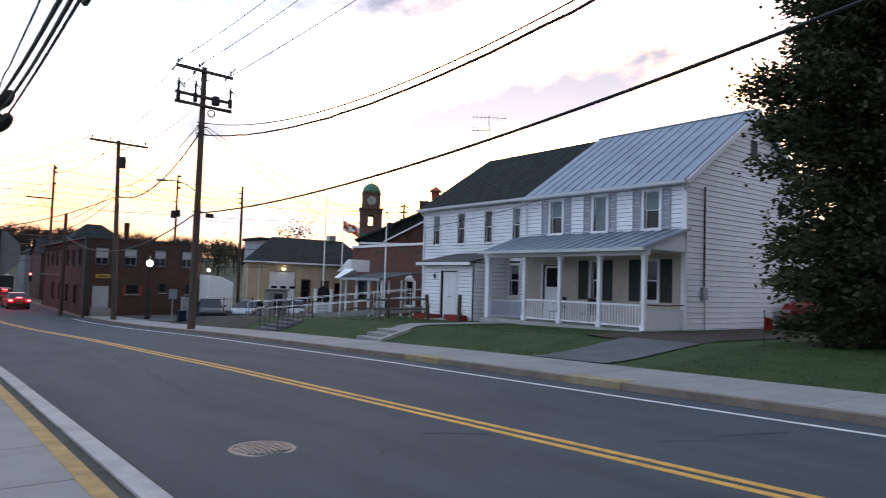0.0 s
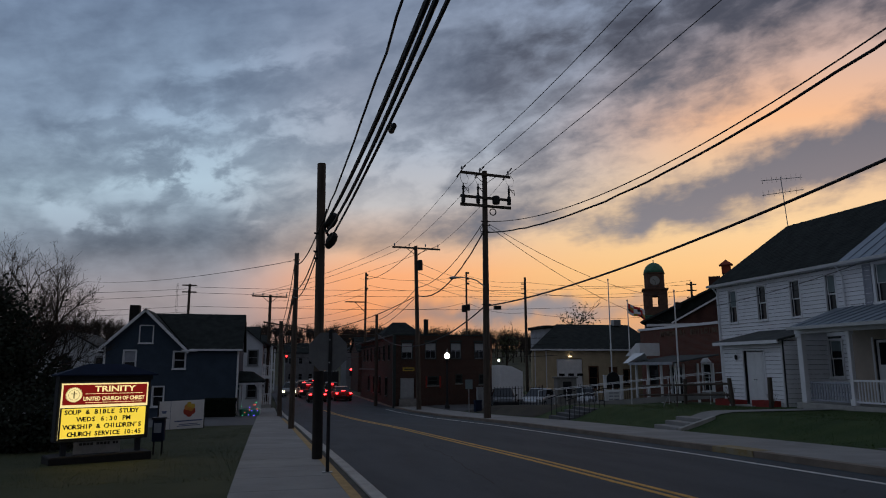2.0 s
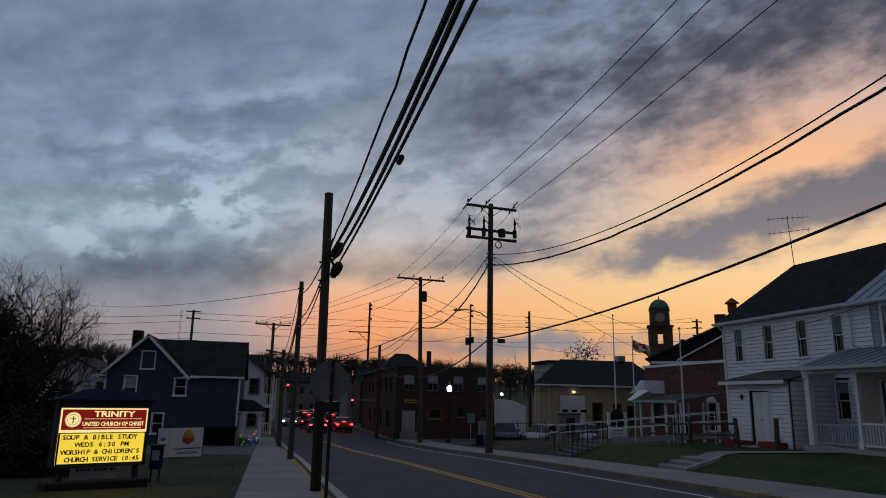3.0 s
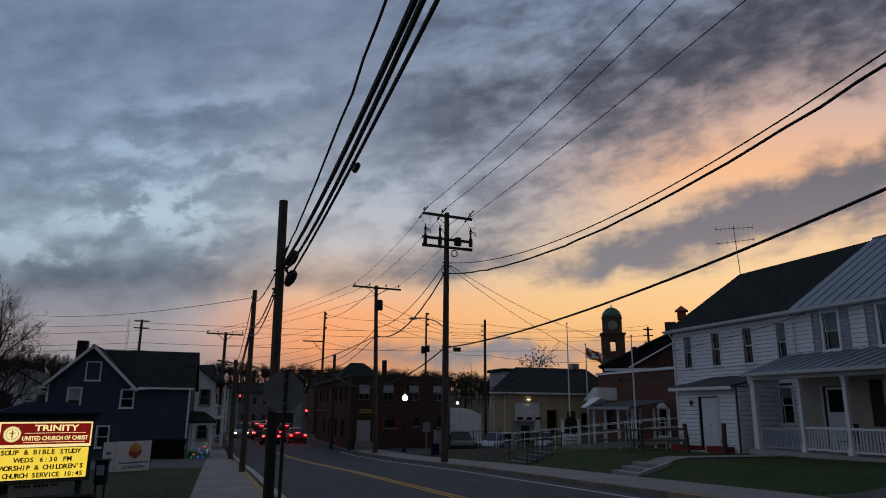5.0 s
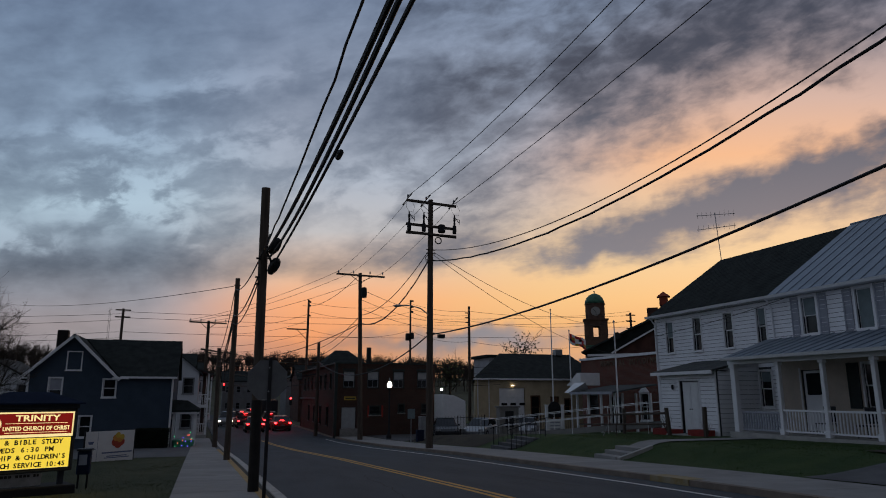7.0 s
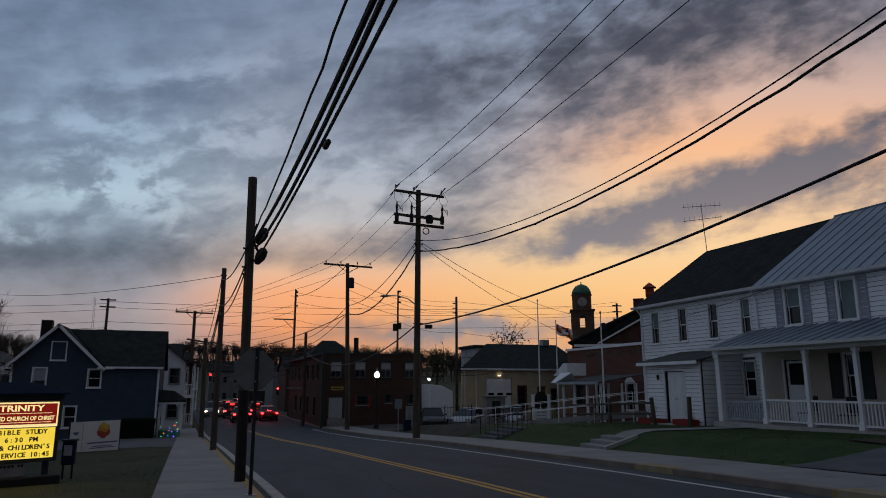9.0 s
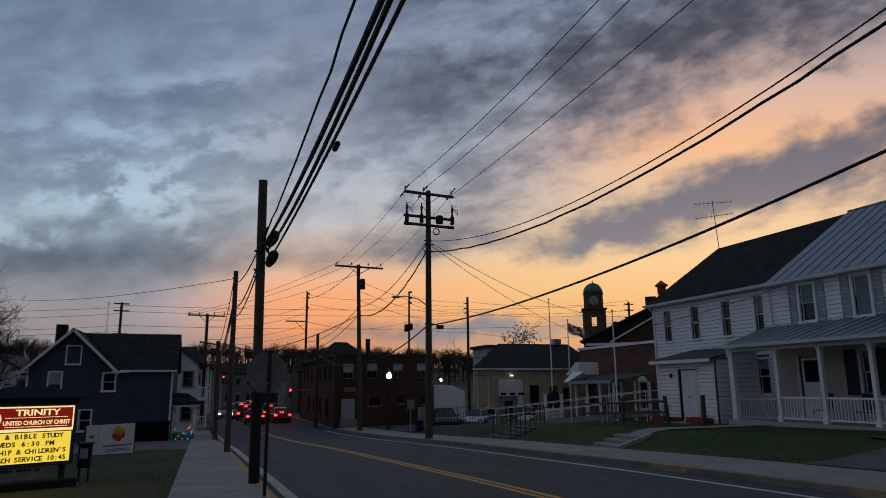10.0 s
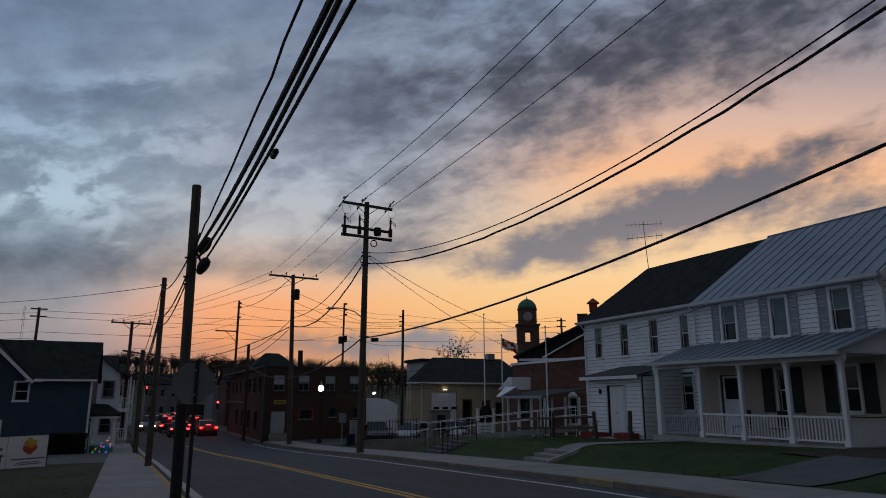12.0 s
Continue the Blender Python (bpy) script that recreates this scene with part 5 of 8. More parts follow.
    put("base", Mesh().box(-0.15, W + 0.12, -0.15, 0.6, g - 0.1, -0.19), TAR, "low black painted base", bevel=0.02)
    for x in (0.1, W - 0.15):
        put("leg", Mesh().box(x, x + 0.1, 0.12, 0.22, -0.19, z0 - 0.05), SIGN_BOX)


church_sign()
lamp = bpy.data.lights.new("sign_glow", "AREA")
lamp.shape, lamp.size, lamp.size_y, lamp.energy, lamp.color = "RECTANGLE", 1.5, 1.0, 3.0, (1.0, 0.72, 0.25)
lo = new("sign_glow", lamp)
lo.matrix_world = look((-3.32, 16.0, 0.7), (-2.6, 14.4, 0.3))


def notice_box():
    t = thing("notice_box", "dark blue metal box on two short legs beside the sign", "box")
    z = zg(17) + 0.08
    part("body", Mesh().box(-2.62, -2.36, 17.4, 17.65, z + 0.3, z + 0.8), SIGN_ROOF, t, bevel=0.02)
    part("lid", Mesh().box(-2.64, -2.34, 17.38, 17.67, z + 0.8, z + 0.84), SIGN_BOX, t)
    part("front_card", Mesh().box(-2.58, -2.42, 17.385, 17.4, z + 0.5, z + 0.72), SHUTTER, t, "dull grey front card")
    for x in (-2.6, -2.42):
        part("leg", Mesh().box(x, x + 0.04, 17.5, 17.54, z, z + 0.3), IRON, t)


notice_box()


def banner():
    t = thing("banner", "white vinyl banner with a round fruit picture between posts", "banner")
    A, B = Vector((-4.15, 29.0)), Vector((-2.62, 30.4))
    W = (B - A).length
    base = Matrix.Translation((A.x, A.y, 0)) @ Matrix.Rotation(math.atan2(B.y - A.y, B.x - A.x), 4, "Z")
    white = material("banner_vinyl", (0.72, 0.72, 0.73), 0.5, 0.05, 2.0, 20.0, 0.05)
    red = material("banner_red", (0.42, 0.06, 0.03), 0.6, 0.1)
    orange = material("banner_orange", (0.62, 0.26, 0.05), 0.6, 0.1)
    blue = material("banner_blue", (0.12, 0.15, 0.27), 0.6, 0.1)

    def put(name, m, mat, label=""):
        part(name, m, mat, t, label).matrix_local = base
    z0, z1 = -0.88, 0.27
    for x in (-0.04, W):
        put("post", Mesh().box(x, x + 0.05, 0.01, 0.06, zg(29.5) - 0.05, z1 + 0.03), IRON)
    put("sheet", Mesh().box(0, W, 0, 0.012, z0, z1), white)
    put("divider", Mesh().box(W * 0.24, W * 0.245, -0.004, 0, z0, z1), blue)
    yellow = material("banner_yellow", (0.62, 0.42, 0.06), 0.6, 0.1)
    cx = W * 0.66
    for dx, dz, rad, mat in ((-0.13, -0.16, 0.15, red), (0.13, -0.15, 0.15, red), (0.0, -0.22, 0.17, red), (0.06, -0.03, 0.14, orange), (-0.12, 0.0, 0.12, orange), (0.16, 0.03, 0.10, yellow), (-0.02, 0.10, 0.11, yellow)):
        depth = 0.004 + 0.001 * (dz + 0.3) * 10
        put("fruit", Mesh().rod((cx + dx, -depth, dz), (cx + dx, -0.001, dz), rad, n=18), mat)
    put("emblem", Mesh().add([(0.1, -0.006, -0.1), (0.35, -0.006, -0.1), (0.3, -0.006, -0.2), (0.15, -0.006, -0.2)], [(0, 1, 2, 3)]), blue)
    for i, (a, b, z) in enumerate(((0.34, 0.97, -0.56), (0.44, 0.86, -0.68), (0.40, 0.92, -0.74), (0.03, 0.21, -0.4))):
        put("text_bar", Mesh().box(W * a, W * b, -0.005, -0.001, z, z + (0.05 if i == 0 else 0.03)), blue)


banner()


# ---- simple buildings ----
def blue_house():
    h = thing("blue_house", "slate-blue gabled two-storey house with white trim", "house")
    f = Face(-10.0, 46.0, 1, 0)
    f.n = (0, -1)
    holes = [(4.05, 4.75, 1.5, 2.55), (1.15, 1.85, 1.25, 2.62), (2.0, 2.75, 3.1, 4.15), (2.95, 3.6, -0.8, 0.4)]
    m = wall_with_openings(f, Mesh(), 0, 8.0, -1.9, 2.85, [o for o in holes if o[3] < 2.9])
    wf = part("front_wall", m, BLUE_SIDING, h)
    gable = Mesh()
    wall = [(-10.0, 2.85), (-5.4, 2.85), (-7.7, 5.1)]
    gable.prism(wall, 46.0, 46.15)
    g = part("gable_wall", gable, BLUE_SIDING, h)
    boards(f, wf, BLUE_SIDING, 0.1, 7.9, -1.6, 2.8, [o for o in holes if o[3] < 2.9], 0.2, None, 0.014, 0.004)
    boards(f, g, BLUE_SIDING, 0, 4.6, 2.85, 4.95, [holes[2]], 0.2, lambda z: ((z - 2.85) * 2.3 / 2.25, 4.6 - (z - 2.85) * 2.3 / 2.25), 0.014, 0.004)
    for o in holes:
        window(f, *o, h, border=0.055, blind=0.5 if o[0] < 2 else 0.0, shade=SHUTTER)
    part("right_wall", Mesh().prism([(46.2, -2), (53, -2), (53, 2.85), (49.5, 5.0), (46.2, 2.85)], -2.2, -2.0, "x"), BLUE_SIDING, h)
    part("left_wall", Mesh().box(-10.0, -9.8, 46.2, 53, -2, 2.85), BLUE_SIDING, h)
    part("back_wall", Mesh().box(-10.0, -2.0, 52.8, 53, -2, 2.85), BLUE_SIDING, h)
    for x in (-10.0, -2.12):
        part("corner_board", f.box(Mesh(), x + 10.0, x + 10.12, 0, 0.04, -1.7, 2.85), TRIM, h)
    # main roof with ridge along the street front, cross gable in front
    part("roof", Mesh().slab([(-5.1, 45.7, 2.72), (-1.8, 45.7, 2.72), (-1.8, 49.5, 5.18), (-7.6, 49.5, 5.18)], 0.1), ROOF_DARK, h)
    part("roof", Mesh().slab([(-7.7, 53.3, 2.72), (-1.8, 53.3, 2.72), (-1.8, 49.5, 5.18), (-7.7, 49.5, 5.18)], 0.1), ROOF_DARK, h)
    part("gable_roof", Mesh().slab([(-10.4, 45.6, 2.55), (-7.7, 45.6, 5.2), (-7.7, 53.2, 5.2), (-10.4, 53.2, 2.55)], 0.1), ROOF_DARK, h)
    part("gable_roof", Mesh().slab([(-5.0, 45.6, 2.55), (-7.7, 45.6, 5.2), (-7.7, 50, 5.2), (-5.0, 50, 2.55)], 0.1), ROOF_DARK, h)
    for s in (-1, 1):
        part("rake_board", Mesh().slab([(-7.7 + s * 2.72, 45.52, 2.55), (-7.7, 45.52, 5.22), (-7.7, 45.6, 5.22), (-7.7 + s * 2.72, 45.6, 2.55)], 0.16), TRIM, h)
        part("eave_return", Mesh().box(-7.7 + s * 2.7 - 0.45, -7.7 + s * 2.7 + 0.45, 45.5, 45.95, 2.56, 2.66), TRIM, h)
    part("gutter", Mesh().box(-5.0, -1.8, 45.58, 45.7, 2.6, 2.72), TRIM, h)
    part("downspout", Mesh().rod((-2.05, 45.9, 2.7), (-2.05, 45.9, -1.6), 0.05, n=6), TRIM, h)
    part("chimney", Mesh().box(-9.2, -8.6, 48.6, 49.2, 3.5, 5.65), TAR, h, "sooty dark chimney")
    # side porch on the far corner
    part("side_porch_roof", Mesh().add([(-2.0, 46.4, 0.68), (-0.35, 46.4, 0.72), (-0.35, 50.2, 0.72), (-2.0, 50.2, 0.68), (-2.0, 47.3, 1.32), (-1.15, 47.4, 1.27), (-1.15, 49.2, 1.27), (-2.0, 49.2, 1.32), (-2.0, 46.4, 0.58), (-0.35, 46.4, 0.60), (-0.35, 50.2, 0.60), (-2.0, 50.2, 0.58)], [(0, 1, 5, 4), (1, 2, 6, 5), (2, 3, 7, 6), (4, 5, 6, 7), (0, 8, 9, 1), (1, 9, 10, 2), (2, 10, 11, 3), (8, 11, 10, 9)]), ROOF_DARK, h)
    part("side_porch_floor", Mesh().box(-2.0, -0.5, 46.5, 50, -2.0, -1.62), CURB, h)
    part("porch_fascia", Mesh().box(-1.98, -0.4, 46.46, 46.54, 0.46, 0.58), TRIM, h)
    for x, y in ((-0.62, 46.7), (-0.62, 48.4), (-0.62, 49.9), (-1.86, 46.7)):
        p = part("porch_post", Mesh().box(x - 0.07, x + 0.07, y - 0.07, y + 0.07, -1.62, 0.46), TRIM, h)
        part("bracket", Mesh().rod((x - 0.03, y, 0.1), (x - 0.32, y, 0.44), 0.035, n=5), TRIM, p)
    part("handrail", Mesh().box(-0.65, -0.59, 46.8, 49.9, -0.78, -0.71), TRIM, h)
    for i in range(18):
        part("baluster", Mesh().box(-0.64, -0.60, 46.9 + i * 0.165, 46.94 + i * 0.165, -1.62, -0.78), TRIM, h)
    part("porch_door", Mesh().box(-1.99, -1.94, 47.6, 48.5, -1.6, 0.35), TRIM, h, "white side door under the porch")
    part("lean_to", Mesh().prism([(-13.2, -1.9), (-10.0, -1.9), (-10.0, 1.6), (-13.2, 0.9)], 47, 52), BLUE_SIDING, h)
    part("lean_to_roof", Mesh().slab([(-13.4, 46.8, 0.92), (-10.0, 46.8, 1.75), (-10.0, 52.2, 1.75), (-13.4, 52.2, 0.92)], 0.1), ROOF_DARK, h)


blue_house()

def brickwork(name, one, two, mortar, soot):
    """Coursed brick for far walls, with sooty patches."""
    m = bpy.data.materials.new(name)
    m.use_nodes = True
    k = Nodes(m.node_tree)
    tc = k.add("ShaderNodeTexCoord")
    sep = k.add("ShaderNodeSeparateXYZ")
    k.put(sep.inputs[0], tc.outputs["Object"])
    bt = k.add("ShaderNodeTexBrick")
    k.put(bt.inputs["Vector"], k.xyz(k.math("ADD", sep.outputs[0], sep.outputs[1]), sep.outputs[2]))
    for key, value in (("Scale", 1.0), ("Brick Width", 0.22), ("Row Height", 0.075), ("Mortar Size", 0.009), ("Color1", (*one, 1)), ("Color2", (*two, 1)), ("Mortar", (*mortar, 1))):
        bt.inputs[key].default_value = value
    patch = k.smooth(k.noise(tc.outputs["Object"], 0.6, 6.0, 0.65), 0.45, 0.75)
    col = k.mix(k.math("MULTIPLY", patch, 0.5), bt.outputs["Color"], soot)
    b = k.add("ShaderNodeBsdfPrincipled")
    k.put(b.inputs["Base Color"], col)
    b.inputs["Roughness"].default_value = 0.92
    b.inputs["Specular IOR Level"].default_value = 0.15
    bp = k.add("ShaderNodeBump")
    bp.inputs["Strength"].default_value, bp.inputs["Distance"].default_value = 0.3, 0.02
    k.put(bp.inputs["Height"], bt.outputs["Fac"])
    k.put(b.inputs["Normal"], bp.outputs[0])
    out = k.add("ShaderNodeOutputMaterial")
    k.put(out.inputs[0], b.outputs[0])
    return m


BLOCK_BRICK = brickwork("sooty_brickwork", (0.078, 0.038, 0.029), (0.052, 0.027, 0.022), (0.078, 0.064, 0.055), (0.04, 0.026, 0.022))
HALL_BRICK = brickwork("red_brickwork", (0.165, 0.058, 0.042), (0.11, 0.042, 0.032), (0.16, 0.12, 0.10), (0.085, 0.042, 0.034))


def corner_block():
    h = thing("brick_building", "two-storey flat-roofed dark red brick commercial building", "building")
    f = Face(10.15, 57.7, 1, 0)
    f.n = (0, -1)
    ups = [(0.62, 1.55), (2.68, 3.62), (4.95, 5.85), (7.1, 7.95)]
    holes = [(a, b, 2.25, 3.55) for a, b in ups] + [(2.9, 3.8, 0.05, 0.7), (5.4, 5.9, 0.2, 0.85), (7.5, 8.0, 0.1, 0.85), (0.5, 1.75, -1.1, 0.62)]
    part("front_wall", wall_with_openings(f, Mesh(), 0, 8.7, -2.2, 4.2, holes, 0.3), BLOCK_BRICK, h)
    s = Face(10.15, 57.7, 0.02, 1)
    s.n = (-1, 0.02)
    sh = [(a, a + 0.9, 2.2, 3.5) for a in (2.5, 5.8, 9.1, 12.4, 15.7, 19.0, 22.3)] + [(a, a + 1.2, -1.0, 0.6) for a in (4.0, 8.5, 13.0, 17.5)]
    part("side_wall", wall_with_openings(s, Mesh(), 0.0, 26.0, -2.4, 4.2, sh, 0.3), BLOCK_BRICK, h)
    part("far_wall", Mesh().box(18.55, 18.85, 58, 83.7, -2.4, 4.2), BLOCK_BRICK, h)
    part("back_wall", Mesh().box(10.6, 18.85, 83.4, 83.7, -2.4, 4.2), BLOCK_BRICK, h)
    part("roof", Mesh().box(10.4, 18.6, 58.0, 83.5, 3.7, 3.8), ROOF_DARK, h)
    # unseen inner floor, near black to keep the rooms dark
    part("floor", Mesh().box(10.4, 18.6, 58.6, 83.5, 1.2, 1.4), SHUTTER_ROOM_DARK, h)
    part("parapet_cap", Mesh().box(10.0, 19.0, 57.6, 58.05, 4.2, 4.3), SHUTTER_ROOM_DARK, h)
    part("parapet_cap", Mesh().box(10.0, 10.55, 58.05, 83.7, 4.2, 4.3), SHUTTER_ROOM_DARK, h)
    part("corner_pier", Mesh().box(10.0, 10.25, 57.5, 57.75, -2.2, 4.18), SHUTTER_ROOM_DARK, h)
    for a, b in ups:
        window(f, a, b, 2.25, 3.55, h, trim=SHUTTER_ROOM_DARK, sash=SHUTTER, border=0.04, blind=0.6 if a < 2 else 0.45, shade=PALE_BLIND, mullion=True)
        part("lintel", f.box(Mesh(), a - 0.1, b + 0.1, 0.0, 0.05, 3.64, 3.8), SHUTTER_ROOM_DARK, h)
    for o in holes[4:7]:
        window(f, *o, h, border=0.05, trim=SHUTTER_ROOM_DARK, sash=SHUTTER_ROOM_DARK)
        part("window_ledge", f.box(Mesh(), o[0] - 0.1, o[1] + 0.1, 0.0, 0.12, o[2] - 0.16, o[2] - 0.07), STONE, h)
    curtain = material("red_curtain", (0.30, 0.03, 0.02), 0.8, 0.2)
    for u in (2.72, 3.92):
        part("red_pennant", f.box(Mesh(), u, u + 0.14, 0.0, 0.04, -0.2, 0.75), curtain, h, "narrow red hanging pennant")
    d = part("roller_door", f.box(Mesh(), 0.55, 1.7, -0.12, -0.06, -1.1, 0.6), PALE_BLIND, h, "pale closed door")
    for i in range(5):
        part("door_panel", f.box(Mesh(), 0.6 + i * 0.22, 0.78 + i * 0.22, -0.06, -0.04, -1.0, 0.5), PALE_BLIND, d)
    part("door_step", f.box(Mesh(), 0.4, 1.85, 0.0, 0.4, -2.0, -1.1), STONE, h)
    part("name_board", f.box(Mesh(), 0.72, 1.72, 0.0, 0.06, 1.2, 1.5), material("yellow_board", (0.42, 0.27, 0.03), 0.6, 0.2), h, "small yellow name board")
    part("board_bar", f.box(Mesh(), 0.8, 1.62, 0.06, 0.065, 1.3, 1.4), SHUTTER_ROOM_DARK, h)
    for o in sh:
        window(s, *o, h, trim=SHUTTER_ROOM_DARK, sash=SHUTTER_ROOM_DARK, border=0.05, mullion=True)
    part("flue", Mesh().rod((13.4, 60, 3.8), (13.4, 60, 5.75), 0.22, n=10), IRON, h, "dark metal flue")
    part("rear_roof", Mesh().add([(10.6, 70, 4.3), (16.2, 70, 4.3), (16.2, 78, 4.3), (10.6, 78, 4.3), (12.8, 74, 6.35), (14.2, 74, 6.35)], [(0, 1, 5, 4), (1, 2, 5), (2, 3, 4, 5), (3, 0, 4), (0, 3, 2, 1)]), ROOF_DARK, h)


corner_block()


NEAR_GREY = material("pale_block_wall", (0.36, 0.37, 0.40), 0.8, 0.15, 1.0, 20.0, 0.1, stains=0.3)


def garage_building():
    h = thing("garage_building", "low tan building with dark hipped roof and white garage door", "building")
    f = Face(23.7, 62.0, 1, 0)
    f.n = (0, -1)
    holes = [(3.1, 5.85, -1.3, 2.3), (6.5, 7.4, -0.6, 1.5), (8.6, 9.6, -1.3, 1.5), (10.2, 10.8, -0.2, 1.2)]
    part("front_wall", wall_with_openings(f, Mesh(), 0.7, 14.0, -2.2, 3.06, holes, 0.25), TAN_WALL, h)
    part("left_wall", Mesh().add([(24.4, 62.25, -2.2), (24.65, 62.25, -2.2), (29.8, 75.75, -2.2), (29.55, 75.75, -2.2), (24.4, 62.25, 3.06), (24.65, 62.25, 3.06), (29.8, 75.75, 3.06), (29.55, 75.75, 3.06)], [(0, 3, 2, 1), (4, 5, 6, 7), (0, 1, 5, 4), (1, 2, 6, 5), (2, 3, 7, 6), (3, 0, 4, 7)]), TAN_WALL, h)
    part("back_wall", Mesh().box(29.6, 37.7, 75.75, 76, -2.2, 3.06), TAN_WALL, h)
    part("right_wall", Mesh().box(37.45, 37.7, 62.25, 75.75, -2.2, 3.0), TAN_WALL, h)
    part("roof", Mesh().add([(24.0, 61.65, 3.2), (38.2, 61.65, 3.2), (38.2, 76.6, 3.2), (29.6, 76.6, 3.2), (29.7, 68.5, 6.02), (38.2, 68.5, 6.02), (24.0, 61.65, 3.05), (38.2, 61.65, 3.05), (38.2, 76.6, 3.05), (29.6, 76.6, 3.05)], [(0, 1, 5, 4), (1, 2, 5), (2, 3, 4, 5), (3, 0, 4), (0, 6, 7, 1), (1, 7, 8, 2), (2, 8, 9, 3), (3, 9, 6, 0), (6, 9, 8, 7)]), ROOF_DARK, h)
    part("fascia", Mesh().box(24.0, 38.2, 61.56, 61.64, 3.04, 3.2), TRIM, h)
    d = part("garage_door", f.box(Mesh(), 3.15, 5.8, -0.2, -0.12, -1.3, 2.25), WHITE_METAL, h, "white sectional garage door")
    for i in range(4):
        part("door_section", f.box(Mesh(), 3.2, 5.75, -0.12, -0.09, -1.25 + i * 0.87, -0.42 + i * 0.87), WHITE_METAL, d, bevel=0.02)
    for i in range(3):
        part("door_window", f.box(Mesh(), 3.35 + i * 0.95, 3.95 + i * 0.95, -0.09, -0.08, 0.62, 0.86), PANE, d)
    wood = material("brown_door_paint", (0.12, 0.06, 0.03), 0.6, 0.2)
    for o in (holes[1], holes[3]):
        window(f, *o, h, trim=wood, sash=wood, border=0.08)
    part("side_door", f.box(Mesh(), 8.65, 9.55, -0.15, -0.1, -1.3, 1.45), wood, h, "brown side door")
    part("wall_lamp", f.box(Mesh(), 4.38, 4.62, 0.0, 0.2, 2.48, 2.54), glowing("warm_bulkhead", (1.0, 0.82, 0.55), 3.0), h, "small lit bulkhead lamp")
    for u in (0.6, 1.75):
        part("downspout", Mesh().rod(f(u + 0.25, 0.06, 3.0), f(u + 0.25, 0.06, -1.3), 0.05, n=6), TRIM, h)
    part("roof_vent", Mesh().box(36.2, 37.0, 67.8, 68.6, 5.9, 6.55), GALV, h)
    # a pale dormer building behind
    part("rear_wing", Mesh().prism([(32.0, -1.8), (35.6, -1.8), (35.6, 6.05), (32.0, 6.05)], 77, 82), NEAR_GREY, h)
    part("rear_wing_roof", Mesh().box(31.7, 38.0, 76.8, 82.2, 6.05, 6.4), ROOF_DARK, h)


garage_building()


def memorial_hall():
    h = thing("memorial_hall", "red brick hall with white parapet band and dark roof", "building")
    f = Face(27.0, 37.0, 0, 1)
    f.n = (-1, 0)
    holes = [(1.2, 2.1, 0.0, 1.7), (4.2, 6.0, -0.9, 1.5), (7.4, 8.6, 0.1, 1.6)]
    part("front_wall", wall_with_openings(f, Mesh(), 0, 9.6, -1.6, 4.15, holes, 0.3), HALL_BRICK, h)
    part("side_wall", Mesh().box(27.3, 44, 37.0, 37.3, -1.6, 4.15), HALL_BRICK, h)
    part("side_wall", Mesh().box(27.3, 44, 46.3, 46.6, -1.6, 4.15), HALL_BRICK, h)
    part("back_wall", Mesh().box(43.7, 44, 37.3, 46.3, -1.6, 4.15), HALL_BRICK, h)
    part("flat_roof", Mesh().box(27.3, 43.7, 37.3, 46.3, 3.8, 3.9), ROOF_DARK, h)
    part("parapet_band", Mesh().box(26.9, 27.35, 36.95, 46.65, 4.15, 4.32), TRIM, h, "white parapet coping")
    window(f, *holes[0], h, border=0.07)
    window(f, *holes[2], h, border=0.05, trim=SHUTTER_ROOM_DARK, sash=SHUTTER_ROOM_DARK)
    part("window_pediment", Mesh().prism([(38.1, 1.78), (39.2, 1.78), (38.65, 2.2)], 26.9, 27.0, "x"), TRIM, h, "small white gabled window head")
    part("entrance", f.box(Mesh(), 4.2, 6.0, -0.25, -0.2, -0.9, 1.5), PANE, h, "dark glazed entrance")
    letters = material("bronze_letters", (0.13, 0.09, 0.06), 0.5, 0.2, metal=0.3)
    mt = Matrix.Translation((26.97, 40.4, 3.78)) @ Matrix.Rotation(radians(-90), 4, "Z") @ Matrix.Rotation(radians(90), 4, "X")
    letter_row("MEMORIAL BUILDING", 0.5, letters, h, mt, 6.6, 0.02, 0.008)


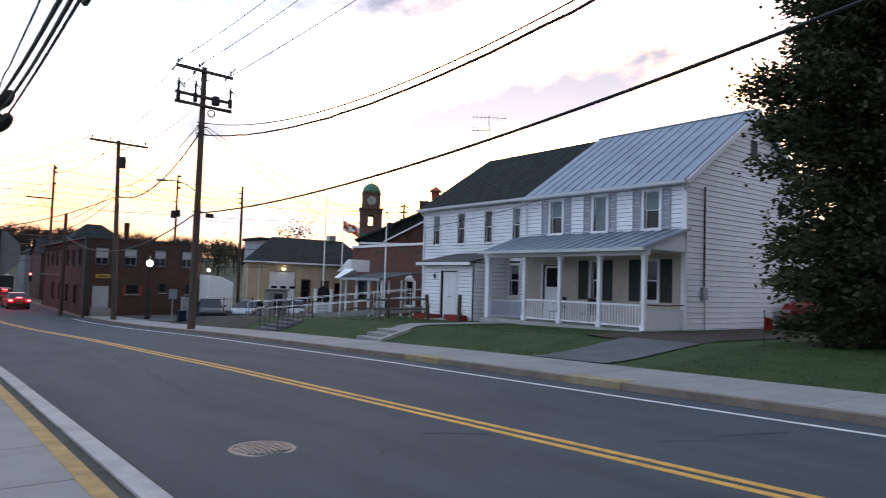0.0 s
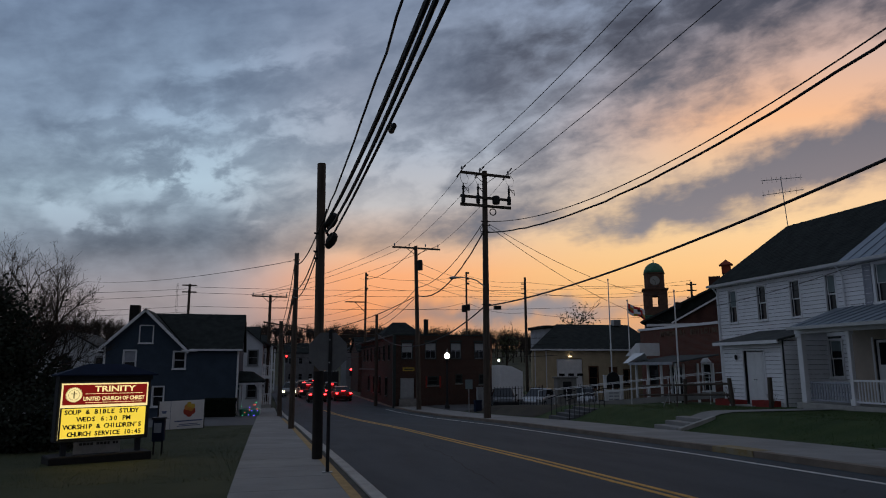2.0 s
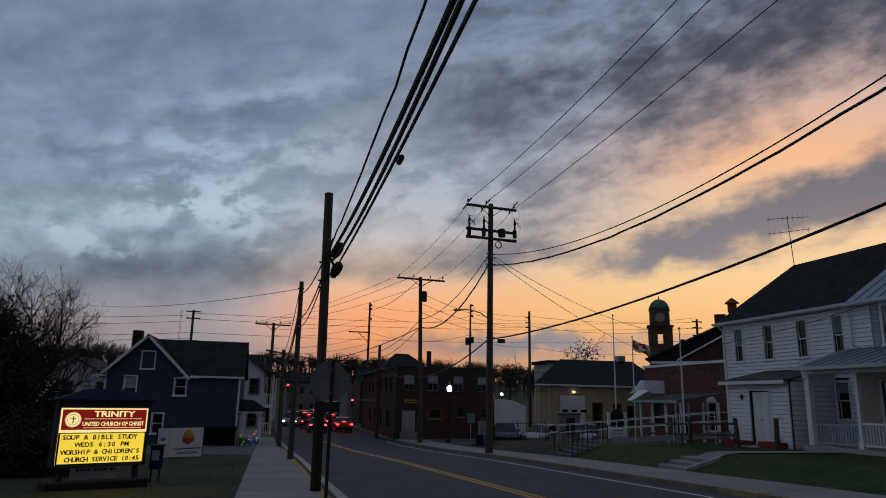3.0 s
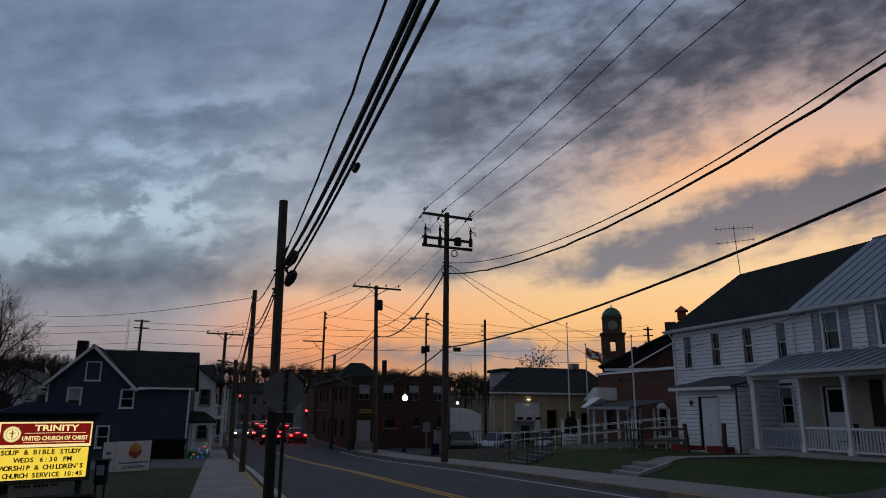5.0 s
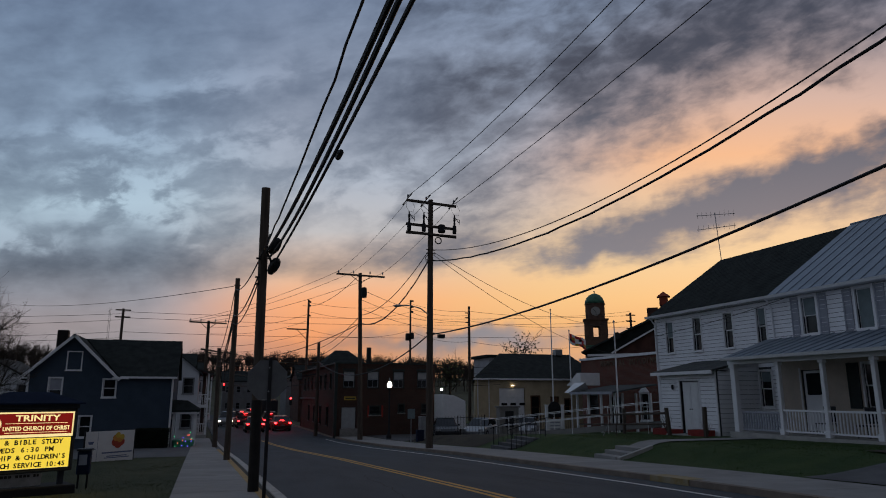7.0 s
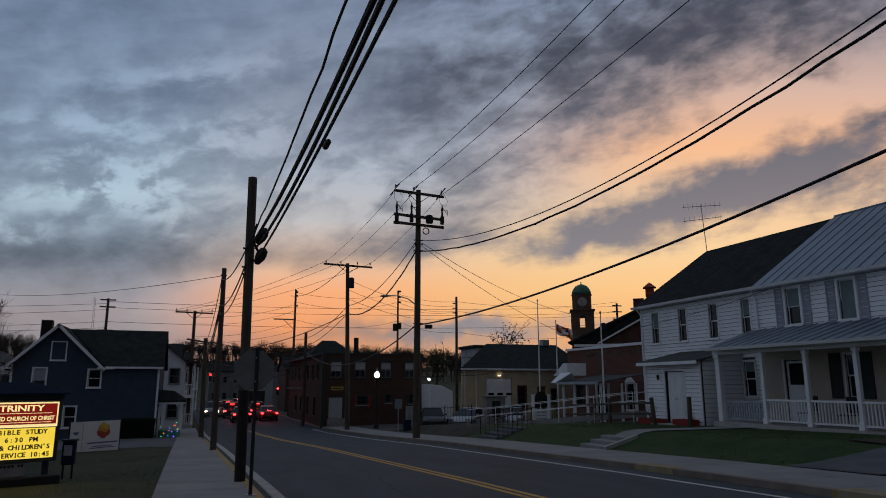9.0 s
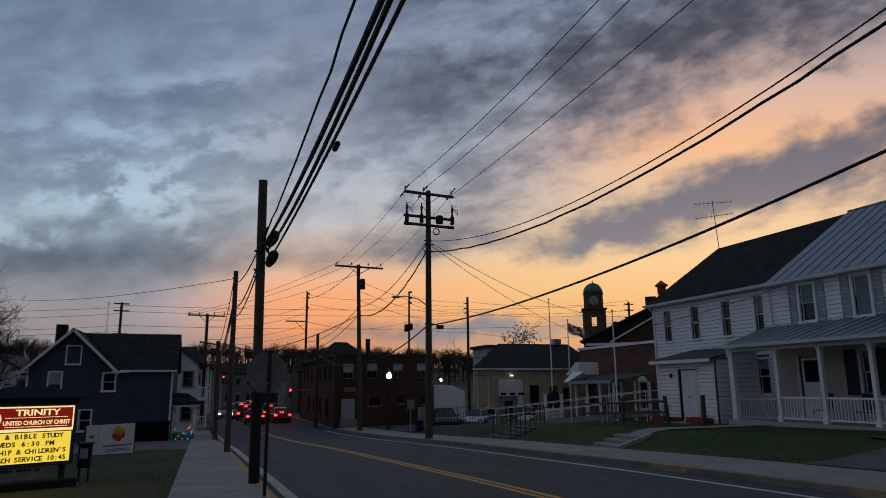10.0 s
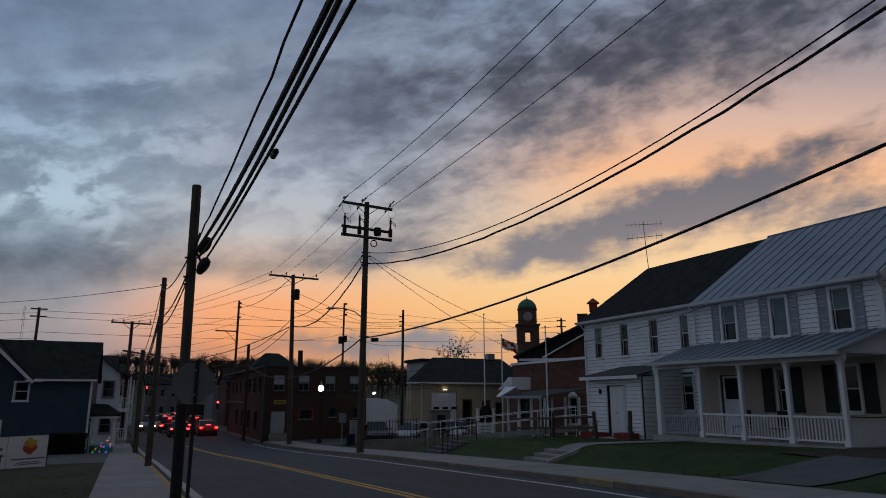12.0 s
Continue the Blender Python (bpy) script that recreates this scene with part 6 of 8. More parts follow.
def rear_hall():
    h = thing("rear_hall", "large dark-roofed hall with brick gable behind the brick building", "building")
    h.matrix_world = Matrix.Translation((39.7, 52.7, 0)) @ Matrix.Rotation(radians(-37), 4, "Z")
    part("gable_wall", Mesh().prism([(-7.4, -1.5), (7.4, -1.5), (7.4, 5.75), (0, 9.05), (-7.4, 5.75)], 0.0, 15.0), ROOF_DARK, h)
    for s in (-1, 1):
        part("roof", Mesh().slab([(s * 7.9, -0.3, 5.6), (0, -0.3, 9.2), (0, 15.3, 9.2), (s * 7.9, 15.3, 5.6)], 0.18), ROOF_DARK, h)
        part("rake_trim", Mesh().slab([(s * 7.9, -0.4, 5.6), (0, -0.4, 9.2), (0, -0.3, 9.2), (s * 7.9, -0.3, 5.6)], 0.16), SHUTTER_ROOM_DARK, h)
    part("lower_gable", Mesh().prism([(-4.6, 2.0), (4.0, 2.0), (4.0, 5.4), (-0.3, 7.7), (-4.6, 5.4)], -3.0, -0.4), BRICK_DARK, h)
    for s in (-1, 1):
        part("lower_roof", Mesh().slab([(-0.3 + s * 4.6, -3.2, 5.3), (-0.3, -3.2, 7.8), (-0.3, -0.4, 7.8), (-0.3 + s * 4.6, -0.4, 5.3)], 0.15), ROOF_DARK, h)
        part("lower_rake", Mesh().slab([(-0.3 + s * 4.6, -3.3, 5.32), (-0.3, -3.3, 7.82), (-0.3, -3.2, 7.82), (-0.3 + s * 4.6, -3.2, 5.32)], 0.14), TRIM, h)
    part("cornice", Mesh().box(-7.0, 4.2, -3.28, -3.0, 5.0, 5.2), TRIM, h)
    part("round_window", Mesh().rod((-4.5, -0.42, 7.0), (-4.5, -0.3, 7.0), 0.34, n=16), IRON, h)
    part("chimney", Mesh().box(-1.75, -0.75, 1.5, 2.5, 7.6, 9.75), BRICK_DARK, h, "short brick chimney")
    red = material("red_cupola", (0.28, 0.05, 0.025), 0.7, 0.2)
    for x in (-0.45, 0.12):
        part("cupola_leg", Mesh().rod((x, 2.2, 8.9), (x, 2.2, 10.1), 0.05, n=5), IRON, h)
    part("cupola", Mesh().box(-0.57, 0.23, 1.8, 2.6, 10.0, 10.8), red, h, "small red rooftop cupola", bevel=0.04)
    part("cupola_roof", Mesh().add([(-0.77, 1.6, 10.8), (0.43, 1.6, 10.8), (0.43, 2.8, 10.8), (-0.77, 2.8, 10.8), (-0.17, 2.2, 11.35)], [(0, 1, 4), (1, 2, 4), (2, 3, 4), (3, 0, 4), (0, 3, 2, 1)]), red, h)


rear_hall()


memorial_hall()


def entrance_canopy():
    t = thing("entrance_canopy", "grey metal walkway canopy on white posts", "canopy")
    for y in (35.8, 37.3, 38.8, 40.2):
        for x in (22.9, 25.4):
            part("post", Mesh().box(x - 0.06, x + 0.06, y - 0.06, y + 0.06, -0.9, 1.72), TRIM, t)
    part("roof_sheet", Mesh().slab([(22.5, 35.4, 1.78), (25.6, 35.4, 2.25), (25.6, 40.4, 2.25), (22.5, 40.4, 1.78)], 0.08), ROOF_GREY, t)
    part("fascia", Mesh().box(22.44, 22.5, 35.4, 40.4, 1.64, 1.8), SHUTTER, t)
    part("gable_end", Mesh().add([(22.4, 41.0, 1.75), (24.0, 41.0, 1.75), (23.2, 41.0, 2.4), (22.4, 40.4, 1.75), (24.0, 40.4, 1.75), (23.2, 39.6, 2.4)], [(0, 1, 2), (0, 2, 5, 3), (1, 4, 5, 2), (3, 5, 4), (0, 3, 4, 1)]), WHITE_METAL, t)
    part("upper_hood", Mesh().prism([(43.9, 2.25), (42.4, 3.1), (41.9, 3.1), (41.9, 2.25)], 24.2, 25.7, "x"), WHITE_METAL, t, "pale sloped hood above the canopy")


entrance_canopy()


def clock_tower():
    t = thing("clock_tower", "brick clock tower with a green copper dome", "tower")
    x, y, D = 57.2, 93.7, 1.72
    t.matrix_world = Matrix.Translation((x, y, 0)) @ Matrix.Rotation(radians(-31.4 + 3), 4, "Z") @ Matrix.Translation((-x, -y, 0))
    w = material("tower_brick", (0.12, 0.07, 0.05), 0.9, 0.3, 1.0, 20.0, 0.2)
    cop = material("green_copper", (0.055, 0.17, 0.11), 0.6, 0.3, 2.0, 20.0, 0.1)
    part("shaft", Mesh().box(x - D, x + D, y - D, y + D, -2, 8.5), w, t)
    part("belt", Mesh().box(x - D - 0.15, x + D + 0.15, y - D - 0.15, y + D + 0.15, 8.5, 9.1), cop, t)
    for sx in (-1, 1):
        for sy in (-1, 1):
            part("pier", Mesh().box(x + sx * D - (1.25 if sx > 0 else 0), x + sx * D + (0 if sx > 0 else 1.25), y + sy * D - (1.25 if sy > 0 else 0), y + sy * D + (0 if sy > 0 else 1.25), 9.1, 12.1), w, t)
    for sx, sy in ((-1, 0), (1, 0), (0, -1), (0, 1)):
        c = Mesh().cbox((x + sx * (D - 0.3), y + sy * (D - 0.3), 9.75), (0.94 if sx == 0 else 0.5, 0.94 if sy == 0 else 0.5, 1.3))
        part("belfry_parapet", c, w, t)
    part("belfry_top", Mesh().box(x - D, x + D, y - D, y + D, 12.1, 13.0), w, t)
    part("cornice", Mesh().box(x - D - 0.2, x + D + 0.2, y - D - 0.2, y + D + 0.2, 13.0, 13.2), w, t)
    part("clock_stage", Mesh().lathe((x, y, 13.2), [(1.5, 0), (1.5, 2.3), (1.62, 2.35), (1.62, 2.5)], 16), w, t)
    part("dome", Mesh().lathe((x, y, 15.7), [(1.55, 0), (1.48, 0.45), (1.26, 0.95), (0.9, 1.35), (0.42, 1.6), (0.1, 1.68), (0.07, 1.9), (0.12, 2.0), (0.02, 2.1)], 20), cop, t, smooth=True)
    dirx, diry = 0.0, -1.0
    c = Vector((x, y - 1.42, 14.4))
    part("clock_face", Mesh().rod(c, c + Vector((dirx, diry, 0)) * 0.08, 0.72, n=24), material("clock_dial", (0.35, 0.34, 0.31), 0.6, 0.1), t)
    d2 = c + Vector((dirx, diry, 0)) * 0.12
    side = Vector((-diry, dirx, 0))
    part("clock_hand", Mesh().rod(d2, d2 + side * -0.35 + Vector((0, 0, 0.25)), 0.04, n=4), SHUTTER_ROOM_DARK, t)
    part("clock_hand", Mesh().rod(d2, d2 + Vector((0, 0, -0.55)) + side * 0.1, 0.035, n=4), SHUTTER_ROOM_DARK, t)


clock_tower()


# ---- steps, ramp, rails and small things before the houses ----
def garden_steps():
    t = thing("garden_steps", "three pale concrete steps up the lawn bank", "steps")
    for i in range(3):
        part("step", Mesh().box(12.75 + 0.42 * i, 13.17 + 0.42 * i, 20.05, 21.4, zg(20.7) - 0.2, zg(20.7) + 0.12 + 0.125 * (i + 1)), CONCRETE, t, bevel=0.015)
    part("cheek", Mesh().prism([(12.8, zg(20) - 0.1), (14.1, zg(20) - 0.1), (14.1, zg(20) + 0.56), (12.8, zg(20) + 0.2)], 19.9, 20.05), CURB, t)


garden_steps()
sheet("garden_path", steps(14.0, 19.45, 0.5), [20.15, 20.5, 20.9, 21.3], lambda x, y: lawn_z(x, y) + 0.035, CONCRETE, "pale concrete garden path across the lawn", "path")


def rail_pair(t, pts, heights, mat, r=0.028, every=1.5, posts=True):
    for h in heights:
        part("rail", Mesh().tube([(p[0], p[1], p[2] + h) for p in pts], r), mat, t)
    if posts:
        for a, b in zip(pts, pts[1:]):
            a, b = Vector(a), Vector(b)
            n = max(1, int((b - a).length / every))
            for i in range(n + 1):
                p = a.lerp(b, i / n)
                part("post", Mesh().rod((p.x, p.y, p.z - 0.75), (p.x, p.y, p.z + max(heights)), r, n=6), mat, t)


def ramp():
    t = thing("access_ramp", "concrete access ramp with white pipe handrails", "ramp")
    a, b = Vector((20.2, 28.2, 0.38)), Vector((15.8, 38.2, -0.72))
    d = (b - a).normalized()
    s = Vector((d.y, -d.x, 0)).normalized()
    w = 0.65
    m = Mesh().add([a - s * w, a + s * w, b + s * w, b - s * w, a - s * w - Vector((0, 0, 0.28)), a + s * w - Vector((0, 0, 0.28)), b + s * w - Vector((0, 0, 0.28)), b - s * w - Vector((0, 0, 0.28))], [(0, 1, 2, 3), (0, 4, 5, 1), (1, 5, 6, 2), (2, 6, 7, 3), (3, 7, 4, 0), (4, 7, 6, 5)])
    part("deck", m, CONCRETE, t)
    for k in (-w, w):
        rail_pair(t, [a + s * k, b + s * k], (0.5, 0.9), WHITE_METAL, 0.017, 2.0)
    part("lower_walk", Mesh().slab([(13.0, 33.5, zg(33.5) + 0.16), (13.0, 35.6, zg(35.6) + 0.16), (16.6, 38.8, -0.70), (15.3, 37.4, -0.70)], 0.15), CONCRETE, t)


ramp()


def stair_rails():
    t = thing("stair_railing", "black iron stair railing on concrete steps", "railing")
    for i in range(4):
        part("step", Mesh().box(12.75 + 0.4 * i, 13.15 + 0.4 * i, 28.6, 30.6, zg(29.5) - 0.2, zg(29.5) + 0.12 + 0.13 * (i + 1)), DRIVE_LIGHT, t)
    for y in (28.6, 30.6):
        a, b = Vector((12.9, y, zg(29.5) + 0.15)), Vector((14.6, y, zg(29.5) + 0.62))
        part("rail", Mesh().tube([a + Vector((-0.15, 0, 0.85)), a + Vector((0, 0, 0.9)), b + Vector((0, 0, 0.9)), b + Vector((0.3, 0, 0.9))], 0.02), IRON, t)
        for i in range(8):
            p = a.lerp(b, i / 7)
            part("baluster", Mesh().rod(p, p + Vector((0, 0, 0.9)), 0.012 if i not in (0, 7) else 0.022, n=5), IRON, t)


stair_rails()


def wooden_fence():
    t = thing("wooden_fence", "dark weathered two-rail fence with leaning posts", "fence")
    for x, y, lx in ((18.6, 25.0, -0.12), (18.3, 22.4, 0.02), (18.6, 28.4, 0.05)):
        z = lawn_z(x, y)
        part("post", Mesh().slab([(x - 0.06 + lx, y - 0.06, z + 1.15), (x + 0.06 + lx, y - 0.06, z + 1.15), (x + 0.06 + lx, y + 0.06, z + 1.15), (x - 0.06 + lx, y + 0.06, z + 1.15)], 0.02).add([(x - 0.06, y - 0.06, z - 0.1), (x + 0.06, y - 0.06, z - 0.1), (x + 0.06, y + 0.06, z - 0.1), (x - 0.06, y + 0.06, z - 0.1), (x - 0.06 + lx, y - 0.06, z + 1.14), (x + 0.06 + lx, y - 0.06, z + 1.14), (x + 0.06 + lx, y + 0.06, z + 1.14), (x - 0.06 + lx, y + 0.06, z + 1.14)], [(0, 1, 5, 4), (1, 2, 6, 5), (2, 3, 7, 6), (3, 0, 4, 7)]), POLE_WOOD, t)
    part("rail", Mesh().rod((18.55, 25.0, 0.85), (18.6, 32.5, 0.55), 0.05, n=6), POLE_WOOD, t)
    part("rail", Mesh().rod((18.55, 25.0, 0.4), (18.6, 32.5, 0.1), 0.045, n=6), POLE_WOOD, t)


wooden_fence()


def flower_box(y0, y1):
    t = thing("planter", "low red planter with bare soil at the house wall", "planter", "red planters")
    z = lawn_z(19.4, y0) - 0.05
    m = Mesh()
    m.box(19.1, 19.16, y0, y1, z, z + 0.28).box(19.6, 19.66, y0, y1, z, z + 0.28).box(19.16, 19.6, y0, y0 + 0.06, z, z + 0.28).box(19.16, 19.6, y1 - 0.06, y1, z, z + 0.28)
    part("box", m, material("red_planter", (0.25, 0.025, 0.02), 0.6, 0.2), t)
    part("soil", Mesh().box(19.16, 19.6, y0 + 0.06, y1 - 0.06, z, z + 0.2), SOIL, t)


flower_box(25.5, 26.9)
flower_box(23.5, 24.5)


def bare_shrub(x, y, h, seed, name="bare_shrub", label="small leafless shrub beside the entrance"):
    rnd = random.Random(seed)
    m = Mesh()
    for _ in range(16):
        a = rnd.uniform(0, 6.28)
        p = Vector((x, y, lawn_z(x, y)))
        d = Vector((math.cos(a) * 0.4, math.sin(a) * 0.4, 1)).normalized()
        pts = [p]
        for i in range(4):
            d = (d + Vector((rnd.uniform(-0.3, 0.3), rnd.uniform(-0.3, 0.3), 0.1))).normalized()
            p = p + d * h / 4
            pts.append(p)
        m.tube(pts, [0.012, 0.01, 0.007, 0.005, 0.002], 4)
    tagged(part(name, m, POLE_WOOD), label, "shrub")


bare_shrub(18.9, 25.5, 0.9, 3)
bare_shrub(19.0, 23.2, 0.6, 4)


def sapling(x, y, h):
    t = thing("sapling", "thin bare sapling tied to a leaning stake", "tree")
    z = lawn_z(x, y)
    part("trunk", Mesh().tube([(x, y, z), (x + 0.03, y, z + h * 0.5), (x, y + 0.05, z + h)], [0.035, 0.025, 0.01]), POLE_WOOD, t)
    part("stake", Mesh().rod((x - 0.55, y + 0.2, z - 0.05), (x - 0.05, y, z + 1.1), 0.015, n=5), GALV, t)


sapling(16.5, 25.8, 1.5)


def flagpole(x, y, z0, z1, flag, label):
    t = thing("flagpole", label, "flagpole", "flagpoles")
    part("pole", Mesh().tube([(x, y, z0), (x, y, (z0 + z1) / 2), (x, y, z1)], [0.055, 0.045, 0.03], 8), WHITE_METAL, t)
    part("ball", Mesh().lathe((x, y, z1), [(0.01, -0.02), (0.07, 0.05), (0.01, 0.13)], 8), GALV, t)
    if flag:
        cols = [material("flag_red", (0.55, 0.05, 0.05), 0.8, 0.1), material("flag_gold", (0.5, 0.33, 0.05), 0.8, 0.1), material("flag_black", (0.02, 0.02, 0.02), 0.8, 0.1), material("flag_white", (0.8, 0.8, 0.8), 0.8, 0.1)]
        for i in range(6):
            for j in range(4):
                def pt(a, b):
                    return (x + 0.04 + 0.22 * a, y + 0.10 * math.sin(a * 1.3), z1 - 0.15 - 0.17 * b - 0.07 * a + 0.04 * math.sin(a * 1.7 + b * 0.5))
                part("flag_patch", Mesh().slab([pt(i, j), pt(i + 1, j), pt(i + 1, j + 1), pt(i, j + 1)], 0.006), cols[(0, 3, 0, 3, 2, 1, 3, 0)[(i * 3 + j * 2 + (i // 2)) % 8]], t)


flagpole(22.0, 41.8, -0.85, 7.3, False, "tall slim white flagpole without a flag")
flagpole(23.6, 42.2, -0.85, 5.95, True, "white flagpole with a patterned flag hanging limp")
flagpole(21.7, 33.6, -0.5, 5.65, False, "slim white flagpole beside the ramp")


def monument():
    t = thing("stone_monument", "pale stone monument with dark plaque", "monument")
    part("block", Mesh().box(18.6, 20.0, 43.0, 43.6, -1.0, 0.78), STONE, t, bevel=0.03)
    part("plaque", Mesh().box(19.0, 19.6, 42.97, 43.0, -0.5, 0.55), IRON, t)
    part("cap", Mesh().box(18.5, 20.1, 42.95, 43.65, 0.78, 0.88), STONE, t, bevel=0.02)


monument()


def arch_board():
    t = thing("notice_board", "arched dark notice board between two white posts", "notice board")
    for x in (20.6, 21.75):
        part("post", Mesh().box(x, x + 0.16, 40.2, 40.36, -0.95, 0.95), TRIM, t, bevel=0.01)
        part("post_cap", Mesh().box(x - 0.03, x + 0.19, 40.17, 40.39, 0.95, 1.0), TRIM, t)
    poly = [(20.8, 0.2), (21.7, 0.2)] + [(21.25 + 0.45 * math.cos(a * math.pi / 8), 0.75 + 0.45 * math.sin(a * math.pi / 8)) for a in range(9)]
    part("board", Mesh().prism(poly, 40.25, 40.3), IRON, t)
    part("lower_board", Mesh().box(20.8, 21.7, 40.25, 40.3, -0.75, 0.1), WHITE_METAL, t)
    for z in (-0.15, -0.35, -0.55):
        part("text_bar", Mesh().box(20.9, 21.6, 40.24, 40.25, z, z + 0.07), SHUTTER, t)


arch_board()


def iron_fence():
    t = thing("iron_fence", "black iron picket fence along the parking lot", "fence")
    def run(x0, y0, x1, y1):
        n = int(math.hypot(x1 - x0, y1 - y0) / 0.2)
        z0, z1 = lawn_z(x0, y0), lawn_z(x1, y1)
        for i in range(n + 1):
            f = i / n
            x, y, z = x0 + (x1 - x0) * f, y0 + (y1 - y0) * f, z0 + (z1 - z0) * f
            part("picket", Mesh().rod((x, y, z), (x, y, z + 1.35), 0.014 if i % 9 else 0.035, n=4), IRON, t)
        for h in (0.15, 1.2):
            part("rail", Mesh().rod((x0, y0, z0 + h), (x1, y1, z1 + h), 0.02, n=4), IRON, t)
    run(14.9, 46.5, 18.4, 45.2)
    run(20.3, 44.6, 25.5, 45.6)


iron_fence()

# ---- street furniture ----
def street_lamp(x, y, z1):
    t = thing("street_lamp", "black iron post lamp with a glowing white globe", "street lamp")
    z = zg(y) + 0.1
    part("post", Mesh().lathe((x, y, z), [(0.2, 0), (0.2, 0.25), (0.12, 0.4), (0.08, 0.8), (0.065, z1 - z - 0.5), (0.12, z1 - z - 0.3), (0.14, z1 - z - 0.22)], 10), IRON, t)
    part("globe", Mesh().lathe((x, y, z1 - 0.22), [(0.10, 0), (0.17, 0.06), (0.20, 0.2), (0.17, 0.33), (0.10, 0.41), (0.07, 0.44)], 14), glowing("lamp_globe", (1.0, 0.93, 0.8), 9.0), t, "glowing white globe", smooth=True)
    part("finial", Mesh().lathe((x, y, z1 + 0.26), [(0.07, 0), (0.05, 0.08), (0.01, 0.3)], 8), GALV, t)


street_lamp(13.2, 51.6, 2.4)


def cabinet(x, y, w, h, mat, label):
    t = thing("utility_cabinet", label, "cabinet")
    z = zg(y) + 0.1
    part("body", Mesh().box(x, x + w, y, y + 0.4, z, z + h), mat, t, bevel=0.02)
    part("lid", Mesh().box(x - 0.02, x + w + 0.02, y - 0.02, y + 0.42, z + h, z + h + 0.04), mat, t)


cabinet(13.5, 44.5, 0.5, 1.6, GALV, "grey metal utility cabinet on a plinth")
cabinet(13.05, 43.6, 0.45, 0.75, SIGN_ROOF, "dark blue metal bin cabinet")


def small_sign(x, y, z0, z1, label):
    t = thing("parking_sign", label, "road sign")
    part("post", Mesh().rod((x, y, z0), (x, y, z1), 0.03, n=6), GALV, t)
    part("plate", Mesh().box(x - 0.24, x + 0.24, y - 0.03, y - 0.02, z1 - 0.6, z1), BLIND, t)


small_sign(12.3, 42.5, zg(42.5), 0.75, "small grey metal sign plate on a post")

RED_LENS = glowing("red_lens", (1.0, 0.012, 0.014), 26.0)
AMBER = glowing("headlight_lens", (1.0, 0.8, 0.5), 14.0)


def traffic_light(x, y, z, top=5.08, label="hanging traffic signal showing red"):
    t = thing("traffic_light", label, "traffic light", "traffic signals")
    part("housing", Mesh().box(x - 0.18, x + 0.18, y, y + 0.25, z - 0.55, z + 0.55), IRON, t, bevel=0.03)
    part("red_lamp", Mesh().rod((x, y - 0.06, z + 0.34), (x, y - 0.01, z + 0.34), 0.13, n=14), RED_LENS, t, "lit red lens")
    for dz in (0.0, -0.34):
        part("dark_lamp", Mesh().rod((x, y - 0.04, z + dz), (x, y - 0.01, z + dz), 0.13, n=12), SHUTTER_ROOM_DARK, t)
    for dz in (0.34, 0.0, -0.34):
        part("visor", Mesh().rod((x, y - 0.18, z + dz + 0.17), (x, y, z + dz + 0.17), 0.02, n=5), IRON, t)
    part("hanger", Mesh().rod((x, y + 0.1, z + 0.55), (x, y + 0.1, top), 0.025, n=5), IRON, t)


traffic_light(2.05, 97.4, 2.7)
traffic_light(10.95, 97.4, 0.85)
span("signal_wire", (-2.0, 97.5, 5.1), (13.0, 97.5, 5.1), 0.05, 0.03, label="black span wire carrying traffic signals", n=8)
span("signal_wire", (-2.0, 97.5, 3.55), (13.0, 97.5, 3.55), 0.05, 0.03, label="black span wire carrying traffic signals", n=8)
pole_thing(-2.0, 97.5, 5.4, 0.12, 0.09, "slim dark signal pole at the crossing")
pole_thing(13.0, 97.5, 5.4, 0.12, 0.09, "slim dark signal pole at the crossing")


# ---- cars ----
TYRE = material("tyre_rubber", (0.015, 0.015, 0.016), 0.9, 0.2)
CAR_GLASS = glass_material("car_glass", (0.012, 0.014, 0.016), 0.08)


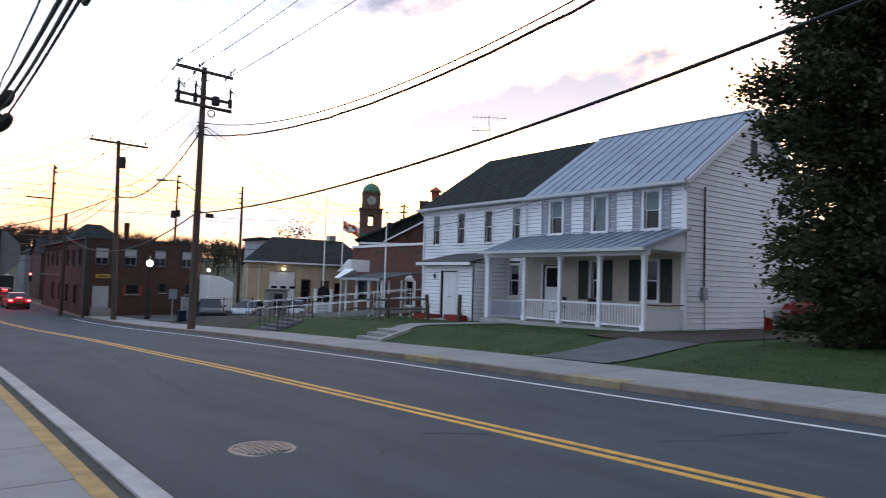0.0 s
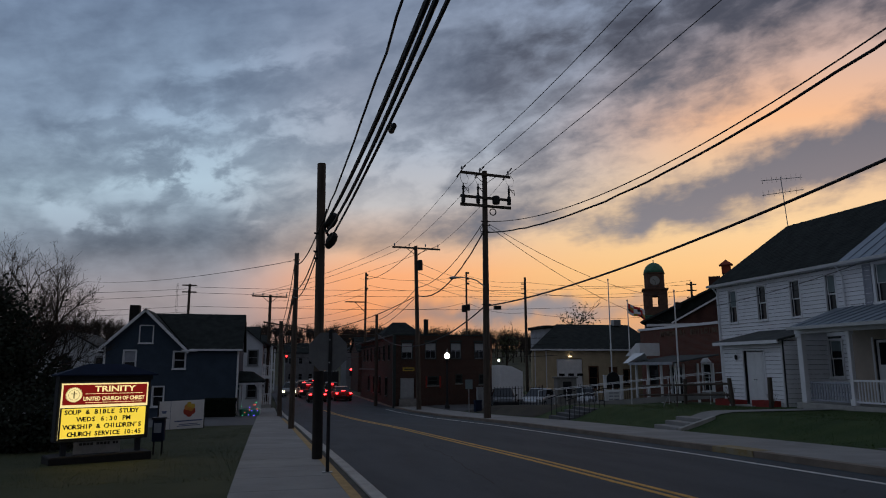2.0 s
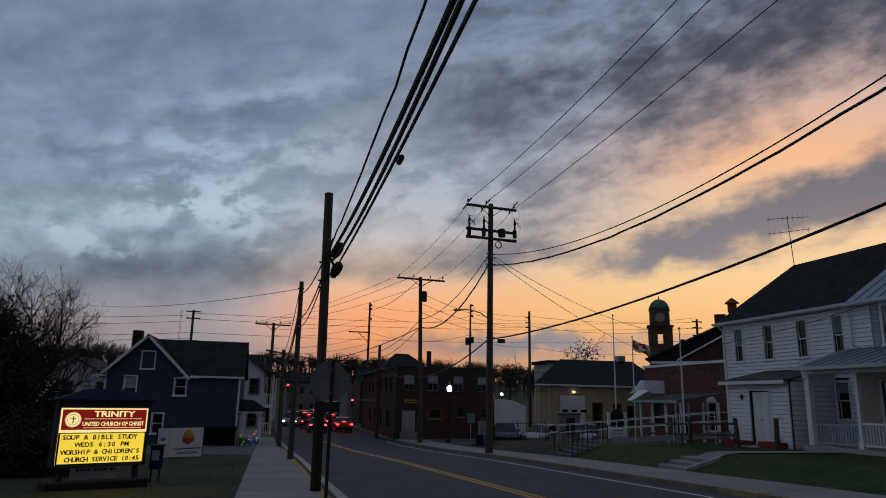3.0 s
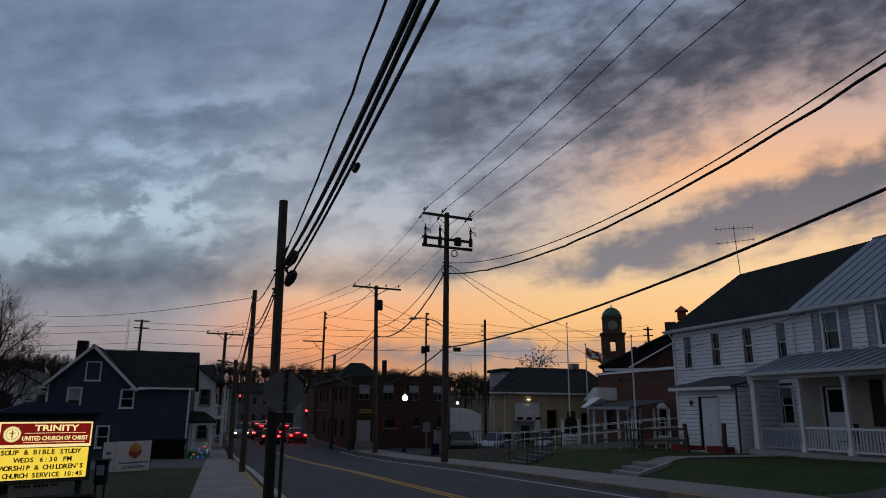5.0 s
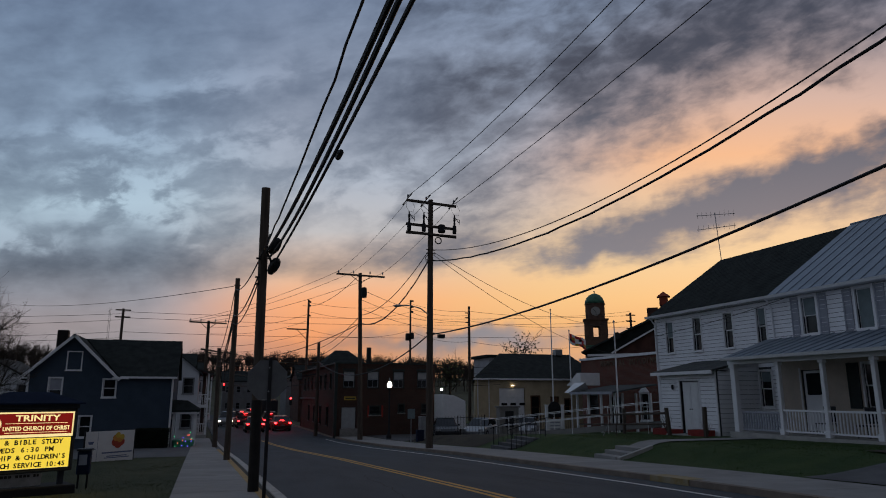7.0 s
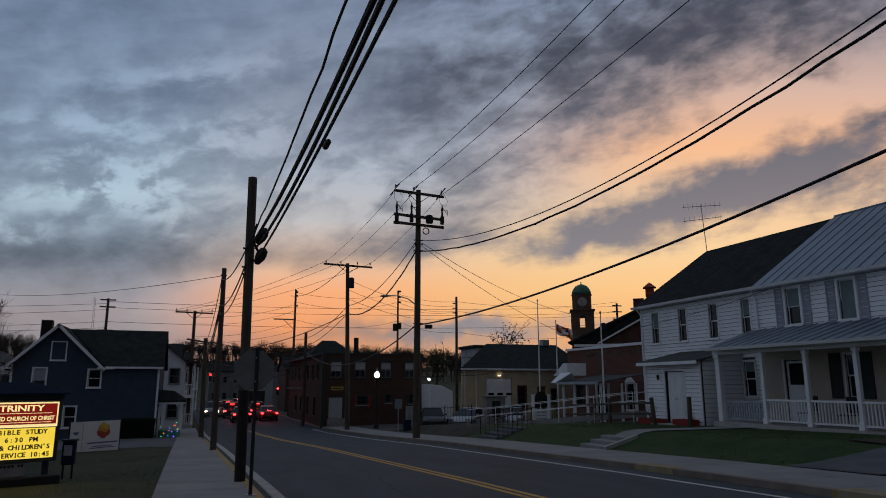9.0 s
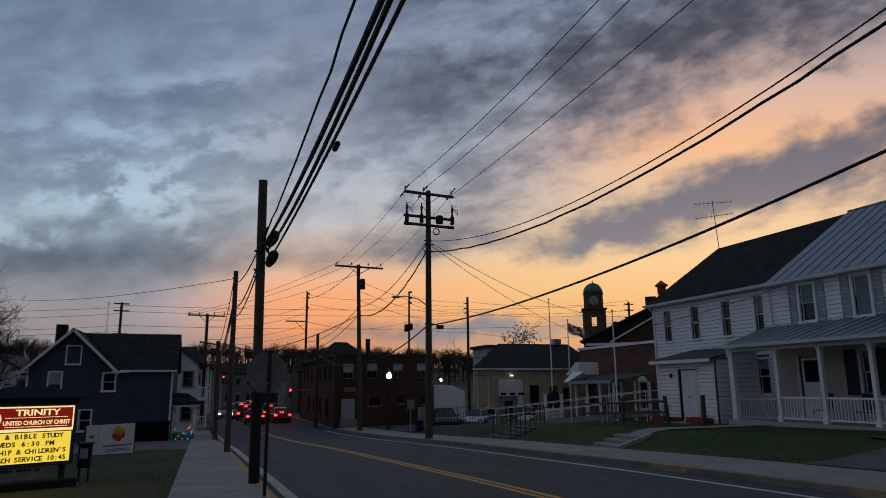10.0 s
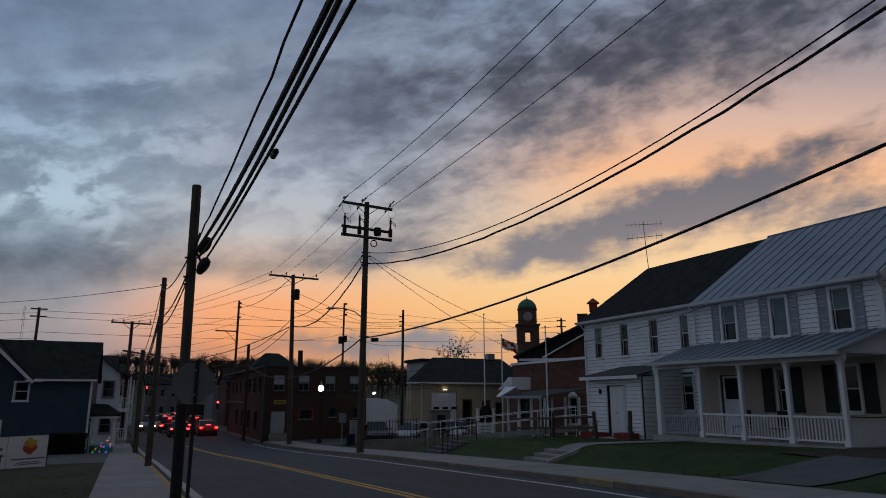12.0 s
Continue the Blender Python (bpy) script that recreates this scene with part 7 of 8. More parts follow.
def car(x, y, heading, paint, label, kind="sedan", tail=True, head=False, z=None):
    """A car; its nose points along +y before turning by heading."""
    t = thing("car", label, "car", "cars")
    t.matrix_world = pose(x, y, (zg(y) if z is None else z), 0, 0, heading)
    W = 0.9
    if kind == "sedan":
        low = [(-2.25, 0.35), (-2.3, 0.75), (-2.2, 0.98), (-1.2, 1.0), (1.0, 0.92), (2.0, 0.78), (2.25, 0.6), (2.2, 0.3), (1.75, 0.22), (-1.8, 0.22)]
        cab = [(-1.75, 0.99), (-1.1, 1.42), (0.15, 1.45), (1.05, 0.92)]
    else:
        low = [(-2.3, 0.4), (-2.35, 0.8), (-2.3, 1.05), (-1.2, 1.08), (0.9, 1.08), (2.1, 0.98), (2.3, 0.7), (2.25, 0.35), (1.8, 0.28), (-1.9, 0.28)]
        cab = [(-2.25, 1.06), (-2.0, 1.68), (0.2, 1.72), (1.0, 1.08)]

    def loft(poly, widths):
        m = Mesh()
        n = len(poly)
        vs = []
        for s in (-1, 1):
            vs += [(s * w, p[0], p[1]) for p, w in zip(poly, widths)]
        m.add(vs, [tuple(range(n)), tuple(range(2 * n - 1, n - 1, -1))] + [((i + 1) % n, i, n + i, n + (i + 1) % n) for i in range(n)])
        return m
    part("body", loft(low, [W * (0.93 if p[1] > 0.9 or p[1] < 0.3 else 1.0) for p in low]), paint, t, bevel=0.05)
    part("cabin", loft(cab, [W * (0.92 if p[1] < 1.2 else 0.72) for p in cab]), CAR_GLASS, t, bevel=0.03)
    tz = cab[1][1]
    part("roof", Mesh().add([(-0.66, cab[1][0], tz), (0.66, cab[1][0], tz), (0.66, cab[2][0], tz + 0.03), (-0.66, cab[2][0], tz + 0.03), (-0.6, cab[1][0] + 0.1, tz + 0.06), (0.6, cab[1][0] + 0.1, tz + 0.06), (0.6, cab[2][0] - 0.1, tz + 0.09), (-0.6, cab[2][0] - 0.1, tz + 0.09)], [(0, 1, 5, 4), (1, 2, 6, 5), (2, 3, 7, 6), (3, 0, 4, 7), (4, 5, 6, 7), (0, 3, 2, 1)]), paint, t)
    for sx in (-1, 1):
        for wy in (-1.38, 1.4):
            w = part("wheel", Mesh().rod((sx * 0.72, wy, 0.33), (sx * 0.92, wy, 0.33), 0.33, n=18), TYRE, t)
            part("rim", Mesh().rod((sx * 0.90, wy, 0.33), (sx * 0.93, wy, 0.33), 0.2, n=12), GALV, w)
        part("tail_lamp", Mesh().box(sx * 0.72 - 0.11, sx * 0.72 + 0.11, -2.38, -2.22, 0.76, 0.89), RED_LENS if tail else material("unlit_red_lens", (0.16, 0.01, 0.01), 0.3, 0.1), t, "red tail lamp")
        part("head_lamp", Mesh().box(sx * 0.66 - 0.16, sx * 0.66 + 0.16, 2.18, 2.31, 0.62, 0.76), AMBER if head else GALV, t)
        part("mirror", Mesh().box(sx * 0.95 - 0.08, sx * 0.95 + 0.08, 0.7, 0.8, 0.95, 1.08), paint, t)
    if tail:
        yb, zb = cab[0][0] - 0.02, cab[0][1] + (0.08 if kind == "sedan" else 0.5)
        part("high_brake_lamp", Mesh().box(-0.2, 0.2, yb - 0.06, yb + 0.04, zb, zb + 0.045), RED_LENS, t, "lit red brake strip")
    part("plate", Mesh().box(-0.22, 0.22, -2.36, -2.33, 0.55, 0.67), BLIND, t)
    part("bumper", Mesh().box(-0.85, 0.85, -2.37, -2.3, 0.36, 0.52), SHUTTER_ROOM_DARK, t)
    return t


PAINT_DARK = material("dark_car_paint", (0.02, 0.022, 0.025), 0.3, 0.1, spec=0.5)
PAINT_RED = material("red_car_paint", (0.22, 0.015, 0.012), 0.3, 0.1, spec=0.5)
PAINT_SILVER = material("silver_car_paint", (0.36, 0.37, 0.38), 0.32, 0.08, metal=0.5)
PAINT_GREEN = material("green_tub_paint", (0.04, 0.26, 0.16), 0.35, 0.1, spec=0.5)
car(7.4, 75.0, 2, PAINT_RED, "dark red sedan waiting on the street with lit brake lamps")
car(7.1, 84.5, 0, PAINT_DARK, "dark sport utility car in the queue with lit brake lamps", "suv")
car(4.65, 72.6, 0, PAINT_DARK, "dark sedan in the queue with lit brake lamps")
car(4.25, 83.5, 0, PAINT_DARK, "dark hatchback in the queue with lit tail lamps", "suv")
car(4.4, 97.0, 0, PAINT_DARK, "dark hatchback further ahead in the queue with lit tail lamps", "suv")
car(6.6, 112.0, 0, PAINT_SILVER, "silver hatchback far up the street with lit tail lamps", "suv")
car(4.0, 128.0, 180, PAINT_DARK, "dark car coming down the street with lit headlamps", tail=False, head=True)
car(2.5, 87.3, 172, PAINT_SILVER, "pale car coming towards the viewer with lit headlamps", "suv", tail=False, head=True)
car(17.3, 50.4, 165, PAINT_DARK, "dark green parked car behind an iron fence", tail=False, z=-1.58)
car(20.1, 50.0, 140, PAINT_SILVER, "silver parked sedan behind an iron fence", tail=False, z=-1.6)
car(24.0, 50.2, 150, PAINT_SILVER, "pale parked car behind the monument", tail=False, z=-1.6)
car(30.6, 13.0, 95, PAINT_RED, "red car parked behind the house corner", "suv", tail=False, z=lawn_z(27.0, 12.8) + 0.03)


def box_truck(x, y):
    t = thing("box_truck", "dark box truck waiting in the queue", "truck")
    t.matrix_world = pose(x, y, zg(y))
    part("box", Mesh().box(-1.15, 1.15, -2.6, 2.4, 0.85, 3.05), PAINT_DARK, t, bevel=0.04)
    part("cab", Mesh().prism([(2.45, 0.5), (4.5, 0.5), (4.5, 1.3), (3.9, 1.5), (3.5, 2.35), (2.45, 2.35)], -1.0, 1.0, "x"), PAINT_DARK, t, bevel=0.05)
    part("chassis", Mesh().box(-0.5, 0.5, -2.4, 3.6, 0.55, 0.85), IRON, t)
    part("rear_bumper", Mesh().box(-1.1, 1.1, -2.75, -2.6, 0.5, 0.72), IRON, t)
    for sx in (-1, 1):
        part("tail_lamp", Mesh().box(sx * 0.95 - 0.12, sx * 0.95 + 0.12, -2.68, -2.58, 0.74, 0.92), RED_LENS, t, "red tail lamp")
        for wy in (-1.6, 3.3):
            w = part("wheel", Mesh().rod((sx * 0.75, wy, 0.42), (sx * 1.05, wy, 0.42), 0.42, n=18), TYRE, t)
            part("rim", Mesh().rod((sx * 1.04, wy, 0.42), (sx * 1.07, wy, 0.42), 0.24, n=12), GALV, w)


box_truck(7.4, 92.5)


def decorated_cart():
    t = thing("lit_porch_display", "green tub with small coloured holiday lights before the porch", "decoration")
    part("tub", Mesh().lathe((-1.2, 46.0, -1.6), [(0.42, 0.0), (0.6, 0.1), (0.64, 0.52), (0.56, 0.58)], 14), PAINT_GREEN, t)
    rnd = random.Random(9)
    cols = [glowing("blue_bulb", (0.15, 0.1, 1.0), 3.0), glowing("red_bulb", (1.0, 0.1, 0.05), 2.5), glowing("green_bulb", (0.1, 0.8, 0.35), 1.5)]
    for i in range(14):
        p = (-1.2 + rnd.uniform(-0.62, 0.62), 45.42 + rnd.uniform(-0.05, 0.06), -1.5 + rnd.uniform(0, 1.0))
        part("bulb", Mesh().lathe(p, [(0.006, -0.03), (0.03, 0.0), (0.006, 0.03)], 6), cols[i % 3], t)


decorated_cart()


def trailer():
    t = thing("white_trailer", "white box trailer parked in the lot", "trailer")
    z = lawn_z(18.2, 55) + 0.03
    part("box", Mesh().prism([(18.3, z + 0.5), (20.3, z + 0.5), (20.3, z + 2.75), (19.3, z + 3.2), (18.3, z + 3.3)], 54.0, 56.2), WHITE_METAL, t, bevel=0.02)
    for x in (18.7, 19.9):
        part("wheel", Mesh().rod((x, 54.1, z + 0.32), (x, 54.3, z + 0.32), 0.32, n=14), TYRE, t)
        part("wheel", Mesh().rod((x, 55.9, z + 0.32), (x, 56.1, z + 0.32), 0.32, n=14), TYRE, t)
    part("chassis", Mesh().box(18.4, 20.2, 54.2, 56.0, z + 0.4, z + 0.5), IRON, t)


trailer()
_yl = thing("yard_lamp", "small glowing white yard lamp on a post", "lamp")
part("post", Mesh().rod((19.34, 57.3, -1.8), (19.34, 57.3, 2.0), 0.06, n=6), IRON, _yl)
part("bulb", Mesh().lathe((19.34, 57.3, 2.0), [(0.02, 0), (0.10, 0.07), (0.10, 0.13), (0.02, 0.2)], 10), glowing("yard_bulb", (1.0, 0.95, 0.85), 30.0), _yl)
_gn = thing("garden_flag", "small red and white garden flag on the lawn", "garden flag")
_gz = lawn_z(17.6, 8.9)
part("stick", Mesh().rod((17.6, 8.9, _gz), (17.6, 8.9, _gz + 0.95), 0.012, n=5), IRON, _gn)
part("cloth", Mesh().slab([(17.6, 8.9, _gz + 0.9), (17.85, 8.85, _gz + 0.85), (17.9, 8.83, _gz + 0.4), (17.6, 8.9, _gz + 0.45)], 0.006), PAINT_RED, _gn)
part("white_band", Mesh().slab([(17.6, 8.89, _gz + 0.93), (17.85, 8.84, _gz + 0.88), (17.87, 8.835, _gz + 0.72), (17.6, 8.89, _gz + 0.77)], 0.006), WHITE_METAL, _gn)


# ---- trees ----
BARK = material("bark", (0.05, 0.04, 0.032), 0.95, 0.3, 6.0, 40.0, 0.5)
NEEDLES = material("conifer_needles", (0.040, 0.058, 0.024), 0.9, 0.5, 1.2, 30.0, 0.0, second=(0.075, 0.080, 0.034))
SHRUB = material("evergreen_shrub", (0.012, 0.018, 0.010), 0.9, 0.5, 3.0, 30.0, 0.0)


def conifer(x, y, h, r, seed, label, n=5200, base=0.2, leaf=0.2):
    rnd = random.Random(seed)
    t = thing("conifer", label, "tree")
    z = lawn_z(x, y)
    part("trunk", Mesh().tube([(x, y, z - 0.1), (x, y, z + h * 0.5), (x, y, z + h * 0.96)], [0.24, 0.14, 0.03], 8), BARK, t)
    br, m = Mesh(), Mesh()
    k = 0
    for i in range(240):
        f = (i + 0.5) / 240
        zz = z + base + (h - base) * f ** 0.92
        rr = float(np.interp(f, (0, 0.2, 0.32, 0.55, 0.78, 1.0), (0.86, 0.88, 0.94, 1.0, 0.75, 0.05))) * r * rnd.uniform(0.62, 1.05) + 0.1
        a = i * 2.399 + rnd.uniform(-0.3, 0.3)
        d = Vector((math.cos(a), math.sin(a), rnd.uniform(-0.12, 0.28)))
        p0 = Vector((x, y, zz))
        p1 = p0 + d * rr
        p1.z += 0.25 * rr * rnd.uniform(-0.5, 0.4)
        br.tube([p0, p0.lerp(p1, 0.5), p1], [0.035, 0.022, 0.006], 4)
        for _ in range(n // 240):
            q = p0.lerp(p1, rnd.uniform(0.25, 1.05)) + Vector((rnd.gauss(0, 1), rnd.gauss(0, 1), rnd.gauss(0, 0.8))) * 0.16 * (0.5 + rr / r)
            out = (q - Vector((x, y, q.z))).normalized() if (q - Vector((x, y, q.z))).length > 1e-3 else Vector((1, 0, 0))
            u = (out + Vector((rnd.uniform(-0.8, 0.8), rnd.uniform(-0.8, 0.8), rnd.uniform(-0.7, 0.7)))).normalized()
            s = u.orthogonal().normalized()
            s = (s * math.cos(rnd.uniform(0, 3.1)) + u.cross(s) * math.sin(rnd.uniform(0, 3.1))).normalized()
            L, w = leaf * rnd.uniform(0.6, 1.4), leaf * 0.26 * rnd.uniform(0.7, 1.3)
            m.add([q, q + u * L * 0.5 + s * w, q + u * L, q + u * L * 0.5 - s * w], [(0, 1, 2, 3)])
    part("branches", br, BARK, t)
    part("crown", m, NEEDLES, t)


conifer(20.9, 6.7, 13.0, 3.8, 11, "large dark evergreen tree on the lawn", n=170000, base=0.1, leaf=0.185)


def limbs(m, rnd, p, d, length, r, depth, spread=0.6, seg=3, up=0.08):
    pts, rs = [p], [r]
    for i in range(seg):
        d = (d + Vector((rnd.uniform(-1, 1), rnd.uniform(-1, 1), rnd.uniform(-0.6, 0.9))) * 0.16 + Vector((0, 0, up))).normalized()
        p = p + d * length / seg
        pts.append(p)
        rs.append(r * (1 - 0.45 * (i + 1) / seg))
    m.tube(pts, rs, 6 if r > 0.05 else 4 if r > 0.015 else 3)
    if depth <= 0:
        return
    for i in range(rnd.choice((2, 3, 3, 4))):
        q = pts[rnd.randint(1, seg)]
        a = rnd.uniform(0, 6.28)
        o = d.orthogonal().normalized()
        o = o * math.cos(a) + d.cross(o) * math.sin(a)
        limbs(m, rnd, q, (d + o * rnd.uniform(0.5, 1.1) * spread / 0.6).normalized(), length * rnd.uniform(0.55, 0.8), max(0.004, r * 0.52), depth - 1, spread, seg, up)


def bare_tree(x, y, h, seed, z, label, depth=5, r=0.14):
    rnd = random.Random(seed)
    t = thing("bare_tree", label, "tree")
    m = Mesh()
    m.tube([(x, y, z - 0.1), (x + 0.05, y, z + h * 0.15), (x, y + 0.05, z + h * 0.3)], [r * 1.25, r, r * 0.9], 8)
    part("trunk", m, BARK, t)
    c = Mesh()
    for i in range(8):
        a = i * 1.26 + rnd.uniform(-0.3, 0.3)
        limbs(c, rnd, Vector((x, y, z + h * (0.18 + 0.12 * (i % 2) / 1.0))), Vector((math.cos(a) * 0.75, math.sin(a) * 0.75, 0.8)).normalized(), h * 0.285, r * 0.6, depth - 1)
    part("crown", c, BARK, t, "leafless twigs")


bare_tree(-7.6, 24.0, 6.6, 7, zg(24), "leafless tree with many spreading twigs", 7, 0.16)
bare_tree(-8.6, 24.6, 6.3, 21, zg(25), "leafless tree beside dark shrubs", 7, 0.16)


def shrub_mass(x, y, rx, ry, h, n, seed, label, leaf=0.13, z=None):
    rnd = random.Random(seed)
    t = thing("evergreen_shrub", label, "shrub")
    z = zg(y) if z is None else z
    br, m = Mesh(), Mesh()
    for i in range(40):
        a, f = rnd.uniform(0, 6.28), math.sqrt(rnd.random())
        p = Vector((x + rx * f * math.cos(a), y + ry * f * math.sin(a), z + h * rnd.uniform(0.5, 1.0) * (1 - 0.45 * f * f)))
        br.tube([(x + (p.x - x) * 0.4, y + (p.y - y) * 0.4, z), p], [0.03, 0.006], 4)
        for _ in range(n // 40):
            q = p + Vector((rnd.gauss(0, 0.3), rnd.gauss(0, 0.3), rnd.gauss(-0.25, 0.35)))
            q.z = max(z + 0.03, q.z)
            u = Vector((rnd.uniform(-1, 1), rnd.uniform(-1, 1), rnd.uniform(-0.6, 1))).normalized()
            s = u.orthogonal().normalized() * leaf * 0.35
            m.add([q, q + u * leaf * 0.5 + s, q + u * leaf, q + u * leaf * 0.5 - s], [(0, 1, 2, 3)])
    part("stems", br, BARK, t)
    part("leaves", m, SHRUB, t)


shrub_mass(-7.7, 21.5, 1.9, 1.2, 4.4, 9000, 31, "tall dark evergreen shrub beside the sign")
shrub_mass(-9.9, 21.0, 1.8, 1.2, 4.0, 7000, 32, "broad dark evergreen shrub")
shrub_mass(-5.7, 19.6, 0.9, 0.7, 1.5, 3000, 33, "low dark shrub beside the sign")


def hedge(x0, x1, y0, y1, z0, z1, n, seed):
    """A clipped hedge: leaves thick near flat sides and top."""
    rnd = random.Random(seed)
    t = thing("hedge", "clipped square dark hedge against the blue wall", "hedge")
    br, m = Mesh(), Mesh()
    for i in range(14):
        x = x0 + (x1 - x0) * (i + 0.5) / 14
        br.tube([(x, (y0 + y1) / 2, z0), (x + rnd.uniform(-0.1, 0.1), (y0 + y1) / 2, z1 - 0.15)], [0.03, 0.01], 4)
    br.box(x0 + 0.1, x1 - 0.1, y0 + 0.12, y1 - 0.05, z0, z1 - 0.1)
    for _ in range(n):
        q = Vector((rnd.uniform(x0, x1), y0 + abs(rnd.gauss(0, 0.06)), rnd.uniform(z0, z1)))
        if rnd.random() < 0.35:
            q = Vector((q.x, rnd.uniform(y0, y1), z1 - abs(rnd.gauss(0, 0.05))))
        u = Vector((rnd.uniform(-1, 1), rnd.uniform(-1, 0.4), rnd.uniform(-0.6, 1))).normalized()
        sd = u.orthogonal().normalized() * 0.035
        m.add([q, q + u * 0.05 + sd, q + u * 0.1, q + u * 0.05 - sd], [(0, 1, 2, 3)])
    part("stems", br, SHRUB, t)
    part("leaves", m, SHRUB, t)


hedge(-3.85, -2.02, 44.9, 45.85, zg(45) + 0.05, -0.38, 7000, 34)


# ---- distance: wooded hill, far houses, far trees ----
def hill_z(x, y):
    f = min(1.0, max(0.0, (y - 170) / 130))
    return -2.0 + f * f * (3 - 2 * f) * (12.5 + 4.0 * noise.noise(Vector((x * 0.006, y * 0.004, 2))))


sheet("hill", steps(-420, 520, 20), steps(170, 640, 20), hill_z, EARTH, "low wooded hill beyond the town", "hill")


def far_woods():
    rnd = random.Random(77)
    m = Mesh()

    def twig(p, q, w):
        s = Vector((q.z - p.z, 0, p.x - q.x))
        s = s.normalized() * w if s.length > 1e-4 else Vector((w, 0, 0))
        m.add([p - s, p + s, q + Vector((0, w * 0.5, 0)), q - s * 0.2], [(0, 1, 2, 3)])
    for i in range(1000):
        y = rnd.uniform(225, 350)
        x = rnd.uniform(-0.48, 0.62) * y
        z = hill_z(x, y)
        h = rnd.uniform(5.5, 11.0)
        m.tube([(x, y, z - 0.3), (x + rnd.uniform(-0.3, 0.3), y, z + h * 0.7)], [0.22, 0.08], 3)
        cr = h * rnd.uniform(0.22, 0.34)
        top = Vector((x, y, z + h * 0.66))
        for b in range(34):
            p = Vector((x, y, z + h * rnd.uniform(0.28, 0.66)))
            d = Vector((rnd.gauss(0, 1), rnd.gauss(0, 0.6), rnd.gauss(0.35, 0.75))).normalized()
            q = top + Vector((d.x * cr, d.y * cr, d.z * cr * 1.1)) * rnd.uniform(0.55, 1.0)
            twig(p, q, 0.075)
            for c in range(2):
                a = p.lerp(q, rnd.uniform(0.45, 0.95))
                twig(a, a + Vector((rnd.gauss(0, 0.7), rnd.gauss(0, 0.4), rnd.uniform(0.0, 1.0))), 0.05)
    tagged(part("far_woods", m, BARK), "leafless woods along the hill's skyline", "woods", kind="stuff")


far_woods()


def far_tree(x, y, z, h, seed):
    rnd = random.Random(seed)
    t = thing("far_tree", "distant half-bare tree above the rooftops", "tree", "distant trees")
    part("trunk", Mesh().tube([(x, y, z), (x, y, z + h * 0.7)], [0.25, 0.1], 6), BARK, t)
    c = Mesh()
    for i in range(6):
        a = i * 1.05
        limbs(c, rnd, Vector((x, y, z + h * (0.4 + 0.07 * i))), Vector((math.cos(a), math.sin(a), 0.7)).normalized(), h * 0.22, 0.08, 2)
    part("branchwork", c, BARK, t)
    m = Mesh()
    for _ in range(420):
        d = Vector((rnd.gauss(0, 1), rnd.gauss(0, 1), rnd.gauss(0, 1))).normalized() * rnd.uniform(0.3, 1)
        q = Vector((x, y, z + h * 0.72)) + Vector((d.x * h * 0.26, d.y * h * 0.26, d.z * h * 0.28))
        u = Vector((rnd.uniform(-1, 1), rnd.uniform(-1, 1), rnd.uniform(-1, 1))).normalized()
        s = u.orthogonal() * 0.13
        m.add([q, q + u * 0.2 + s, q + u * 0.42, q + u * 0.2 - s], [(0, 1, 2, 3)])
    part("crown", m, NEEDLES, t)


far_tree(53.6, 113.0, -1.5, 14.5, 5)
far_tree(34.7, 99.0, -1.5, 9.0, 6)


FAR_TRIM = material("dull_window_trim", (0.20, 0.205, 0.22), 0.7, 0.12, 2.0, 20.0, 0.05)


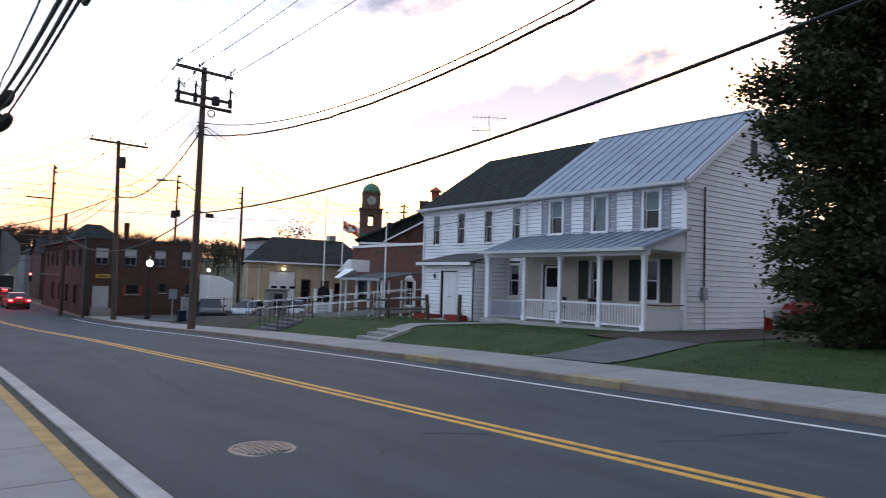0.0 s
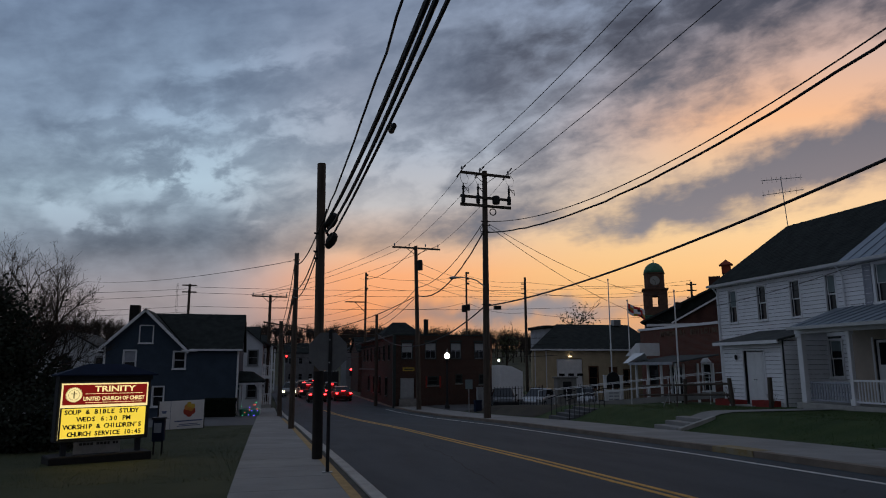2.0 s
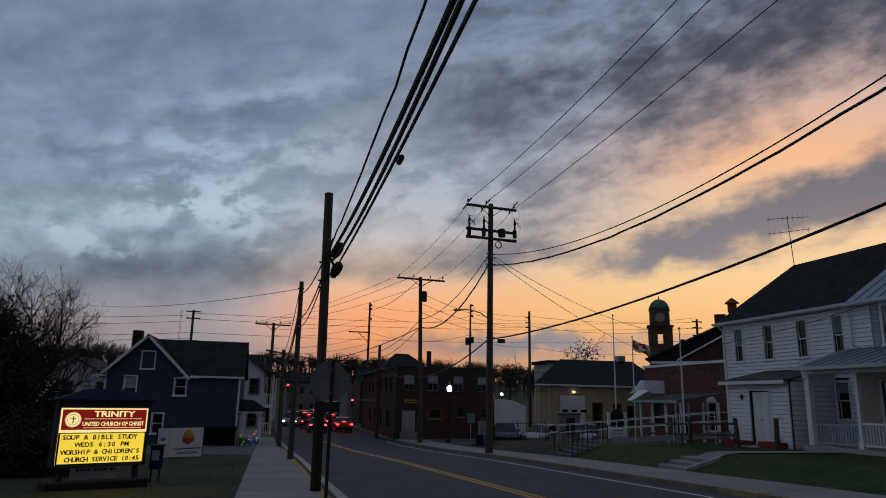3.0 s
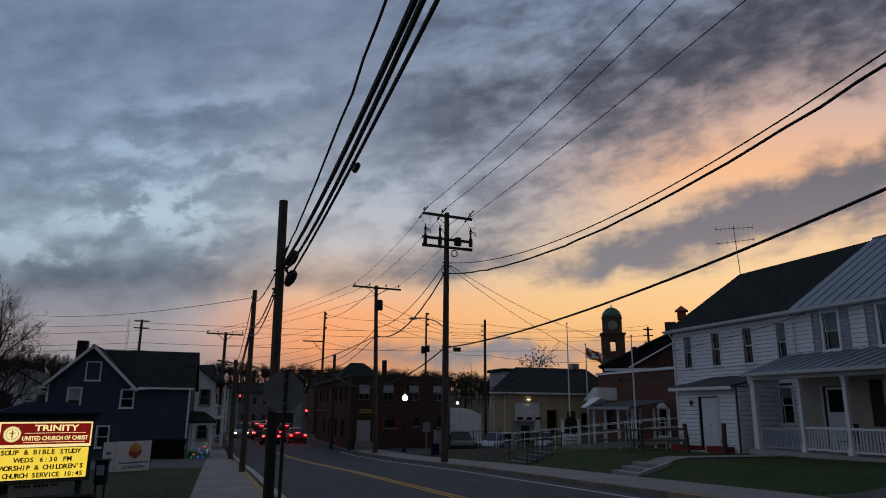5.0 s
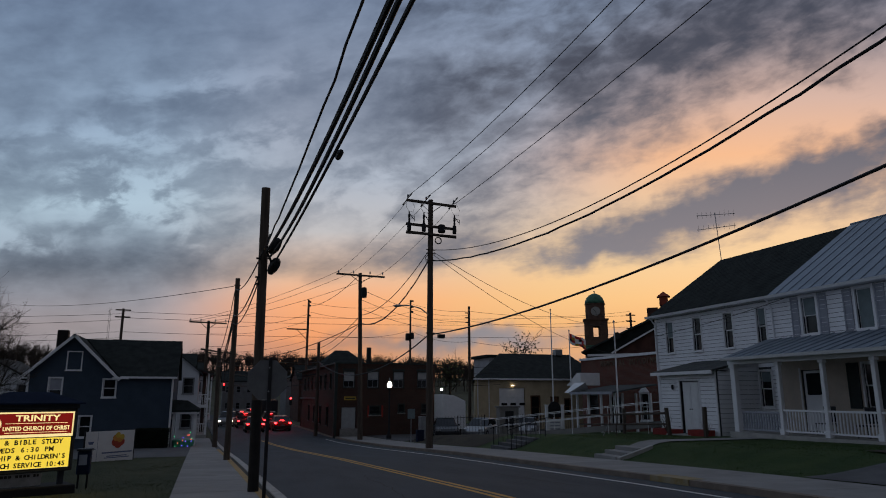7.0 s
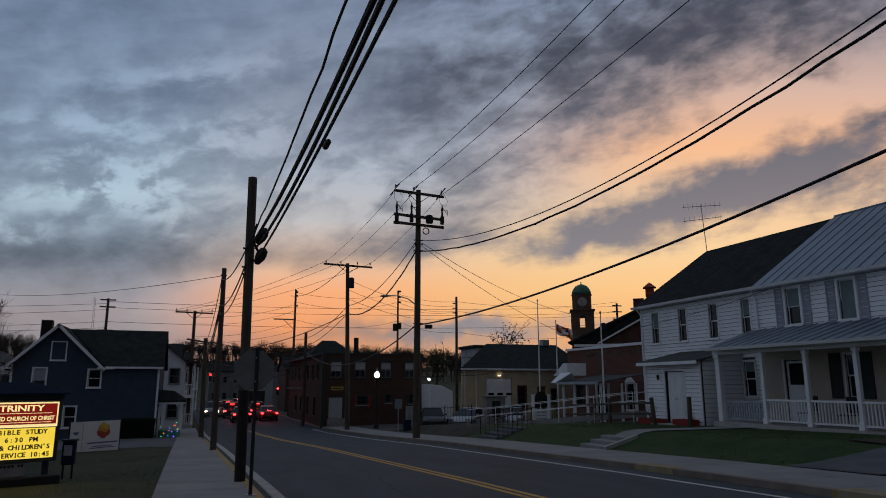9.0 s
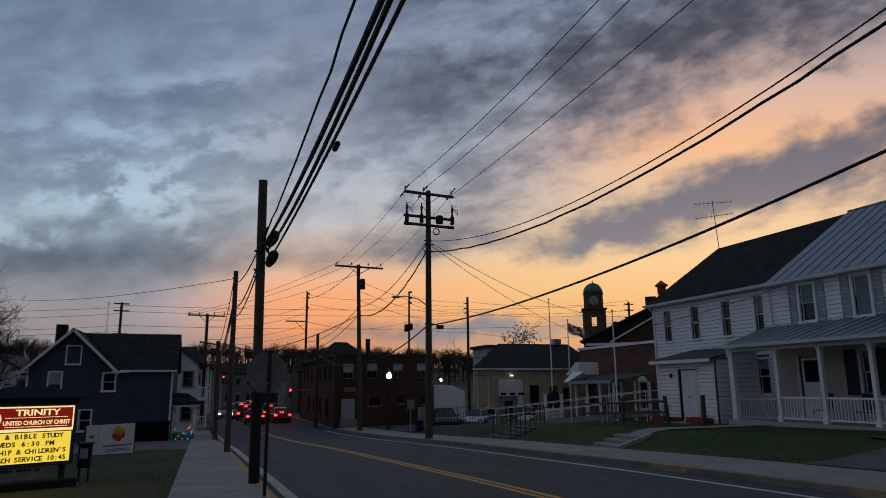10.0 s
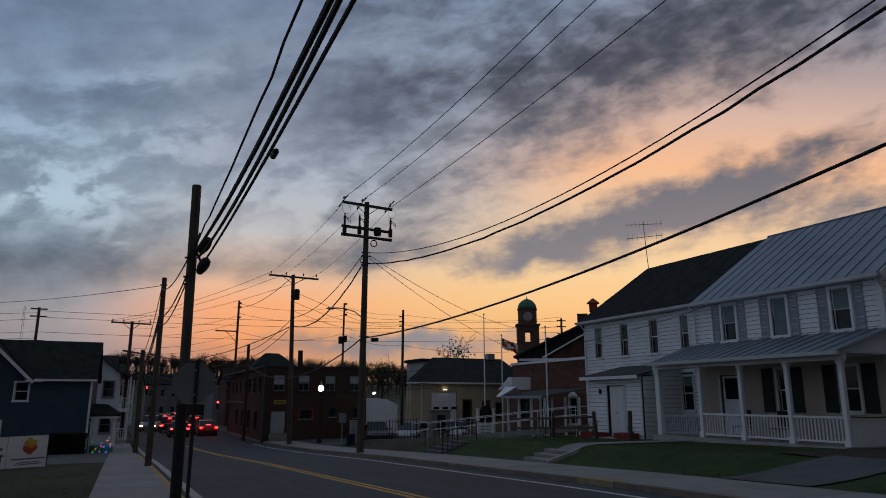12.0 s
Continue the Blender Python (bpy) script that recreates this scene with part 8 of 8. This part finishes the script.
def far_house(x0, x1, y0, depth, z1, ridge, mat, roof, label, along="x", wins=3, porch=0.0):
    h = thing("far_house", label, "house", "houses down the street")
    z0 = zg(y0) - 0.3
    f = Face(x0, y0, 1, 0)
    f.n = (0, -1)
    W = x1 - x0
    holes = []
    for fl in range(2):
        for i in range(wins):
            u = W * (i + 0.5) / wins
            zz = z0 + 1.2 + fl * (z1 - z0) * 0.48
            holes.append((u - 0.4, u + 0.4, zz, zz + 1.25))
    part("front_wall", wall_with_openings(f, Mesh(), 0, W, z0, z1, holes, 0.2), mat, h)
    for o in holes:
        window(f, *o, h, border=0.06, trim=FAR_TRIM, sash=FAR_TRIM)
    part("back_wall", Mesh().box(x0, x1, y0 + depth - 0.2, y0 + depth, z0, z1), mat, h)
    yb = y0 + depth
    if along == "x":
        for x in (x0, x1 - 0.2):
            part("end_wall", Mesh().prism([(y0 + 0.2, z0), (yb - 0.2, z0), (yb - 0.2, z1), (y0 + depth / 2, ridge - 0.1), (y0 + 0.2, z1)], x, x + 0.2, "x"), mat, h)
        for s in (y0 - 0.3, yb + 0.3):
            part("roof", Mesh().slab([(x0 - 0.3, s, z1 - 0.1), (x1 + 0.3, s, z1 - 0.1), (x1 + 0.3, y0 + depth / 2, ridge), (x0 - 0.3, y0 + depth / 2, ridge)], 0.12), roof, h)
    else:
        part("gable", Mesh().prism([(x0, z1), (x1, z1), ((x0 + x1) / 2, ridge - 0.1)], y0, y0 + 0.2), mat, h)
        for x in (x0, x1 - 0.2):
            part("end_wall", Mesh().box(x, x + 0.2, y0 + 0.2, yb - 0.2, z0, z1), mat, h)
        for s in (x0 - 0.3, x1 + 0.3):
            part("roof", Mesh().slab([(s, y0 - 0.3, z1 - 0.1), (s, yb + 0.3, z1 - 0.1), ((x0 + x1) / 2, yb + 0.3, ridge), ((x0 + x1) / 2, y0 - 0.3, ridge)], 0.12), roof, h)
    part("chimney", Mesh().box(x0 + W * 0.3, x0 + W * 0.3 + 0.6, y0 + depth * 0.5, y0 + depth * 0.5 + 0.6, z1, ridge + 0.7), BRICK_DARK, h)
    if porch:
        # two-storey porch along the street side
        xa, xb = x1 + 0.02, x1 + porch
        zm = z0 + (z1 - z0) * 0.52
        part("porch_deck", Mesh().box(xa, xb, y0, yb, z0, z0 + 0.6), CURB, h)
        part("balcony_deck", Mesh().box(xa, xb, y0, yb, zm - 0.2, zm), TRIM, h)
        part("porch_roof", Mesh().slab([(xa, y0 - 0.2, z1 + 0.25), (xb + 0.25, y0 - 0.2, z1 - 0.15), (xb + 0.25, yb + 0.2, z1 - 0.15), (xa, yb + 0.2, z1 + 0.25)], 0.1), roof, h)
        for i in range(5):
            y = y0 + 0.1 + (depth - 0.2) * i / 4
            for za, zb in ((z0 + 0.6, zm - 0.2), (zm, z1 - 0.1)):
                part("porch_post", Mesh().cbox((xb - 0.1, y, (za + zb) / 2), (0.16, 0.16, zb - za)), TRIM, h)
        for za in (z0 + 0.6, zm):
            part("handrail", Mesh().box(xb - 0.14, xb - 0.08, y0, yb, za + 0.85, za + 0.92), TRIM, h)
            part("handrail", Mesh().box(xa, xb - 0.14, y0 + 0.02, y0 + 0.08, za + 0.85, za + 0.92), TRIM, h)
            for i in range(int(porch / 0.16)):
                part("baluster", Mesh().box(xa + 0.05 + i * 0.16, xa + 0.09 + i * 0.16, y0 + 0.03, y0 + 0.07, za, za + 0.85), TRIM, h)


WHITE_FAR = material("pale_far_siding", (0.42, 0.43, 0.46), 0.7, 0.12, 1.0, 20.0, 0.05, stains=0.3)
NEAR_WHITE = material("white_neighbour_siding", (0.62, 0.64, 0.68), 0.7, 0.1, 1.0, 20.0, 0.05, stains=0.25)
GREY_FAR = material("grey_far_siding", (0.17, 0.17, 0.18), 0.7, 0.15, 1.0, 20.0, 0.05, stains=0.3)
far_house(-3.9, -0.75, 62, 8, 3.55, 5.0, NEAR_WHITE, ROOF_GREY, "pale two-storey house with a two-level street porch", "y", 2, 0.9)
far_house(-6.0, -1.6, 78, 9, 4.0, 6.2, GREY_FAR, ROOF_DARK, "grey two-storey house with a white columned porch", "x", 2, 1.5)
far_house(-5.0, -0.6, 104, 10, 4.5, 6.4, WHITE_FAR, ROOF_DARK, "pale house beyond the crossing with a columned porch", "x", 3, 1.2)
far_house(-6.5, -0.5, 128, 10, 4.5, 7.0, GREY_FAR, ROOF_DARK, "grey house beyond the crossing", "y", 3)
far_house(3.0, 11.5, 152, 10, 4.6, 6.8, GREY_FAR, ROOF_DARK, "dim house closing the street's far end", "x", 4)
far_house(12.8, 19.0, 104, 10, 4.0, 6.2, BRICK_DARK, ROOF_DARK, "dark brick house beyond the crossing", "x", 3)
far_house(13.5, 22.0, 128, 10, 4.5, 7.0, GREY_FAR, ROOF_DARK, "grey house beyond the crossing", "y", 3)
far_house(-20.0, -12.4, 62, 9, 2.4, 4.6, NEAR_WHITE, ROOF_GREY, "pale house behind bare trees", "y", 3)
far_house(-42.0, -30.0, 66, 9, 2.4, 4.6, WHITE_FAR, ROOF_GREY, "pale low house behind shrubs", "x", 3)
far_house(21.5, 28.0, 96, 9, 3.6, 5.4, GREY_FAR, ROOF_DARK, "dim house behind the parking lot", "x", 3)

# pavements last: their slabs are pieces of their own
pavement("pavement_near", lambda y: -0.45 - 0.006 * max(y, 0), lambda y: curb_left(y) - 0.47, -12, 60, 1.5, "worn concrete pavement with joints beside the street")
pavement("pavement_far", 10.35, 12.75, -12, 60, 1.5, "worn concrete pavement with joints")
